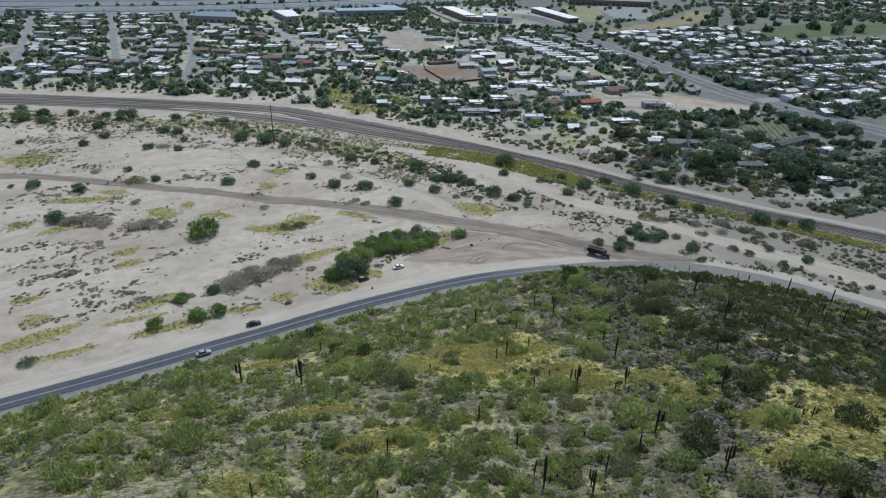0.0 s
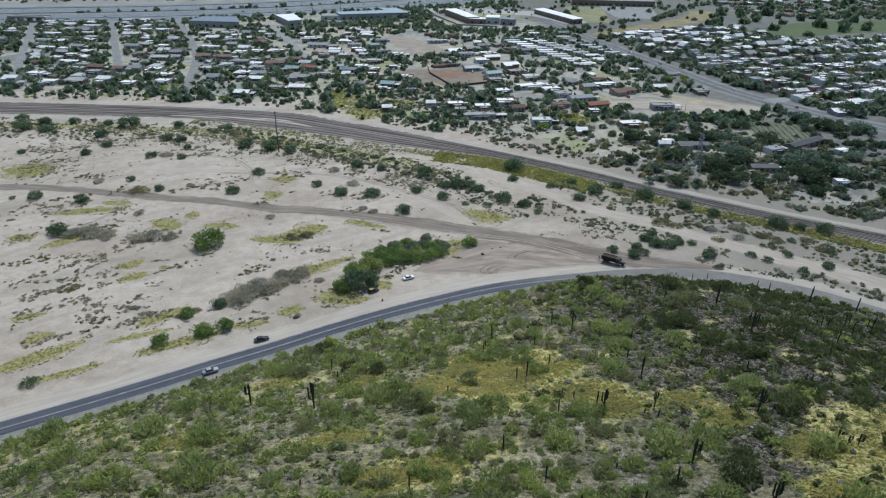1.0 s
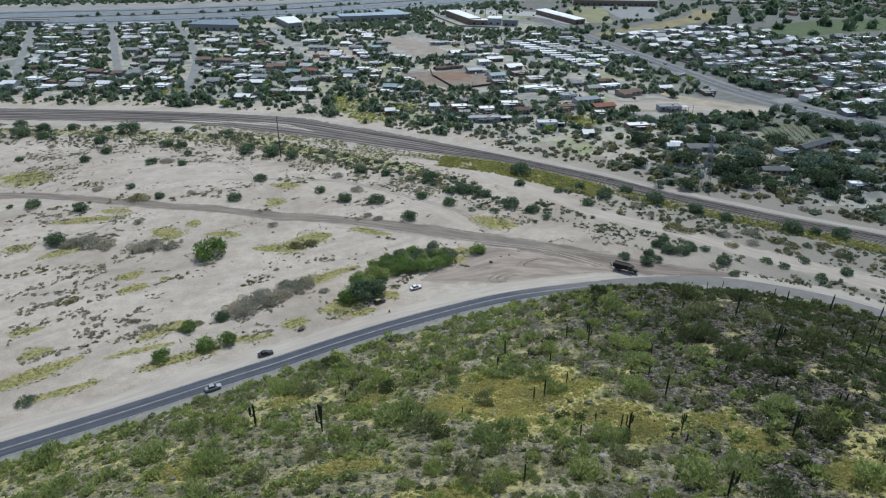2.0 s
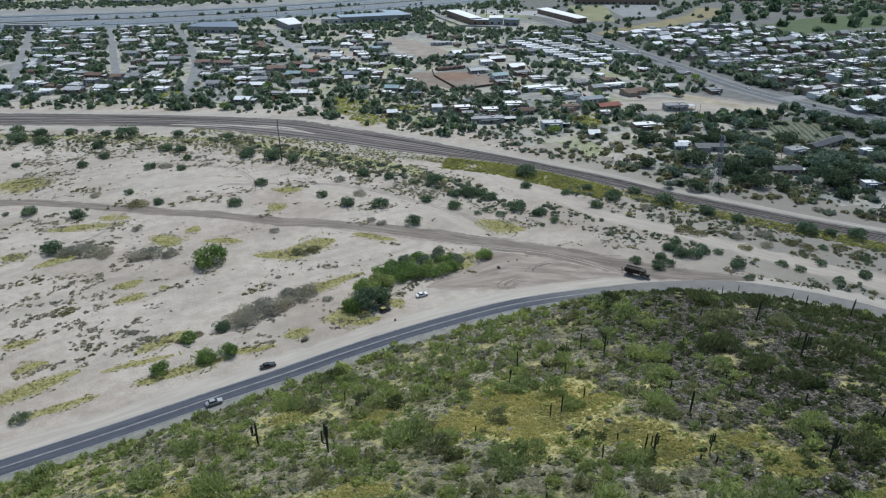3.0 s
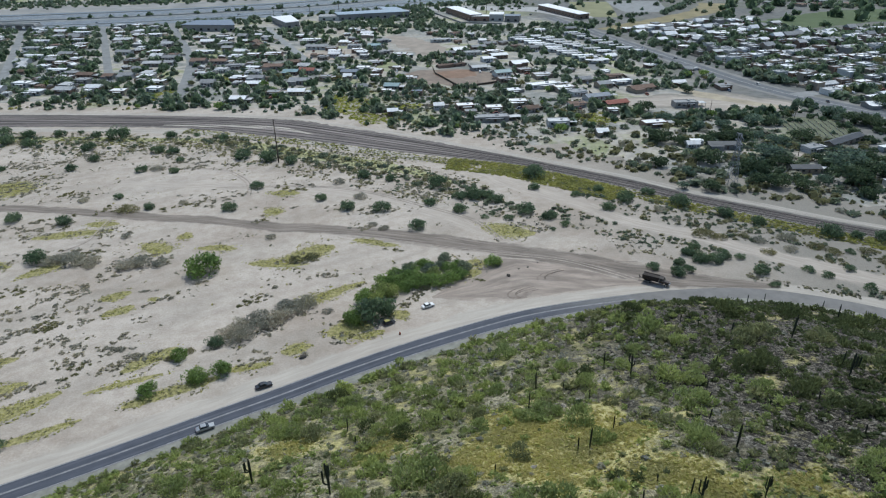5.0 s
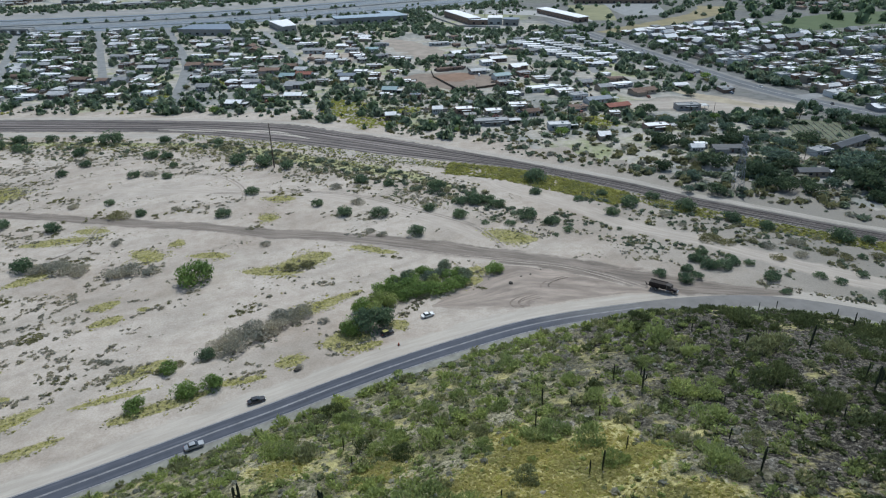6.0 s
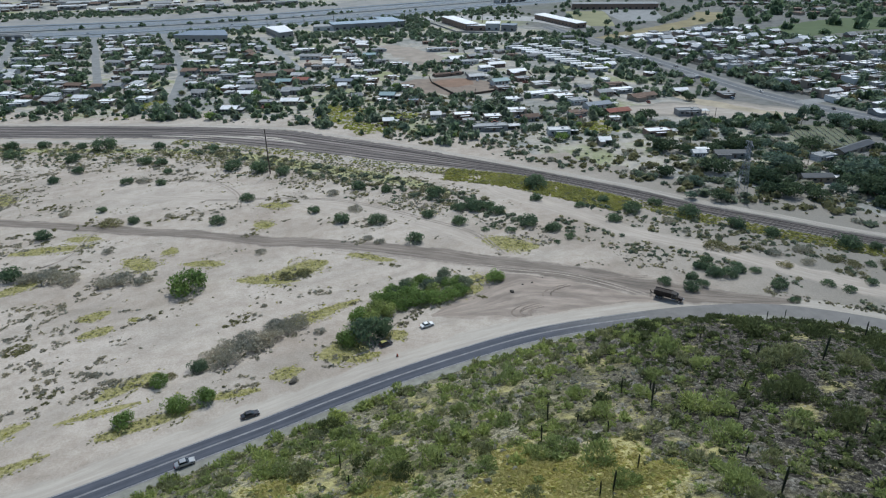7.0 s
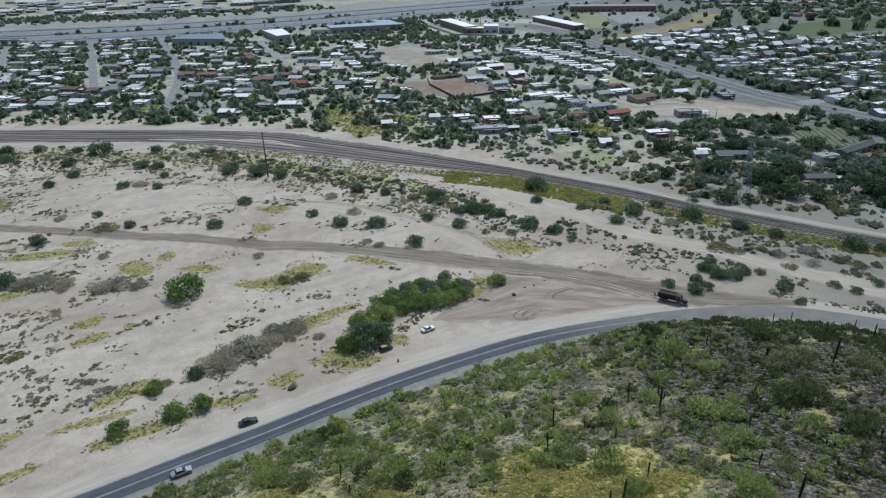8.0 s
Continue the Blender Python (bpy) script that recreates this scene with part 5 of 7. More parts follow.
def house(x, y, w, d, h, turn, roof="white", style="flat", wall=None, name="house"):
    """A low house: walls, a roof of its own, windows and a door. style: flat with a parapet, gable, or mobile (a long trailer home)."""
    wall = (int(abs(x * 3 + y)) % 4 if style != "mobile" else 2) if wall is None else wall
    variant = int(abs(x * 1.7 + y * 0.9)) % 3
    key = (roof, style, wall, variant)
    if key not in HOUSES:
        e = new(name)
        part("wall", done("wall", boxes((-0.5, -0.5, 0, 0.5, 0.5, 1.0)), WALLS[wall]), e)
        if style == "gable":
            bm = bmesh.new()
            pts = [(-0.55, -0.58, 0.98), (0.55, -0.58, 0.98), (0.55, 0, 1.45), (-0.55, 0, 1.45), (-0.55, 0.58, 0.98), (0.55, 0.58, 0.98)]
            top = [bm.verts.new(p) for p in pts]
            low = [bm.verts.new((p[0], p[1], p[2] - 0.06)) for p in pts]
            for f in ((0, 1, 2, 3), (3, 2, 5, 4)):
                bm.faces.new([top[i] for i in f])
                bm.faces.new([low[i] for i in reversed(f)])
            for a, b in ((0, 1), (1, 2), (2, 5), (5, 4), (4, 3), (3, 0)):
                bm.faces.new([top[a], low[a], low[b], top[b]])
            part("roof", done("roof", bm, ROOFS[roof]), e)
            for sx in (-0.49, 0.49):
                bm = bmesh.new()
                bm.faces.new([bm.verts.new(p) for p in ((sx, -0.5, 1.0), (sx, 0.5, 1.0), (sx, 0, 1.42))])
                part("gable_wall", done("gable_wall", bm, WALLS[wall]), e)
        elif style == "mobile":
            part("roof", done("roof", boxes((-0.52, -0.53, 0.99, 0.52, 0.53, 1.07)), ROOFS[roof]), e)
            part("skirting", done("skirting", boxes((-0.49, -0.515, 0, 0.49, -0.502, 0.2)), ROOFS["grey"]), e)
            part("awning", done("awning", boxes((-0.3, -0.95, 0.86, 0.25, -0.5, 0.9)), ROOFS[roof]), e)
        else:
            part("roof", done("roof", boxes((-0.485, -0.485, 0.98, 0.485, 0.485, 1.02)), ROOFS[roof]), e)
            part("parapet", done("parapet", boxes((-0.51, -0.51, 0.96, 0.51, -0.48, 1.09), (-0.51, 0.48, 0.96, 0.51, 0.51, 1.09), (-0.51, -0.48, 0.96, -0.48, 0.48, 1.09), (0.48, -0.48, 0.96, 0.51, 0.48, 1.09)), WALLS[wall]), e)
            part("porch_roof", done("porch_roof", boxes((-0.2, -0.72, 0.78, 0.32, -0.5, 0.83)), ROOFS[roof]), e)
        if style != "mobile" and variant == 1:
            part("wing", done("wing", boxes((-0.5, -0.95, 0, -0.08, -0.5, 0.9)), WALLS[wall]), e)
            part("wing_roof", done("wing_roof", boxes((-0.52, -0.97, 0.9, -0.06, -0.48, 0.96)), ROOFS[roof]), e)
        if variant == 2:
            carport = part("carport", done("carport", boxes((0.5, -0.4, 0.74, 0.88, 0.35, 0.79)), ROOFS["pale"]), e)
            for py_ in (-0.36, 0.31):
                part("post", done("post", boxes((0.85, py_ - 0.01, 0, 0.87, py_ + 0.01, 0.74)), TRIM), carport)
        if style == "flat":
            part("rooftop_cooler", done("rooftop_cooler", boxes((0.12, -0.05, 1.02, 0.22, 0.09, 1.27)), TRIM), e)
        win = done("window", boxes((-0.055, -0.008, -0.16, 0.055, 0.008, 0.16)), PANE)
        for px_, py_ in ((-0.34, -0.505), (-0.12, -0.505), (0.32, -0.505), (0.3, 0.505)):
            o = part("window", win, e)
            o.location = (px_, py_, 0.58)
        part("door", done("door", boxes((0.06, -0.512, 0.02, 0.13, -0.49, 0.72)), DOOR), e)
        HOUSES[key] = e
        tagged(e, {"flat": "single-storey house with a flat %s roof", "gable": "small house with a pitched %s roof", "mobile": "long narrow mobile home with a %s roof"}[style] % WORDS[roof], "mobile home" if style == "mobile" else "house", "houses of the town")
        e.matrix_basis = Matrix.LocRotScale((x, y, 0), Euler((0, 0, radians(turn))), (w, d, h))
        return e
    e = HOUSES[key]
    o = copy_thing(e, Matrix.Identity(4))
    o.matrix_basis = Matrix.LocRotScale((x, y, 0), Euler((0, 0, radians(turn))), (w, d, h))
    return o


BUILT = []


def settle(rows, turn, depth=9.0, seed=0):
    """Houses from rows of x, y, width, with the roof named by a letter."""
    k = random.Random(seed)
    for x, y, w, c in rows:
        roof = {"w": "white", "g": "grey", "b": "brown", "r": "red", "t": "teal", "n": "navy"}[c]
        style = "mobile" if w > 15 and roof == "white" and k.random() < 0.5 else ("gable" if roof in ("brown", "red", "teal") or k.random() < 0.4 else "flat")
        if roof == "white" and k.random() < 0.25:
            roof = "pale"
        house(x, y, w, min(depth, w * 0.8) if style != "mobile" else 5.5, k.uniform(2.9, 3.6), turn + k.uniform(-4, 4), roof, style)
        BUILT.append((x, y, w * 0.55))


HOUSES_WEST = [(-312.3, 846.9, 21, 'w'), (-287.2, 904.7, 19.4, 'w'), (-272.9, 845.4, 15.1, 'w'), (-261.2, 815.3, 14, 'w'), (-284.3, 748.6, 21.4, 'w'), (-259.7, 721.6, 12.9, 'g'), (-271.6, 690.5, 12.3, 'w'), (-238.1, 669.7, 18.4, 'w'), (-206.3, 642.6, 14, 'b'), (-237.7, 633.1, 13.7, 'g'), (-247.9, 617.4, 14.2, 'w'), (-201.6, 618.2, 11.3, 'g'), (-261.2, 601.3, 11.2, 'w'), (-185.7, 574.7, 7, 'w'), (-238.9, 892.7, 11.6, 'w'), (-221.3, 832.9, 20.5, 'w'), (-195.5, 864.2, 15.1, 'w'), (-201.9, 751.9, 15.3, 'g'), (-170.7, 747.9, 12, 'w'), (-163.6, 720.5, 11.6, 'w'), (-159.9, 681.4, 16, 'w'), (-304.9, 800.1, 17.1, 'g'), (-257.1, 755, 14.1, 'g'), (-247.4, 707.1, 12.2, 'w')]
HOUSES_MIDWEST = [(-182.7, 703.8, 10.3, 'g'), (-170.3, 629.7, 11.6, 'g'), (-152.6, 623.4, 12, 'w'), (-184.4, 630.5, 9.2, 'b'), (-161.6, 569.4, 11.8, 'w'), (-135.7, 573.7, 11.5, 'w'), (-146.1, 683.9, 9.1, 'g'), (-167.5, 658.9, 9.7, 'g'), (-152.4, 605, 9.8, 'g'), (-121.6, 736.3, 18.5, 'w'), (-119.3, 683.4, 13.2, 'b'), (-100.6, 679.1, 15.2, 'b'), (-87.1, 699.7, 11.5, 'w'), (-82.3, 652.8, 15.7, 'g'), (-92.9, 636.9, 10.5, 'w'), (-71.4, 705.3, 12.7, 'w'), (-52.1, 703.9, 15.9, 'w'), (-67.5, 657.5, 12.9, 'g'), (-48.6, 639.8, 16.5, 'b'), (-60.3, 595.8, 12.6, 'g'), (-60.8, 573.9, 12.2, 'w'), (-67, 522.7, 11.1, 'w'), (-64.6, 620.5, 11.2, 'g'), (-101, 751.8, 11.2, 'g')]
HOUSES_CENTRE = [(-31.5, 657.6, 11, 'b'), (-32.7, 613.3, 12.1, 't'), (-19, 615.2, 13.2, 'r'), (-24.5, 574.5, 15.8, 'g'), (-25.9, 537.9, 12.4, 'w'), (-43.1, 537.8, 10.3, 'g'), (-16.7, 779.5, 21.2, 'w'), (-10.6, 733.9, 21.1, 'g'), (47.8, 727.1, 12.3, 't'), (27.4, 731.9, 13.4, 'g'), (67, 670, 14.5, 'w'), (28.9, 704.3, 10.8, 'w'), (17, 602.1, 13.9, 'n'), (29, 614.4, 12.3, 'w'), (40.6, 601.7, 8.4, 'w'), (36.4, 578.8, 7.2, 'w'), (-3.7, 583.2, 9.9, 'g'), (14.2, 581.5, 7, 'w'), (57.9, 610.4, 7.6, 'w'), (62.5, 568.4, 8.9, 'w'), (46.6, 537.8, 11, 't'), (41, 525.2, 7.4, 'w'), (62.9, 514.7, 8.1, 'n'), (3.8, 723.6, 11, 'g')]
HOUSES_EAST = [(119.9, 746.6, 20.9, 'w'), (127.4, 681.1, 13.9, 'w'), (137.5, 665.9, 15.7, 'g'), (127.6, 594.6, 13.2, 'w'), (141.3, 567, 13.6, 't'), (137.6, 542.8, 11.3, 'g'), (166.3, 604.1, 14.5, 'w'), (163.8, 576.4, 12, 'g'), (171.9, 553.1, 15.2, 'w'), (161.3, 518.6, 24.5, 'w'), (173.6, 503.9, 14.9, 'w'), (223.6, 515.2, 17.1, 'w'), (229.7, 491.6, 18.9, 'b'), (188, 474.7, 17.7, 'n'), (193.1, 453, 15.9, 'r'), (178.9, 489.4, 12.1, 'g'), (149, 692.7, 14.2, 'g'), (157.5, 642.9, 15.3, 'w'), (157.8, 667.5, 12.7, 'w'), (206.7, 508.6, 10.9, 'g'), (143.8, 631.4, 10, 'w')]
HOUSES_EDGE = [(89.6, 467, 12, 'w'), (108.3, 459.8, 11.2, 'w'), (127.5, 470.4, 13.8, 'w'), (100.7, 435.7, 22, 'g'), (90.7, 452.6, 8.1, 'g'), (72, 470.8, 7, 'w'), (139.4, 416.3, 13.2, 'w'), (158, 390.2, 7, 'w'), (238.8, 441.5, 15.8, 'g'), (196.8, 401.5, 15.1, 'w'), (183.5, 434.4, 7.3, 'w'), (198.2, 356.1, 7, 'w'), (361.7, 412, 14.8, 'w'), (39.1, 462.1, 7, 'w')]

# farmhouses and sheds inside the grove
for _x, _y, _w, _d, _h, _t, _roof, _style in ((215, 352, 17, 6, 2.8, -12, "dark", "gable"), (203.4, 361, 7, 3.6, 2.8, -10, "white", "mobile"), (285, 345, 29, 6, 3.0, 23, "dark", "gable"), (259, 337, 10, 7, 3.0, 12, "grey", "flat"),
                                            (233.5, 308, 14, 6, 2.8, -11, "dark", "gable"), (261.6, 282, 7, 4.5, 2.7, -10, "white", "flat"), (247.6, 284.5, 6, 4, 2.5, -8, "pale", "flat"), (298, 329, 7, 3.6, 2.8, 10, "white", "mobile")):
    house(_x, _y, _w, _d, _h, _t, _roof, _style)
    BUILT.append((_x, _y, _w * 0.5))
house(107, 613, 25, 4, 2.5, 8, "brown", "flat", 3, "stable")
BUILT.append((107, 613, 12))
settle(HOUSES_WEST, -15, 9, 1)
settle(HOUSES_MIDWEST, -15, 9, 2)
settle(HOUSES_CENTRE, -14, 9, 3)
settle(HOUSES_EAST, 8, 9, 4)
settle(HOUSES_EDGE, -4, 8, 5)


def terrace(x0, y0, x1, y1, n, w, d, turn, roof="white"):
    for i in range(n):
        t = i / (n - 1)
        x, y = x0 + (x1 - x0) * t, y0 + (y1 - y0) * t
        k = random.Random(i * 7 + int(x0))
        x, y = x + k.uniform(-1.5, 1.5), y + k.uniform(-1, 1)
        house(x, y, w * k.uniform(0.75, 1.0), d, 3.2, turn + k.uniform(-2, 2), roof if k.random() < 0.55 else "pale", "mobile")
        BUILT.append((x, y, w * 0.3))


terrace(203, 735, 238, 598, 12, 21, 5.2, -6)
terrace(226, 742, 258, 640, 8, 19, 5.2, -6)
terrace(268, 755, 287, 652, 8, 18, 5.2, -6, "grey")


AVENUE = [(292, 900), (300, 760), (306, 680.6), (313, 588.8), (319.1, 501.8), (331.3, 447.5), (357.9, 386.9), (400, 310), (470, 200)]


def clear_of(x, y, r, houses):
    return all((x - a) ** 2 + (y - b) ** 2 > (r + c) ** 2 for a, b, c in houses)


STREETS = [[(-395, 1030), (-262, 600)], [(-284, 978), (-176, 600)], [(-198, 968), (-136, 728), (-115, 553)], [(-130, 685), (30, 640)], [(-69, 886), (-28, 703)], AVENUE, [(331, 452), (431, 473), (560, 500)]]


def joined_houses(name, rows, label):
    """Far houses in one mesh: walls, roof slab, parapet rim, dark windows and a door on each. rows: x, y, w, d, h, turn, roof, wall."""
    mats = WALLS + [ROOFS[k] for k in ("white", "grey", "brown", "red", "teal", "pale")] + [PANE]
    cube = np.array([(x, y, z) for z in (0, 1) for y in (0, 1) for x in (0, 1)], float)
    quads = np.array([(0, 2, 3, 1), (4, 5, 7, 6), (0, 1, 5, 4), (2, 6, 7, 3), (0, 4, 6, 2), (1, 3, 7, 5)])
    shapes = [((-0.5, -0.5, 0, 0.5, 0.5, 1), 0), ((-0.53, -0.53, 1, 0.53, 0.53, 1.07), 1), ((-0.25, -0.75, 0.78, 0.3, -0.5, 0.84), 1)]
    shapes += [((u - 0.06, -0.51, 0.42, u + 0.06, -0.49, 0.76), 2) for u in (-0.36, -0.14, 0.34)] + [((0.06, -0.51, 0, 0.13, -0.49, 0.74), 2)]
    VV, FF, II, base = [], [], [], 0
    for x, y, w, d, h, turn, roof, wall in rows:
        c, s = math.cos(radians(turn)), math.sin(radians(turn))
        k_ = int(abs(x * 3.1 + y * 1.7)) % 6
        more = list(shapes)
        if k_ in (1, 4):
            more += [((-0.5, -1.0, 0, -0.05, -0.5, 0.9), 0), ((-0.53, -1.03, 0.9, -0.02, -0.5, 0.96), 1)]
        if k_ in (2, 4, 5):
            more += [((0.15, 0.0, 1.05, 0.26, 0.15, 1.3), 0)]
        if k_ in (0, 3):
            more += [((-0.56, -0.62, 1.0, 0.56, 0.62, 1.55), 3)]
        for (x0, y0, z0, x1, y1, z1), k in more:
            p = cube * (x1 - x0, y1 - y0, z1 - z0) + (x0, y0, z0)
            if k == 3:
                p[4:, 1] *= 0.04
                k = 1
            p = p * (w, d, h)
            VV.append(np.column_stack([x + p[:, 0] * c - p[:, 1] * s, y + p[:, 0] * s + p[:, 1] * c, p[:, 2]]))
            FF.append(quads + base)
            II.append(np.full(6, (wall, 4 + roof, 10)[k]))
            base += 8
    return tagged(new(name, mesh_of(name, np.concatenate(VV), np.concatenate(FF), mats, np.concatenate(II))), label, "houses", kind="stuff")


def estate():
    """The dense estate of flat-roofed homes east of the avenue, in rows along its cross streets."""
    k = random.Random(8)
    c, s = math.cos(radians(9)), math.sin(radians(9))
    far, near = [], 0
    for row in range(20):
        for col in range(28):
            u, v = 14 + col * 14.2 + k.uniform(-2.5, 2.5), row * 19.5 + (7 if row % 2 else 0) + k.uniform(-2.5, 2.5)
            x, y = 345 + u * c - v * s * 0.35, 425 + u * s + v
            av = 331 + max(0, 447 - y) * 0.44 if y < 447 else 331 - (y - 447) * 0.11
            if x < av + 17 or k.random() < 0.2 or x > 330 + (y - 280) * 0.95 + 60:
                continue
            if (530 < x < 770 and 712 < y < 880) or y > 770 + (x - 330) * 0.32:
                continue
            w, d, h = k.uniform(9, 13.2), k.uniform(6.5, 9), 5.4 if k.random() < 0.3 else k.uniform(3.0, 3.8)
            turn = 9 + (90 if k.random() < 0.12 else 0) + k.uniform(-2, 2)
            roof = k.choice((0, 0, 0, 5, 5, 1, 1))
            if near < 210 and y < 720:
                house(x, y, w, d, h, turn, ("white", "grey", "brown", "red", "teal", "pale")[roof], "flat" if k.random() < 0.9 else "gable")
                near += 1
            else:
                far.append((x, y, w, d, h, turn, roof, k.randrange(4)))
            BUILT.append((x, y, 6))
    joined_houses("estate_houses", far, "rows of low estate houses with pale flat roofs")


estate()


def infill():
    """Further low houses and sheds along the western streets."""
    k = random.Random(18)
    rows = []
    for i in range(24):
        for j in range(22):
            u, v = -440 + i * 22 + k.uniform(-4, 4), 585 + j * 17.5 + k.uniform(-3, 3)
            x, y = u - (v - 585) * 0.27 + 60, v
            if lattice(x / 30, y / 30, 88) < -0.25 or abs(x) > 60 + (y - 100) * 0.75 or x > 60 or y > 960 - 0.05 * x or (y > 850 and x > -200):
                continue
            if any(abs(float(side_of(x, y, s))) < 12 for s in STREETS) or not clear_of(x, y, 6.5, BUILT) or k.random() < 0.2:
                continue
            shed = k.random() < 0.3
            rows.append((x, y, k.uniform(5, 8) if shed else k.uniform(9, 14), 5 if shed else k.uniform(7, 9), 2.6 if shed else 3.2, -15 + (90 if k.random() < 0.3 else 0) + k.uniform(-6, 6), k.choice((0, 0, 0, 5, 5, 1, 1, 2)), k.randrange(4)))
            BUILT.append((x, y, 5.5))
    for n in range(75):
        x, y = k.uniform(20, 300), k.uniform(430, 800)
        if clear_of(x, y, 8, BUILT) and not any(abs(float(side_of(x, y, s))) < 15 for s in STREETS) and not (60 < x < 145 and 515 < y < 640) and not (225 < x < 320 and 420 < y < 480) and float(side_of(x, y, CHANNEL_FAR)) < -75 and not (60 < x < 118 and 670 < y < 800) and not (-20 < x < 38 and 655 < y < 745):
            rows.append((x, y, k.uniform(6, 13), k.uniform(5, 8), k.uniform(2.5, 3.3), 5 + k.uniform(-8, 8), k.choice((0, 1, 1, 2)), k.randrange(4)))
            BUILT.append((x, y, 6))
    joined_houses("small_houses", rows, "low houses and sheds between the yard trees")


FREEWAY_LINE = [(-900, 1010), (-450, 1050), (-255, 1058), (-50, 1101), (120, 1175), (420, 1305), (800, 1480)]


def far_suburb():
    k = random.Random(9)
    rows = []
    for i in range(130):
        x = k.uniform(-640, -20)
        y = k.uniform(1195 - x * 0.25, 1650 - x * 0.1)
        if -175 < float(side_of(x, y, FREEWAY_LINE)) < 92:
            continue
        big = k.random() < 0.2
        rows.append((x, y, k.uniform(30, 55) if big else k.uniform(11, 18), k.uniform(18, 30) if big else 9, 6 if big else 3.4, 10 + k.uniform(-3, 3), k.choice((0, 5, 1, 1, 1, 2)) if not big else k.choice((1, 1, 5)), k.randrange(4)))
        BUILT.append((x, y, 20 if big else 8))
    for i in range(150):
        x, y = k.uniform(430, 1000), k.uniform(720, 1250)
        if x > 0.98 * y + 60 or (530 < x < 770 and 700 < y < 890) or (x < 640 and y > 780 + (x - 450) * 0.5) or not clear_of(x, y, 8, BUILT):
            continue
        rows.append((x, y, k.uniform(11, 18), 10, 3.5, 9 + k.uniform(-3, 3), k.choice((0, 1, 2)), k.randrange(4)))
        BUILT.append((x, y, 8))
    joined_houses("far_houses", rows, "distant low houses and stores with pale roofs")


infill()
far_suburb()


def hall(name, outline, h, roof, wall, label, category, bays=8, over=0.6):
    """A large commercial building on an outline, with a roof slab, a parapet and a row of openings along each wall."""
    e = new(name)
    cx, cy = sum(p[0] for p in outline) / len(outline), sum(p[1] for p in outline) / len(outline)
    e.location = (cx, cy, 0)
    P = [Vector((x - cx, y - cy, 0)) for x, y in outline]

    def slab(z0, z1, grow):
        bm = bmesh.new()
        q = [p + p.normalized() * grow for p in P]
        lo, hi = [bm.verts.new((p.x, p.y, z0)) for p in q], [bm.verts.new((p.x, p.y, z1)) for p in q]
        n = len(q)
        bm.faces.new(hi)
        bm.faces.new(lo[::-1])
        for i in range(n):
            bm.faces.new((lo[i], lo[(i + 1) % n], hi[(i + 1) % n], hi[i]))
        bmesh.ops.recalc_face_normals(bm, faces=bm.faces)
        return bm
    part("wall", done("wall", slab(0, h, 0), wall), e)
    part("roof", done("roof", slab(h, h + 0.45, over), roof), e)
    for a, b in zip(P, P[1:] + P[:1]):
        L = (b - a).length
        n = max(int(L / 9), 1)
        out = Vector((b.y - a.y, a.x - b.x, 0)).normalized()
        if out.dot((a + b) / 2) < 0:
            out = -out
        me = done("window", boxes((-1.6, -0.12, 0.9, 1.6, 0.12, min(h * 0.72, 3.2))), PANE)
        for i in range(n):
            c = a.lerp(b, (i + 0.5) / n) + out * 0.02
            o = part("window", me, e)
            o.matrix_basis = Matrix.Translation(c) @ Matrix.Rotation(math.atan2(b.y - a.y, b.x - a.x), 4, "Z")
    BUILT.append((cx, cy, 40))
    return tagged(e, label, category)


hall("warehouse", [(-172, 903), (-108, 882), (-118, 935), (-160, 940)], 7, ROOFS["navy"], WALLS[1], "long warehouse with a slate blue metal roof", "warehouse", over=1.5)
hall("storage_building", [(-68, 949), (-48, 888), (-32, 898), (-44, 958)], 7, ROOFS["white"], WALLS[1], "pale box-shaped building with a white roof", "building")
hall("workshop", [(-8, 948), (18, 944), (20, 968), (-6, 972)], 5, ROOFS["grey"], WALLS[2], "low workshop with a grey roof", "building")
hall("long_warehouse", [(18, 945), (112, 955), (100, 1010), (76, 1012), (80, 985), (14, 972)], 7, plain("blue_grey_metal_roof", (0.27, 0.34, 0.41), 0.5, 0, 0.15, 0.1), WALLS[1], "long warehouse with a blue-grey metal roof", "warehouse", over=1.2)
hall("motel_wing", [(168, 985), (183, 894), (200, 897), (186, 990)], 7.5, ROOFS["white"], WALLS[3], "two-storey motel wing with a white roof", "motel")
hall("motel_wing", [(184, 893), (206, 885), (209, 897), (200, 903)], 6, ROOFS["white"], WALLS[3], "low motel wing with a white roof", "motel")
hall("motel_block", [(207, 888), (224, 882), (231, 906), (214, 912)], 8, ROOFS["white"], WALLS[2], "square motel block with a white roof", "motel")
hall("dark_store", [(224, 876), (241, 868), (248, 886), (230, 894)], 7, ROOFS["navy"], WALLS[1], "box-shaped store with a slate roof", "store")
hall("school_hall", [(302, 985), (321, 872), (338, 880), (320, 995)], 6, ROOFS["white"], WALLS[3], "long brick hall with a white roof", "building", over=2.0)
hall("far_store", [(395, 1085), (520, 1045), (530, 1075), (405, 1115)], 8, ROOFS["grey"], WALLS[3], "long brown store with a grey roof", "store")
hall("community_hall", [(368, 770), (386, 764), (390, 776), (372, 782)], 4, ROOFS["white"], WALLS[0], "small hall with a white roof", "building")

# freeway, streets and avenue


def beside(line, off):
    q = curve_points(line, 40.0)
    d = np.gradient(q, axis=0)
    d /= np.linalg.norm(d, axis=1)[:, None]
    return [tuple(p) for p in q + np.stack([-d[:, 1], d[:, 0]], 1) * off]


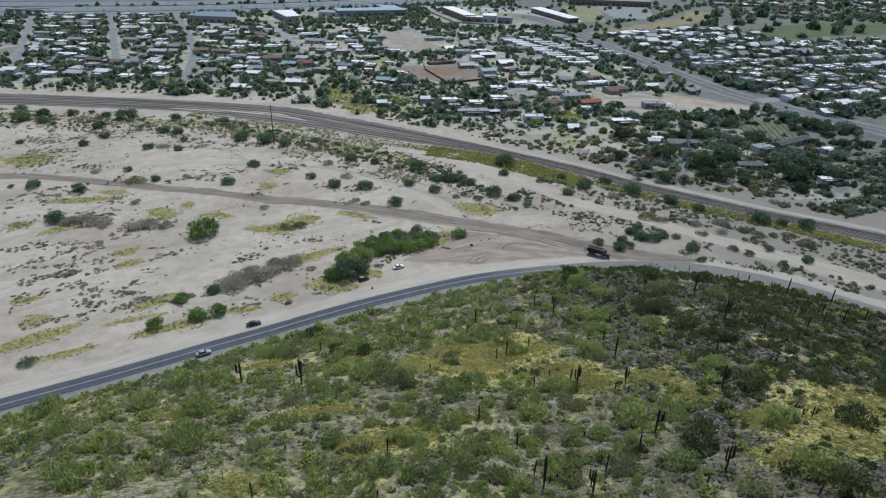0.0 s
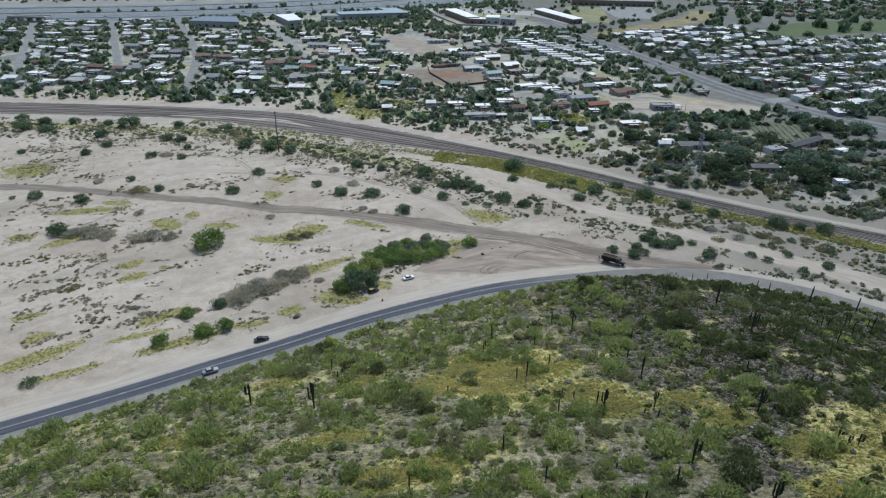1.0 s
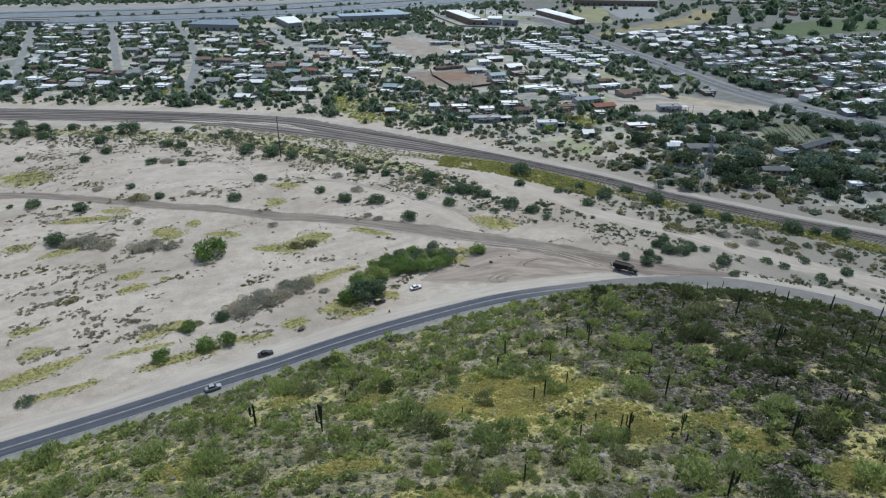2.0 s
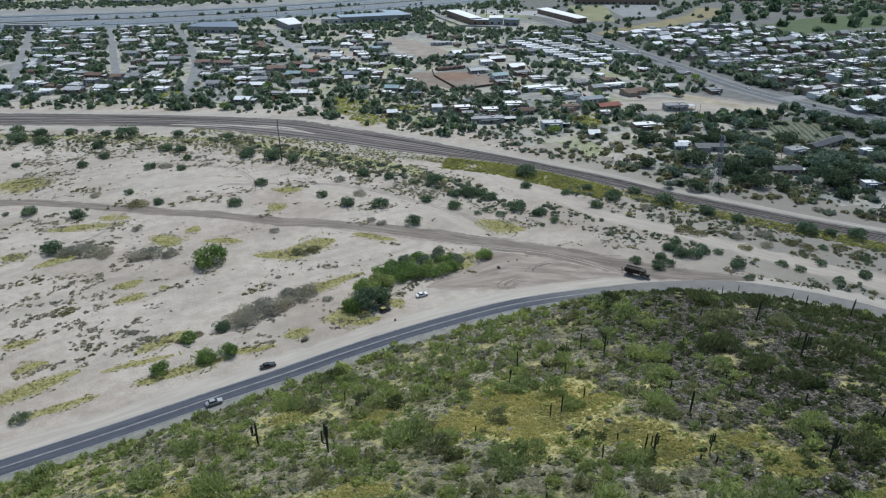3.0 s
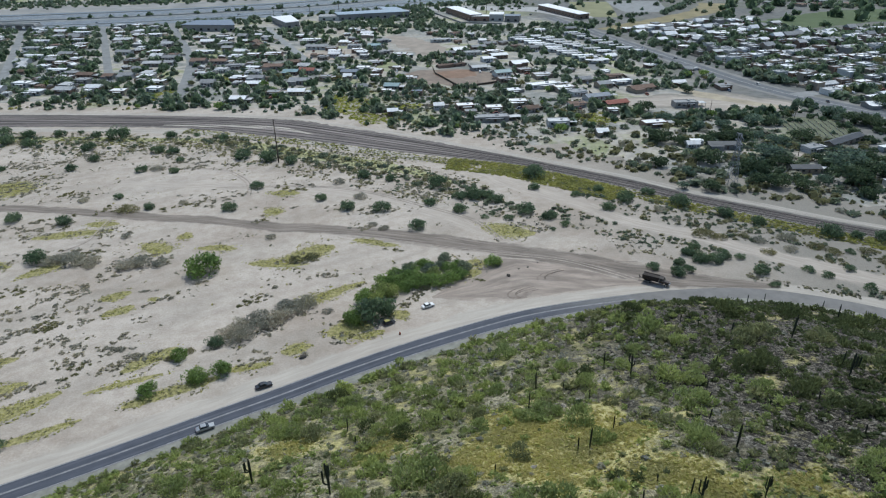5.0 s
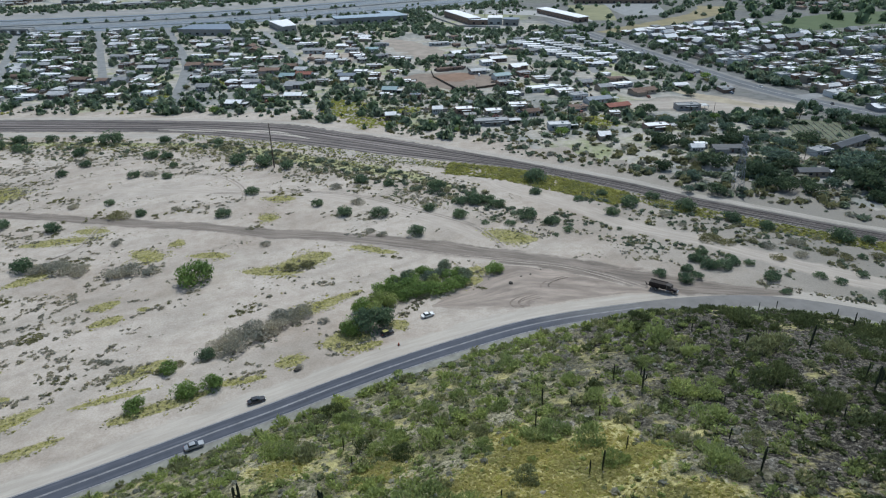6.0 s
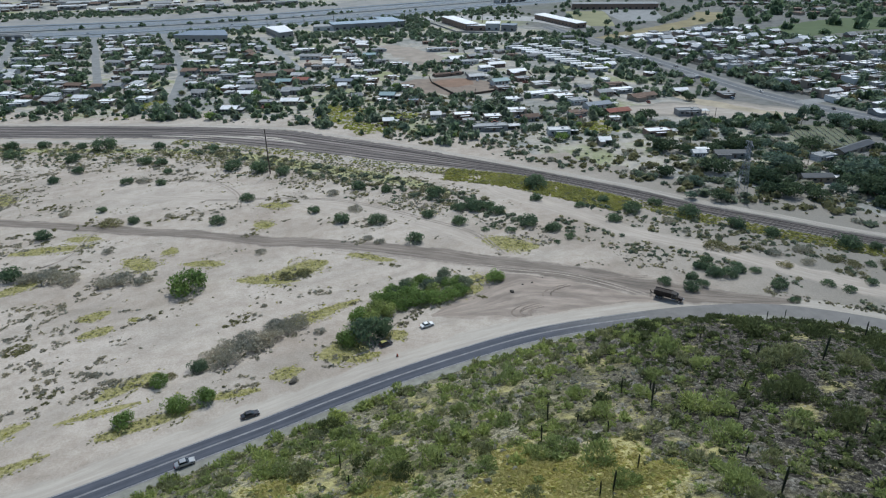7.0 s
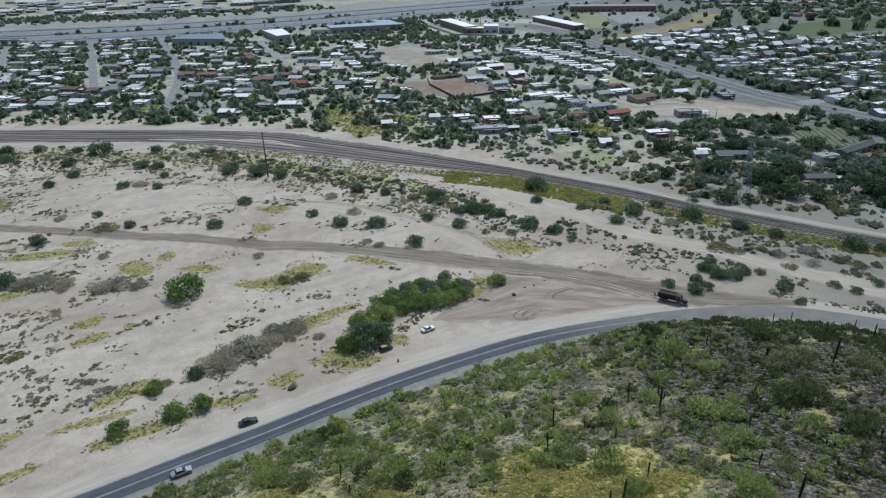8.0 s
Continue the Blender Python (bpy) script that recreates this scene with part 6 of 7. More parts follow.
LOT = plain("bare_tan_soil", (0.355, 0.305, 0.255), 0.95, 0, 0.3, 0.08)
ribbon("dry_wash", beside(FREEWAY_LINE, 132), 38, 0.05, plain("dry_wash_gravel", (0.30, 0.295, 0.28), 0.95, 0, 0.3, 0.03), "pale dry wash beyond the freeway", "wash", ragged=0.15)
ribbon("freeway_verge", FREEWAY_LINE, 92, 0.03, plain("gravel_verge", (0.25, 0.265, 0.265), 0.95, 0, 0.3, 0.05), "pale gravel verge beside the freeway", "verge")
for _o, _w, _n in ((-74, 8, "frontage_road"), (-34, 19, "freeway"), (44, 19, "freeway"), (80, 7, "frontage_road")):
    ribbon(_n, beside(FREEWAY_LINE, _o), _w, 0.12, FREEWAY, "blue-grey multi-lane freeway carriageway" if _n == "freeway" else "blue-grey frontage road beside the freeway", "road")
for _o in (-51, -42, -33, -24, -17, 27, 36, 45, 54, 61):
    ribbon("lane_line", beside(FREEWAY_LINE, _o), 0.6, 0.2, CONCRETE, "pale lane line on the freeway", "road marking", 0, 2)
ribbon("street", [(-395, 1030), (-365.9, 935.6), (-277, 651.5), (-262, 600)], 3.8, 0.07, STREET, "grey town street between low houses", "street")
ribbon("street", [(-284, 978), (-280.2, 962.9), (-192.8, 656.9), (-176, 600)], 3.6, 0.07, STREET, "grey town street between low houses", "street")
ribbon("street", [(-203, 985), (-198, 968.4), (-135.8, 727.9), (-122, 650), (-115.3, 553.2), (-121, 520)], [4.2, 4.2, 4.6, 5.4, 4, 3], 0.07, STREET, "grey town street between low houses", "street")
ribbon("street", [(-130, 685), (-98, 674), (-30, 655), (30, 640)], 4.0, 0.075, STREET, "narrow grey town street", "street")
ribbon("street", [(-75, 905), (-69.2, 885.8), (-27.6, 702.8), (-20, 660)], 4.0, 0.078, STREET, "grey town street between low houses", "street")
ribbon("lane", [(-110, 566), (-40, 545), (20, 540), (60, 560)], 3.0, 0.07, TOWN, "dusty unpaved lane behind the houses", "street")
ribbon("avenue_verge", AVENUE, 12, 0.06, plain("oiled_gravel", (0.23, 0.225, 0.215), 0.95, 0, 0.3, 0.1), "pale gravel verge beside the avenue", "verge", ragged=0.1)
ribbon("avenue", AVENUE, 7.5, 0.10, plain("avenue_asphalt", (0.14, 0.148, 0.158), 0.9, 0, 0.25, 0.1), "wide grey avenue through the town", "road")
ribbon("lane_line", AVENUE, 0.4, 0.16, CONCRETE, "pale centre line on the avenue", "road marking", 0, 2)
ribbon("street", [(331, 452), (362.6, 458.7), (431.5, 472.8), (560, 500), (700, 530)], 6, 0.13, STREET, "grey street crossing the estate", "street")
ribbon("street", [(306, 612), (270, 606), (247, 610), (232, 596), (226, 570)], 4, 0.10, STREET, "grey street curving past the mobile homes", "street")
ribbon("car_park", [(40, 1020), (150, 1040), (300, 985), (330, 880)], [14, 22, 26, 18], 0.06, CONCRETE, "grey car park beside the stores", "car park")
ribbon("dusty_lot", [(72, 800), (92, 745), (100, 680), (98, 625)], [9, 19, 17, 6], 0.045, LOT, "bare tan lot between the houses", "lot", ragged=0.3, seed=31)
ribbon("dusty_lot", [(62, 556), (80, 568), (105, 570), (140, 548)], [10, 30, 40, 14], 0.045, plain("brown_trodden_soil", (0.255, 0.205, 0.165), 0.95, 0, 0.35, 0.1), "bare brown lot round the pen", "lot", ragged=0.25, seed=32)
ribbon("dusty_lot", [(-22, 706), (8, 700), (36, 712)], [10, 30, 12], 0.045, LOT, "bare tan lot between the houses", "lot", ragged=0.3, seed=33)
ribbon("dusty_lot", [(5, 850), (40, 848), (90, 838)], [8, 20, 10], 0.045, LOT, "bare tan lot behind the warehouse", "lot", ragged=0.3, seed=34)
ribbon("dusty_lot", [(255, 500), (276, 455), (300, 425)], [4, 8, 4], 0.075, plain("golden_dry_soil", (0.33, 0.285, 0.21), 0.95, 0, 0.35, 0.08), "dry golden ground beside the avenue", "lot", ragged=0.35, seed=35)
ribbon("horse_pen", [(88, 579), (106, 582), (122, 581)], [9, 17, 9], 0.09, plain("red_brown_earth", (0.23, 0.15, 0.105), 0.95, 0, 0.3, 0.1), "bare red-brown earth pen", "pen", ragged=0.2)
ribbon("bare_lot", [(205, 462), (245, 452), (285, 438), (312, 420)], [10, 24, 26, 14], 0.05, PALE, "bare sandy lot beside the avenue", "lot", ragged=0.2)
ribbon("dry_field", [(318, 782), (372, 812), (437, 850), (522, 914), (575, 985)], [10, 15, 17, 19, 22], 0.05, plain("dry_golden_field", (0.25, 0.215, 0.12), 0.95, 0, 0.3, 0.05), "dry golden field", "field", ragged=0.15)
ribbon("sports_field", [(352, 885), (372, 950), (404, 1055)], [26, 28, 30], 0.05, plain("straw_lawn", (0.225, 0.222, 0.125), 0.95, 0, 0.2, 0.03), "faded sports field", "field")
ribbon("paved_lot", [(436, 915), (452, 980), (480, 1075)], [30, 36, 42], 0.055, STREET, "pale grey paved lot beyond the field", "lot")
ribbon("park_lawn", [(535, 765), (620, 795), (700, 812), (790, 815)], [34, 44, 52, 50], 0.05, plain("green_lawn", (0.09, 0.122, 0.055), 0.95, 0, 0.25, 0.05), "green park lawn with trees", "lawn", ragged=0.12)


def wall_along(name, pts, h, t, mat, label, category):
    bm = bmesh.new()
    rings = []
    for i, (x, y) in enumerate(pts):
        (ax, ay), (bx, by) = pts[max(i - 1, 0)], pts[min(i + 1, len(pts) - 1)]
        n = Vector((ay - by, bx - ax, 0)).normalized() * t / 2
        p = Vector((x, y, 0))
        rings.append([bm.verts.new(q) for q in (p - n, p + n, p + n + Vector((0, 0, h)), p - n + Vector((0, 0, h)))])
    for p, q in zip(rings[:-1], rings[1:]):
        for j in range(4):
            bm.faces.new((p[j], p[(j + 1) % 4], q[(j + 1) % 4], q[j]))
    bm.faces.new(rings[0][::-1])
    bm.faces.new(rings[-1])
    return tagged(new(name, done(name, bm, mat)), label, category)


wall_along("pen_fence", [(90, 612), (88, 585), (99, 531)], 1.6, 0.25, BARK, "dark wooden fence round the pen", "fence")
wall_along("pen_fence", [(99, 530), (144, 546)], 1.6, 0.25, BARK, "dark wooden fence round the pen", "fence")
wall_along("pen_fence", [(93, 613), (122, 618)], 2.0, 0.4, BARK, "dark wooden stable fence behind the pen", "fence")
wall_along("estate_wall", [(332, 680), (338, 590), (343, 505), (352, 470)], 1.9, 0.3, WALLS[0], "tan block wall along the avenue", "wall")
wall_along("freeway_barrier", beside(FREEWAY_LINE, 4), 1.1, 0.6, CONCRETE, "concrete median barrier on the freeway", "barrier")
for _o in (-57, 67):
    wall_along("guard_rail", beside(FREEWAY_LINE, _o), 0.9, 0.3, TRIM, "pale steel guard rail beside the freeway", "guard rail")
_cement = (plain("pale_worn_soil_cement", (0.165, 0.147, 0.136), 0.95, 0, 0.45, 0.15), plain("dark_soil_cement", (0.10, 0.088, 0.082), 0.95, 0, 0.45, 0.15))
for _i, _f in enumerate((0.13, 0.24, 0.41, 0.55, 0.72, 0.88)):
    _line = [(a + (c - a) * _f, b + (d - b) * _f) for (a, b), (c, d) in zip(CHANNEL_FAR, CHANNEL_NEAR)]
    wall_along("channel_step", [tuple(p) for p in curve_points(_line, 14.0)], (0.16, 0.24, 0.2)[_i % 3], (0.5, 0.9, 0.35)[_i % 3], _cement[_i % 2], "low step in the soil-cement lining of the channel", "kerb")
ribbon("channel_ramp", [(-110, 470), (-96.3, 465.7), (-63.1, 457.2), (-33.9, 446.2), (-14, 428)], [0.8, 2, 2.6, 2.2, 1], 0.075, BANK, "pale ramp of silt across the channel", "ramp", ragged=0.3, seed=71)
for _line in (CHANNEL_FAR, CHANNEL_NEAR):
    wall_along("channel_lip", [tuple(p) for p in curve_points(_line, 12.0)], 0.22, 0.7, plain("pale_soil_cement", (0.27, 0.25, 0.225), 0.95, 0, 0.35, 0.2), "low pale soil-cement lip along the channel", "kerb")
wall_along("lot_fence", [(150, 985), (168, 880), (215, 855)], 1.8, 0.25, WALLS[1], "grey fence behind the motel", "fence")


def overpass(x, y, turn, L, W):
    e = new("overpass")
    e.matrix_basis = pose(x, y, 0, 0, 0, turn)
    part("deck", done("deck", boxes((-L / 2, -W / 2, 5.2, L / 2, W / 2, 6.4)), CONCRETE, 0.05), e)
    for s in (-1, 1):
        part("parapet", done("parapet", boxes((-L / 2, s * W / 2 - 0.2, 6.4, L / 2, s * W / 2 + 0.2, 7.4)), CONCRETE), e)
        part("abutment", done("abutment", boxes((s * L / 2 - 1.5, -W / 2, 0, s * L / 2 + 1.5, W / 2, 5.2)), CONCRETE), e)
    for i in (-0.25, 0, 0.25):
        part("pier", done("pier", boxes((i * L - 0.6, -W / 2 + 1, 0, i * L + 0.6, W / 2 - 1, 5.2)), CONCRETE), e)
    return tagged(e, "concrete freeway overpass with shaded openings", "bridge")


overpass(-382, 972, -12, 50, 14)
overpass(335, 1235, 25, 60, 14)

# ---- town trees ----


def plant_town():
    r = random.Random(61)
    near, far = [], []
    tries = 0
    bigs = [b for b in BUILT if b[2] > 15]
    lookup = {}
    for a, b, c in BUILT:
        for i in (-1, 0, 1):
            for j in (-1, 0, 1):
                lookup.setdefault((int(a // 20) + i, int(b // 20) + j), []).append((a, b, c))
    streets = STREETS
    while len(near) + len(far) < 6200 and tries < 60000:
        tries += 1
        x, y = r.uniform(-700, 1000), r.uniform(400, 1320)
        if x < -60 - y * 0.52 or x > y * 0.98 + 30:
            continue
        bank = float(side_of(x, y, CHANNEL_FAR))
        if bank > -14:
            continue
        if -175 < float(side_of(x, y, FREEWAY_LINE)) < 94:
            continue
        if 200 < x < 318 and 418 < y < 488:
            continue
        if 288 < x < 352 and 338 < y < 402 and x < 352 - (402 - y) * 0.2:
            continue
        if 150 < x < 330 and 840 < y < 1060 and r.random() < 0.8:
            continue
        dens = 0.82 + 0.5 * float(lattice(x / 60, y / 60, 62)) 
        if -30 < x < 240 and 480 < y < 900:
            dens *= 0.55
        if x > 312 and y > 765 + (x - 330) * 0.4:
            dens *= 0.04 if x < 620 else 0.3
        elif x > 335:
            dens *= 0.75
        if 530 < x < 770 and 712 < y < 880:
            continue
        if r.random() > dens:
            continue
        if any(abs(float(side_of(x, y, s))) < (13 if s is AVENUE else 5.0) for s in streets):
            continue
        size = 1.5 + 3.1 * r.random() ** 1.3 + (1.1 if x > 335 else 0)
        if any(((x - a) ** 2 + (y - b) ** 2) < (c * 0.9) ** 2 for a, b, c, *_ in TOWN_WEEDS):
            continue
        if (60 < x < 118 and 670 < y < 800) or (-20 < x < 38 and 655 < y < 745) or (75 < x < 140 and 535 < y < 612):
            continue
        if not clear_of(x, y, -0.5 if x > 330 else size * 0.02, lookup.get((int(x // 20), int(y // 20)), ())) or not clear_of(x, y, 0, bigs):
            continue
        (near if len(near) < 130 and y < 620 else far).append((x, y, size, r.choice((0, 0, 0, 1, 1, 2))))
    for x, y, s, k in near:
        kind = ("mesquite", "green", "olive")[k]
        tree(x, y, s, s * 1.3, kind, {"mesquite": "dark green mesquite tree with a hazy blue tint between the houses", "green": "leafy green yard tree between the houses", "olive": "olive-grey desert tree between the houses"}[kind], leaves=240, group="town trees", lift=0.05)
    for line, wide, n in (([(-30, 912), (42, 884), (125, 862), (187, 820), (250, 795), (312, 806)], 11, 170), ([(312, 822), (396, 880), (454, 903), (530, 985), (614, 1069)], 8, 80), ([(-350, 1058), (-200, 1072), (-60, 1106), (60, 1156)], 4, 34), ([(-620, 1220), (-400, 1230), (-150, 1260), (30, 1310)], 40, 160), ([(-20, 640), (60, 655), (130, 660)], 16, 40), ([(-10, 520), (60, 508), (120, 480), (200, 440)], 14, 22)):
        q = along(line, n, (-wide, wide), 63, 2.2, 5.0, 0.4)
        far += [tuple(v) for v in q]
    far += [(x, y, s_, 1) for x, y, s_ in ((640, 810, 9), (646, 770, 10), (684, 779, 9), (587, 867, 8), (561, 793, 7), (653, 870, 8), (558, 853, 9), (575, 742, 7), (720, 850, 8), (700, 905, 9), (770, 920, 10), (840, 930, 9), (640, 930, 10), (590, 915, 8), (620, 960, 10), (680, 980, 11), (760, 1000, 11), (830, 1010, 10), (530, 870, 7), (512, 852, 6), (606, 842, 6), (735, 880, 9), (800, 870, 9), (815, 800, 9), (760, 770, 8), (545, 905, 7), (570, 940, 8), (905, 1010, 11), (880, 1060, 11))]
    drift("town_trees", (TOWNLEAF, DARKGREEN, SAGE), np.array(far), "dark and olive trees among the houses and streets", "trees", 24, 0.52, 14, 0.8)


plant_town()


def joined_boxes(name, rows, mats, label, category):
    """Many small boxes in one mesh. rows: x, y, z, length, width, height, turn, taper of the top, material."""
    cube = np.array([(x, y, z) for z in (0, 1) for y in (-0.5, 0.5) for x in (-0.5, 0.5)], float)
    quads = np.array([(0, 2, 3, 1), (4, 5, 7, 6), (0, 1, 5, 4), (2, 6, 7, 3), (0, 4, 6, 2), (1, 3, 7, 5)])
    VV, FF, II = [], [], []
    for i, (x, y, z, a, b, h, turn, taper, m) in enumerate(rows):
        p = cube * (a, b, h)
        p[4:, :2] *= taper
        c, s = math.cos(radians(turn)), math.sin(radians(turn))
        VV.append(np.column_stack([x + p[:, 0] * c - p[:, 1] * s, y + p[:, 0] * s + p[:, 1] * c, z + p[:, 2]]))
        FF.append(quads + 8 * i)
        II.append(np.full(6, m))
    return tagged(new(name, mesh_of(name, np.concatenate(VV), np.concatenate(FF), mats, np.concatenate(II))), label, category, kind="stuff")


def yards():
    """Block walls, wooden fences, sheds and parked cars round the town's houses."""
    k = random.Random(91)
    fences, cars = [], []
    for x, y, r in BUILT:
        if r > 15 or y < 420:
            continue
        turn = 9 if x > 330 else -15 if x < 0 else -5
        c, s = math.cos(radians(turn)), math.sin(radians(turn))
        for u, v, side in ((0, r + 4, 0), (r + 4, 0, 90)):
            if k.random() < 0.45:
                fences.append((x + u * c - v * s, y + u * s + v * c, 0, k.uniform(10, 19), 0.25, k.uniform(1.3, 1.9), turn + side, 1.0, k.choice((0, 1, 2))))
        if k.random() < 0.3:
            fences.append((x + (r + 2) * c, y + (r + 2) * s + 3, 0, k.uniform(2.5, 4), k.uniform(2, 3), 2.3, turn, 0.97, k.choice((0, 1, 2, 3))))
        if k.random() < 0.5:
            a, px_, py_ = turn + k.choice((0, 90)), x - (r + 3) * s * -1, y - (r + 3.5) * c
            m = k.choice((0, 1, 2, 2, 3))
            cars.append((px_, py_, 0.3, 4.5, 1.8, 0.7, a, 0.96, m))
            cars.append((px_, py_, 1.0, 2.7, 1.65, 0.55, a, 0.8, 4))
            cars.append((px_, py_, 1.55, 2.1, 1.3, 0.06, a, 0.95, m))
            cars.append((px_, py_, 0.0, 3.4, 1.7, 0.3, a, 1.0, 4))
    joined_boxes("yard_fences", fences, (WALLS[0], WALLS[1], BARK, ROOFS["pale"]), "block walls, wooden fences and sheds between the yards", "fences")
    joined_boxes("parked_cars", cars, (ROOFS["white"], WALLS[1], ROOFS["navy"], ROOFS["red"], PANE), "parked cars in the yards of the town", "cars")


yards()


GROVE_TREES_A = [(193.1, 330.4, 10.1), (207.9, 314.0, 9.6), (229.9, 332.5, 9.6), (209.1, 292.3, 8.0), (219.0, 285.8, 6.4), (255.9, 307.4, 13.5), (244.3, 287.3, 12.8), (270.4, 313.0, 9.8), (270.3, 293.1, 8.8), (269.5, 284.8, 8.0), (266.2, 356.5, 8.9), (258.7, 392.7, 8.6), (267.5, 387.7, 7.2), (287.9, 403.3, 4.3), (317.5, 396.3, 9.3), (320.8, 379.3, 9.9), (326.3, 368.9, 9.0), (220.0, 388.8, 5.3), (186.2, 370.0, 9.8), (206.0, 436.1, 8.8), (207.3, 408.0, 7.6), (225.4, 364.4, 8.6)]
GROVE_TREES_B = [(245.8, 405.0, 4.7), (267.8, 426.5, 3.5), (259.9, 477.5, 5.6), (235.5, 364.5, 7.2), (247.9, 352.4, 7.5), (365.8, 409.1, 10.9), (315.3, 337.4, 6.0), (162.2, 299.1, 3.8), (174.8, 294.1, 6.1), (166.9, 331.9, 6.6), (173.7, 315.3, 4.8), (211.2, 308.6, 7.6), (261.4, 296.4, 10.4), (230.9, 290.2, 5.6), (228.0, 319.4, 7.6), (217.4, 366.6, 5.6), (295.9, 317.8, 6.8), (194.3, 364.3, 6.1), (302.0, 357.6, 4.9), (341.9, 370.3, 8.8), (201.8, 298.7, 6.4)]


def plant_grove():
    """The dark mesquite grove and the scattered brush between the channel and the avenue."""
    r = random.Random(71)
    n, far = 0, []
    for i, (x, y, s) in enumerate(GROVE_TREES_A + GROVE_TREES_B):
        tree(x, y, s * 0.95, s * (0.8 if s > 6 else 1.0), ("deep", "deep", "mesquite")[i % 3], "broad dark green mesquite in the dense grove", leaves=900, group="trees of the grove", lift=0.05)
    while n < 480:
        x, y = r.uniform(195, 430), r.uniform(245, 425)
        if float(side_of(x, y, AVENUE)) < 12 or float(side_of(x, y, CHANNEL_FAR)) > -34 or x < 195 + (y - 300) * 0.15:
            continue
        if np.hypot((x - 247) / 13, (y - 329) / 8) < 1 or lattice(x / 22, y / 22, 72) < -0.5 or not clear_of(x, y, -1.5, [b for b in BUILT if 180 < b[0] < 440 and b[1] < 440]):
            continue
        if 275 < x < 307 and 358 < y < 390 and r.random() < 0.85:
            continue
        n += 1
        s = r.uniform(2.8, 5.2) if n <= 70 else r.uniform(1.6, 4.2)
        if n <= 70:
            tree(x, y, s, s * r.uniform(0.9, 1.15), "mesquite" if r.random() < 0.4 else "deep", "dark green mesquite in the dense grove", leaves=520, group="trees of the grove", lift=0.05)
        else:
            far.append((x, y, s * 0.85, r.choice((0, 0, 1, 2))))
    drift("grove_undergrowth", (MESQUITE, DEEP, DARKGREEN), np.array(far), "dense dark mesquite undergrowth of the grove", "brush", 80, 0.3, 17, 0.7)
    k = np.random.RandomState(73)
    x, y = k.uniform(20, 360, 7600), k.uniform(190, 560, 7600)
    d = side_of(x, y, CHANNEL_FAR)
    ok = (d < -11) & (d > -130) & (lattice(x / 13, y / 13, 74) > -0.5)
    x, y = x[ok], y[ok]
    drift("far_bank_brush", (SAGE, OLIVE, GREY), np.column_stack([x, y, 0.8 + (1.6 + 1.4 * (x > 150)) * k.random_sample(len(x)) ** 1.8, k.choice(3, len(x), p=(0.40, 0.42, 0.18))]), "scattered mesquite and creosote on the far bank", "brush", 24, 0.45, 15, 0.55)
    x, y = k.uniform(-420, 60, 2600), k.uniform(400, 640, 2600)
    d = side_of(x, y, CHANNEL_FAR)
    ok = (d < -14) & (d > -62) & ((x < -12) | (k.random_sample(len(x)) < 0.3)) & (lattice(x / 16, y / 16, 75) > -0.25)
    x, y = x[ok], y[ok]
    drift("far_bank_brush", (MESQUITE, OLIVE, GREY, YELLOW), np.column_stack([x, y, 0.7 + 1.6 * k.random_sample(len(x)) ** 1.6, k.choice(4, len(x), p=(0.42, 0.36, 0.14, 0.08))]), "scattered mesquite and creosote behind the channel", "brush", 24, 0.45, 16, 0.55)


plant_grove()


def marked_field():
    """Rows of small pale markers, their kind not known, in the field behind the grove, with a gravel yard and a tall
    tree.
    """
    k = random.Random(95)
    rows = []
    for i in range(11):
        for j in range(20):
            u, v = i / 10 - 0.5, j / 19 - 0.5
            rows.append((291 + 34 * u + 12 * v + k.uniform(-0.4, 0.4), 374 - 14 * u + 34 * v, 0, 0.6, 0.6, k.uniform(0.4, 0.8), k.uniform(0, 90), 0.6, k.choice((0, 1, 1))))
    ribbon("nursery_field", [(276, 352), (291, 374), (304, 396)], [15, 21, 15], 0.05, plain("weedy_field_soil", (0.115, 0.125, 0.08), 0.95, 0, 0.4, 0.2), "dark weedy field with rows of markers", "field", ragged=0.2, seed=43)
    joined_boxes("nursery_rows", rows, (WALLS[1], WALLS[0]), "rows of small pale markers in a field", "plant rows")
    ribbon("gravel_yard", [(236, 333), (247, 330), (257, 322)], [3, 8, 4], 0.06, PALE, "pale gravel yard inside the grove", "yard", ragged=0.3, seed=41)
    tree(292, 398, 4.2, 14, "mesquite", "tall dark tree with a narrow crown beside the avenue", leaves=700, lift=0.25)


marked_field()


def palm(x, y, h):
    e = new("palm_tree")
    e.location = (x, y, 0)
    V, F = [], []
    tube(V, F, [(0, 0, 0), (0.1, 0, h * 0.5), (0, 0, h)], [0.4, 0.3, 0.25])
    me = bpy.data.meshes.new("trunk")
    me.from_pydata(V, [], [tuple(dict.fromkeys(f)) for f in F])
    me.materials.append(BARK)
    part("trunk", me, e)
    V, F = leaf_cloud(int(h * 10), [(0, 0, h, 1.9, 0.8), (0, 0, h - 1, 1.2, 1.2)], 130, 0.55, 0.4)
    part("crown", mesh_of("crown", V, F, (DARKGREEN,)), e)
    return tagged(e, "tall slender palm tree beside the freeway", "palm tree", "palms by the freeway")


for _x, _y, _h in ((-68, 985, 14), (-20, 1000, 13), (20, 1005, 17), (118, 1000, 15), (135, 1008, 16), (128, 1015, 14), (205, 960, 15), (222, 968, 17), (236, 958, 15), (248, 972, 16), (272, 985, 15), (160, 1000, 13)):
    palm(_x, _y, _h)

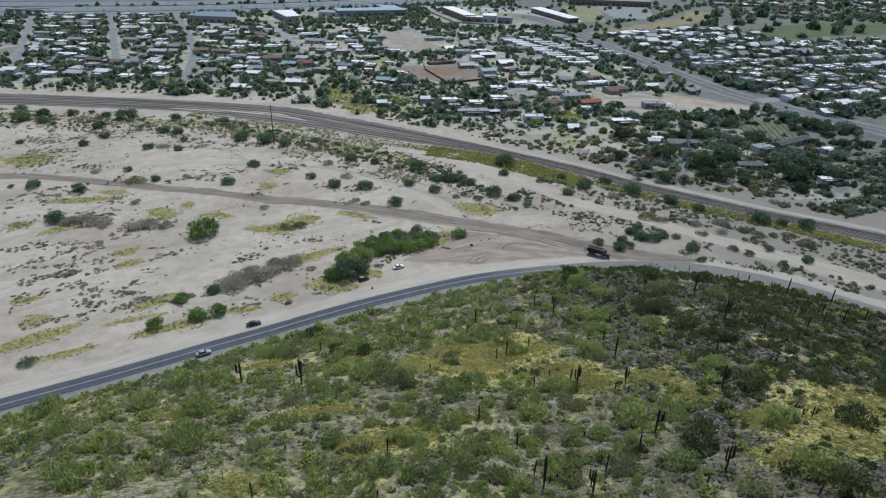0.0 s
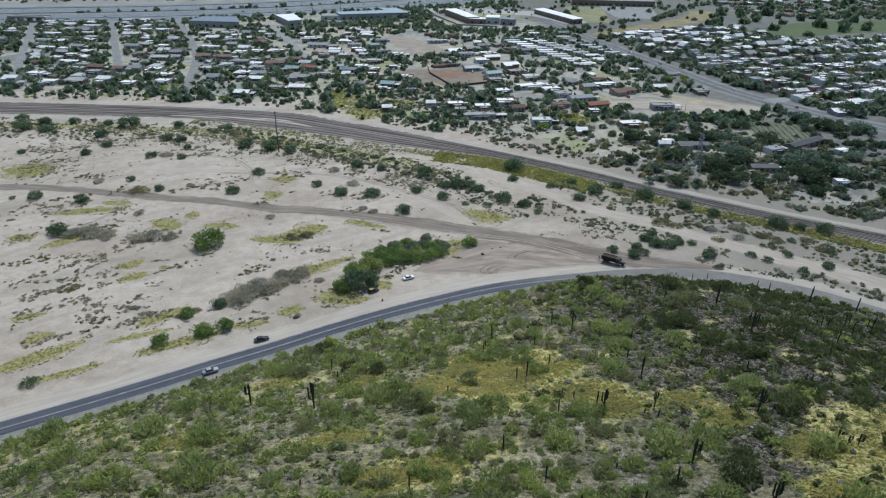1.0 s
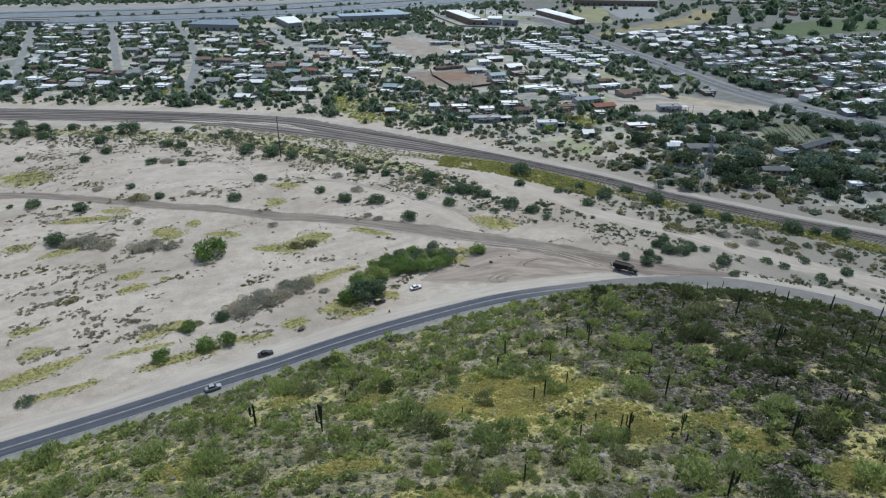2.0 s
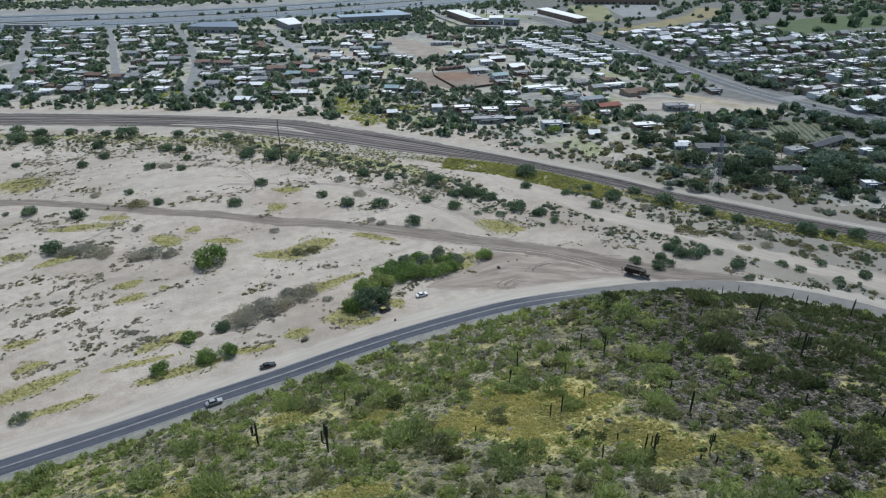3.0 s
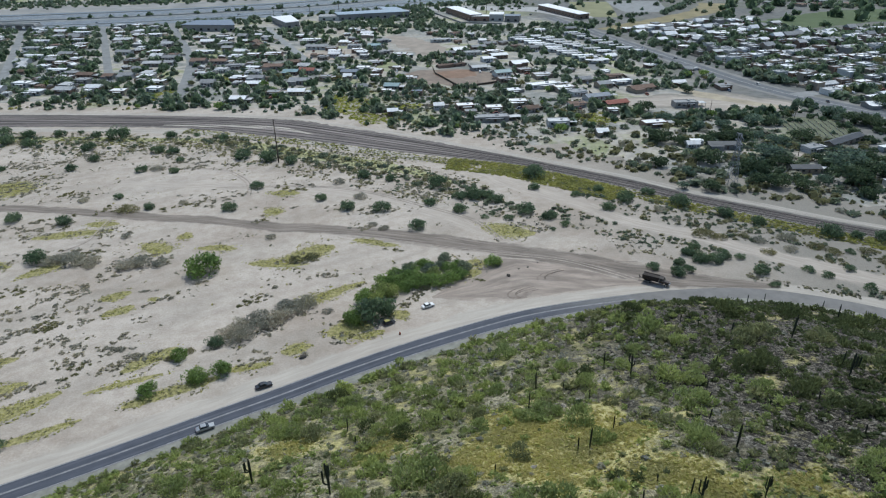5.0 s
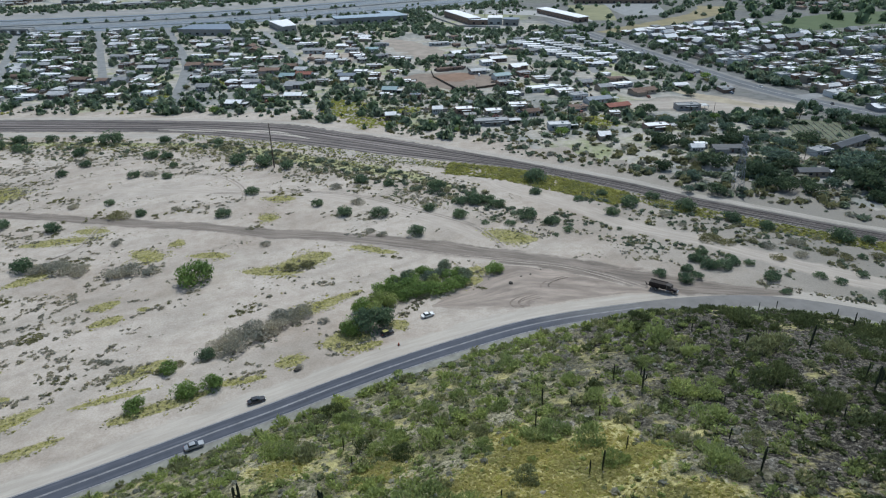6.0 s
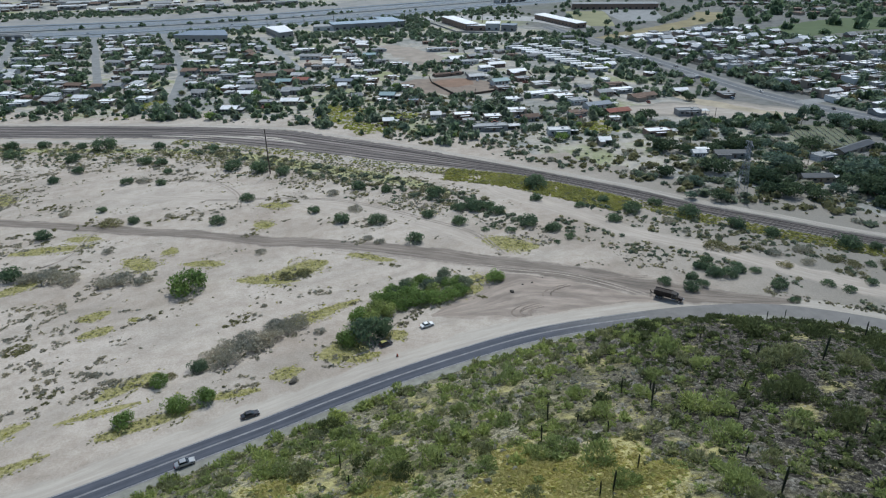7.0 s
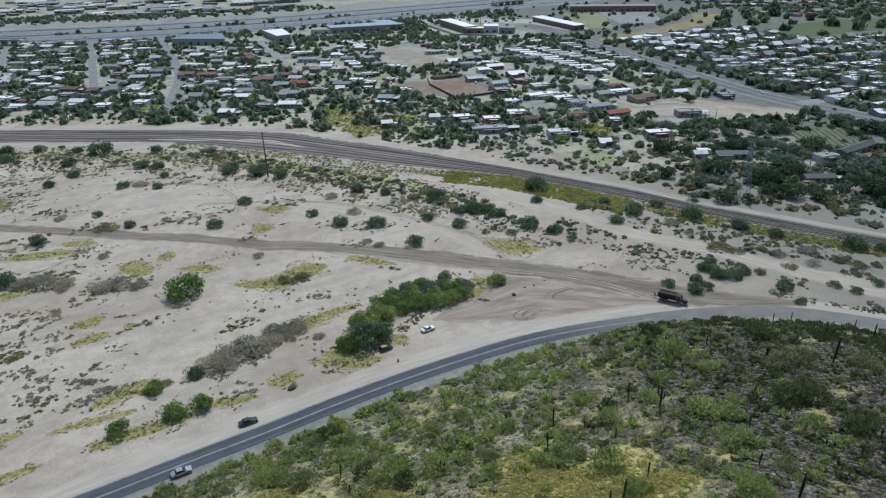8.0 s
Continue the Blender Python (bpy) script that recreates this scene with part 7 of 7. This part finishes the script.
# ---- power line ----
STEEL, WIRE, WOOD = plain("galvanised_steel", (0.30, 0.31, 0.33), 0.55, 0.3, 0.15, 0.5), plain("dark_wire", (0.22, 0.22, 0.23), 0.6, 0.2), plain("weathered_pole_wood", (0.10, 0.08, 0.065), 0.9)


def rod(name, path, r, mat, sides=4):
    """One bent bar or cable as a single tube."""
    V, F = [], []
    tube(V, F, path, [r] * len(path), sides)
    me = bpy.data.meshes.new(name)
    me.from_pydata(V, [], [tuple(dict.fromkeys(f)) for f in F])
    me.materials.append(mat)
    return me


def bars(name, lines, r, mat, sides=4):
    V, F = [], []
    for a, b in lines:
        tube(V, F, [a, b], [r, r], sides)
    me = bpy.data.meshes.new(name)
    me.from_pydata(V, [], [tuple(dict.fromkeys(f)) for f in F if len(set(f)) > 2])
    me.materials.append(mat)
    return me


PYLON = (188.9, 300.6)


def pylon(x, y, h, turn):
    e = new("transmission_tower")
    e.matrix_basis = pose(x, y, 0, 0, 0, turn)

    def corner(z):
        w = 2.3 - 1.6 * min(z / (h * 0.8), 1)
        return [(-w, -w, z), (w, -w, z), (w, w, z), (-w, w, z)]
    levels = [h * 0.8 * (1 - (1 - i / 7) ** 1.25) for i in range(8)] + [h * 0.9, h]
    legs, braces = [], []
    for a, b in zip(levels[:-1], levels[1:]):
        p, q = corner(a), corner(b)
        for i in range(4):
            j = (i + 1) % 4
            legs.append((p[i], q[i]))
            braces += [(p[i], q[j]), (p[j], q[i]), (q[i], q[j])]
    for i in range(4):
        part("leg", rod("leg", [legs[i][0]] + [q for p, q in legs[i::4]], 0.12, STEEL), e)
    part("bracing", bars("bracing", braces, 0.06, STEEL), e)
    for z in (h * 0.72, h * 0.84, h * 0.96):
        part("crossarm", bars("crossarm", [((-5, 0, z), (0, 0, z + 1)), ((5, 0, z), (0, 0, z + 1)), ((-5, 0, z), (5, 0, z)), ((-5, 0, z), (-5, 0, z - 1.4)), ((5, 0, z), (5, 0, z - 1.4))], 0.12, STEEL), e)
    return tagged(e, "grey steel lattice power tower with crossarms", "power tower")


pylon(PYLON[0], PYLON[1], 25, 75)


def wire(a, b, sag):
    P = [Vector(a).lerp(Vector(b), t / 14) - Vector((0, 0, sag * 4 * (t / 14) * (1 - t / 14))) for t in range(15)]
    return tagged(new("power_cable", rod("power_cable", [tuple(p) for p in P], 0.045, WIRE, 3)), "thin power cable hanging from the steel tower", "cable", "cables of the power line")


for _z in (16.6, 19.6, 22.6):
    for _s in (-4.9, 4.9):
        wire((PYLON[0] + _s * 0.26, PYLON[1] + _s * 0.97, _z), (430 + _s * 0.26, 262 + _s * 0.97, _z + 2), 4.0)


def pole(x, y, h, mat, label, arms=2, r=0.3):
    e = new("utility_pole")
    e.matrix_basis = pose(x, y, 0, 0, 0, 62)
    V, F = [], []
    tube(V, F, [(0, 0, -0.5), (0, 0, h * 0.5), (0, 0, h)], [r, r * 0.8, r * 0.55], 8)
    me = bpy.data.meshes.new("shaft")
    me.from_pydata(V, [], [tuple(dict.fromkeys(f)) for f in F])
    me.materials.append(mat)
    part("shaft", me, e)
    for i in range(arms):
        part("crossarm", bars("crossarm", [((-1.5, 0, h - 0.8 - i * 1.6), (1.5, 0, h - 0.8 - i * 1.6))], 0.12, mat), e)
    return tagged(e, label, "utility pole")


pole(-32, 378.8, 24, WOOD, "tall slender dark power pole on the inner bank", 2, 0.36)
for _x, _y in ((150, 430), (172, 418), (-75, 510), (-47.5, 529), (-102, 644), (107, 505), (240.7, 412), (224, 412), (246, 330)):
    pole(_x, _y, 11, WOOD, "dark wooden utility pole beside the houses", 1, 0.2)

# ---- vehicles ----
TYRE, RIM, CHROME = plain("black_tyre", (0.02, 0.02, 0.021), 0.85), plain("grey_wheel_rim", (0.4, 0.4, 0.41), 0.4, 0.7), plain("chrome_trim", (0.5, 0.5, 0.5), 0.25, 0.9)
LAMP, TAIL = plain("headlight_glass", (0.7, 0.7, 0.68), 0.15), plain("tail_light_red", (0.35, 0.02, 0.02), 0.3)


def prism(profile, half, mat, name, inset=0.0, bevel=0.06):
    """A side profile (x, z) pushed out to both sides; inset narrows its upper part."""
    bm = bmesh.new()
    zs = [p[1] for p in profile]
    lo, hi = min(zs), max(zs)
    rows = []
    for s in (-1, 1):
        rows.append([bm.verts.new((x, s * (half - inset * (z - lo) / (hi - lo)), z)) for x, z in profile])
    n = len(profile)
    bm.faces.new(rows[0])
    bm.faces.new(rows[1][::-1])
    for i in range(n):
        bm.faces.new((rows[0][(i + 1) % n], rows[0][i], rows[1][i], rows[1][(i + 1) % n]))
    bmesh.ops.recalc_face_normals(bm, faces=bm.faces)
    return done(name, bm, mat, bevel)


def wheel(parent, x, y, r, w):
    def disc(rr, ww, mat, name):
        bm = bmesh.new()
        bmesh.ops.create_cone(bm, cap_ends=True, segments=18, radius1=rr, radius2=rr, depth=ww)
        bmesh.ops.rotate(bm, verts=bm.verts, matrix=Matrix.Rotation(radians(90), 3, "X"))
        return done(name, bm, mat, 0.02)
    e = part("wheel", disc(r, w, TYRE, "wheel"), parent)
    e.location = (x, y, r)
    part("rim", disc(r * 0.62, w + 0.03, RIM, "rim"), e)


def car(x, y, turn, paint, label, long=4.6, high=1.45, style="sedan", roof=None):
    e = new("car")
    e.matrix_basis = pose(x, y, 0.16 if abs(float(side_of(x, y, ROAD))) < 4 else 0.0, 0, 0, turn)
    L = long / 2
    part("body", prism([(-L, 0.3), (-L * 0.98, 0.78), (-L * 0.62, 0.95), (L * 0.42, 0.95), (L * 0.94, 0.78), (L, 0.45), (L * 0.97, 0.28)], 0.9, paint, "body", 0.06, 0.07), e)
    back = -0.88 if style == "suv" else -0.62
    part("cabin_glass", prism([(L * back, 0.93), (L * (back + 0.16), high - 0.05), (L * 0.10, high - 0.05), (L * 0.44, 0.93)], 0.83, PANE, "cabin_glass", 0.16, 0.04), e)
    part("roof_panel", prism([(L * (back + 0.15), high - 0.06), (L * (back + 0.2), high), (L * 0.05, high), (L * 0.12, high - 0.06)], 0.70, roof or paint, "roof_panel", 0.03, 0.02), e)
    for s in (-1, 1):
        part("headlight", done("headlight", boxes((L * 0.93, s * 0.66 - 0.16, 0.6, L * 0.985, s * 0.66 + 0.16, 0.74)), LAMP, 0.02), e)
        part("tail_light", done("tail_light", boxes((-L * 1.005, s * 0.68 - 0.14, 0.66, -L * 0.97, s * 0.68 + 0.14, 0.8)), TAIL, 0.02), e)
        part("mirror", done("mirror", boxes((L * 0.3, s * 0.98 - 0.09, 0.92, L * 0.36, s * 0.98 + 0.09, 1.04)), paint, 0.02), e)
        for wx in (-0.6, 0.62):
            wheel(e, L * wx, s * 0.78, 0.33, 0.22)
    return tagged(e, label, "car")


WHITE_PAINT, SILVER_PAINT = plain("white_car_paint", (0.75, 0.75, 0.74), 0.25, 0, 0.05, 1, 0.6), plain("silver_car_paint", (0.38, 0.39, 0.40), 0.3, 0.5, 0.05)
BLACK_PAINT, YELLOW_PAINT = plain("black_car_paint", (0.03, 0.03, 0.034), 0.25, 0, 0.1, 1, 0.6), plain("yellow_car_paint", (0.31, 0.285, 0.09), 0.4, 0, 0.1)
car(25.6, 215.2, 20, WHITE_PAINT, "white parked sedan on the sandy roadside")
car(-26.4, 181.5, 18, BLACK_PAINT, "dark parked sedan on the sandy roadside", 4.8)
car(-40.2, 166.4, 20, SILVER_PAINT, "silver sedan driving on the asphalt road", 4.7)
car(11.6, 207.3, 22, BLACK_PAINT, "black compact car with a yellow roof beside the thicket", 4.2, 1.55, "suv", YELLOW_PAINT)


def dump_truck(x, y, turn):
    e = new("dump_truck")
    e.matrix_basis = pose(x, y, 0.1, 0, 0, turn)
    dark, cab = plain("dark_truck_steel", (0.032, 0.025, 0.023), 0.6, 0.1), plain("dark_cab_paint", (0.05, 0.035, 0.03), 0.4)
    part("chassis", done("chassis", boxes((-4.6, -0.5, 0.75, 4.7, -0.3, 1.05), (-4.6, 0.3, 0.75, 4.7, 0.5, 1.05), (-4.4, -0.5, 0.8, -4.2, 0.5, 1.0), (1.2, -0.5, 0.8, 1.4, 0.5, 1.0)), dark), e)
    bed = part("dump_bed", prism([(-4.7, 1.25), (-4.9, 2.5), (1.1, 2.75), (0.9, 1.15)], 1.22, dark, "dump_bed", -0.05, 0.05), e)
    for s in (-1, 1):
        part("side_board", done("side_board", boxes((-4.8, s * 1.25 - 0.06, 2.45, 1.1, s * 1.25 + 0.06, 2.95)), dark, 0.02), bed)
        for i in range(6):
            part("rib", done("rib", boxes((-4.2 + i * 0.95, s * 1.30 - 0.06, 1.25, -4.05 + i * 0.95, s * 1.30 + 0.06, 2.6)), dark), bed)
    part("load", done("load", boxes((-4.6, -1.1, 2.5, 0.9, 1.1, 2.78)), plain("dark_gravel_load", (0.05, 0.042, 0.037), 0.95, 0, 0.4, 2), 0.12), bed)
    part("cab_guard", done("cab_guard", boxes((0.9, -1.2, 2.75, 2.3, 1.2, 2.86)), dark, 0.02), bed)
    c = part("cab", prism([(1.3, 0.95), (1.3, 2.75), (2.5, 2.75), (2.95, 1.85), (3.0, 0.95)], 1.12, cab, "cab", 0.08, 0.06), e)
    part("windscreen", prism([(2.56, 2.66), (2.93, 1.95), (2.98, 1.97), (2.61, 2.68)], 0.95, PANE, "windscreen", 0, 0), c)
    for s in (-1, 1):
        part("side_window", done("side_window", boxes((1.6, s * 1.09 - 0.04, 1.85, 2.45, s * 1.09 + 0.04, 2.5)), PANE), c)
        part("mirror", done("mirror", boxes((2.7, s * 1.4 - 0.1, 1.9, 2.8, s * 1.4 + 0.1, 2.4)), CHROME), c)
        part("fuel_tank", done("fuel_tank", boxes((1.2, s * 0.98 - 0.22, 0.55, 2.4, s * 0.98 + 0.22, 1.0)), CHROME, 0.08), e)
        part("headlight", done("headlight", boxes((4.68, s * 0.75 - 0.14, 1.05, 4.78, s * 0.75 + 0.14, 1.25)), LAMP), e)
        part("exhaust_stack", bars("exhaust_stack", [((1.2, s * 0.95, 1.2), (1.2, s * 0.95, 3.2))], 0.08, CHROME, 8), e)
        for wx in (-3.6, -2.3, 3.75):
            wheel(e, wx, s * 1.02, 0.52, 0.36 if wx > 0 else 0.5)
    part("hood", prism([(2.95, 0.95), (2.95, 1.8), (4.5, 1.6), (4.7, 1.0)], 0.85, cab, "hood", 0.12, 0.08), e)
    part("bumper", done("bumper", boxes((4.7, -1.15, 0.6, 4.9, 1.15, 0.95)), CHROME, 0.03), e)
    part("tow_arm", bars("tow_arm", [((-4.7, 0, 1.0), (-5.9, 0, 0.9)), ((-5.9, -0.8, 0.9), (-5.9, 0.8, 0.9)), ((-5.9, 0, 0.9), (-6.3, 0, 1.9))], 0.14, dark), e)
    return tagged(e, "dark brown loaded dump truck on the dirt road", "truck")


dump_truck(108.2, 215.4, -42)
MARKER = (14.4, 200.5)


def marker_drum(x, y):
    """A small roadside drum, orange-red with a dark base."""
    e = new("road_marker")
    e.location = (x, y, 0)
    part("base", done("base", boxes((-0.35, -0.35, 0, 0.35, 0.35, 0.12)), TYRE, 0.03), e)
    bm = bmesh.new()
    bmesh.ops.create_cone(bm, cap_ends=True, segments=14, radius1=0.28, radius2=0.18, depth=0.8)
    bmesh.ops.translate(bm, verts=bm.verts, vec=(0, 0, 0.52))
    part("body", done("body", bm, plain("faded_red_plastic", (0.35, 0.09, 0.05), 0.6)), e)
    return tagged(e, "small faded red road marker beside the asphalt", "marker")


marker_drum(*MARKER)


def boulder(x, y, r, seed, label):
    """One weathered rock, half sunk in the sand."""
    bm = bmesh.new()
    bmesh.ops.create_icosphere(bm, subdivisions=2, radius=1.0)
    k = random.Random(seed)
    for v in bm.verts:
        v.co *= 0.78 + 0.34 * k.random()
        v.co.z *= 0.62
    ob = new("boulder", done("boulder", bm, DARKROCK))
    ob.matrix_basis = Matrix.LocRotScale((x, y, r * 0.25), Euler((0, 0, k.random() * 6)), (r * 1.3, r, r))
    return tagged(ob, label, "rock", "rocks on the flat")


boulder(-15.8, 193.9, 0.95, 3, "dark heap of rubble on the sandy roadside")
for _i, (_x, _y, _r) in enumerate(((58, 231, 0.75), (63.1, 235.4, 0.35), (66.8, 236.1, 0.4), (71.5, 238.9, 0.3))):
    boulder(_x, _y, _r, _i + 11, "small dark rock on the churned earth")

# cars on the town's streets
for _i, (_x, _y, _t) in enumerate(((325, 489, 80), (314, 600, 95), (340, 430, 65), (-178, 905, 105), (-126, 690, 100), (-104, 560, 95), (310, 660, 95), (-120, 1046, 14), (-60, 1066, 20), (60, 1122, 23), (-300, 1010, 5), (210, 940, 15), (232, 948, 15), (275, 930, 20), (90, 1028, 10), (140, 1040, 100))):
    car(_x, _y, _t, (WHITE_PAINT, SILVER_PAINT, BLACK_PAINT)[_i % 3], ("white car on a town street", "silver car on a town street", "black car on a town street")[_i % 3], 4.7, 1.6, "suv" if _i % 2 else "sedan")
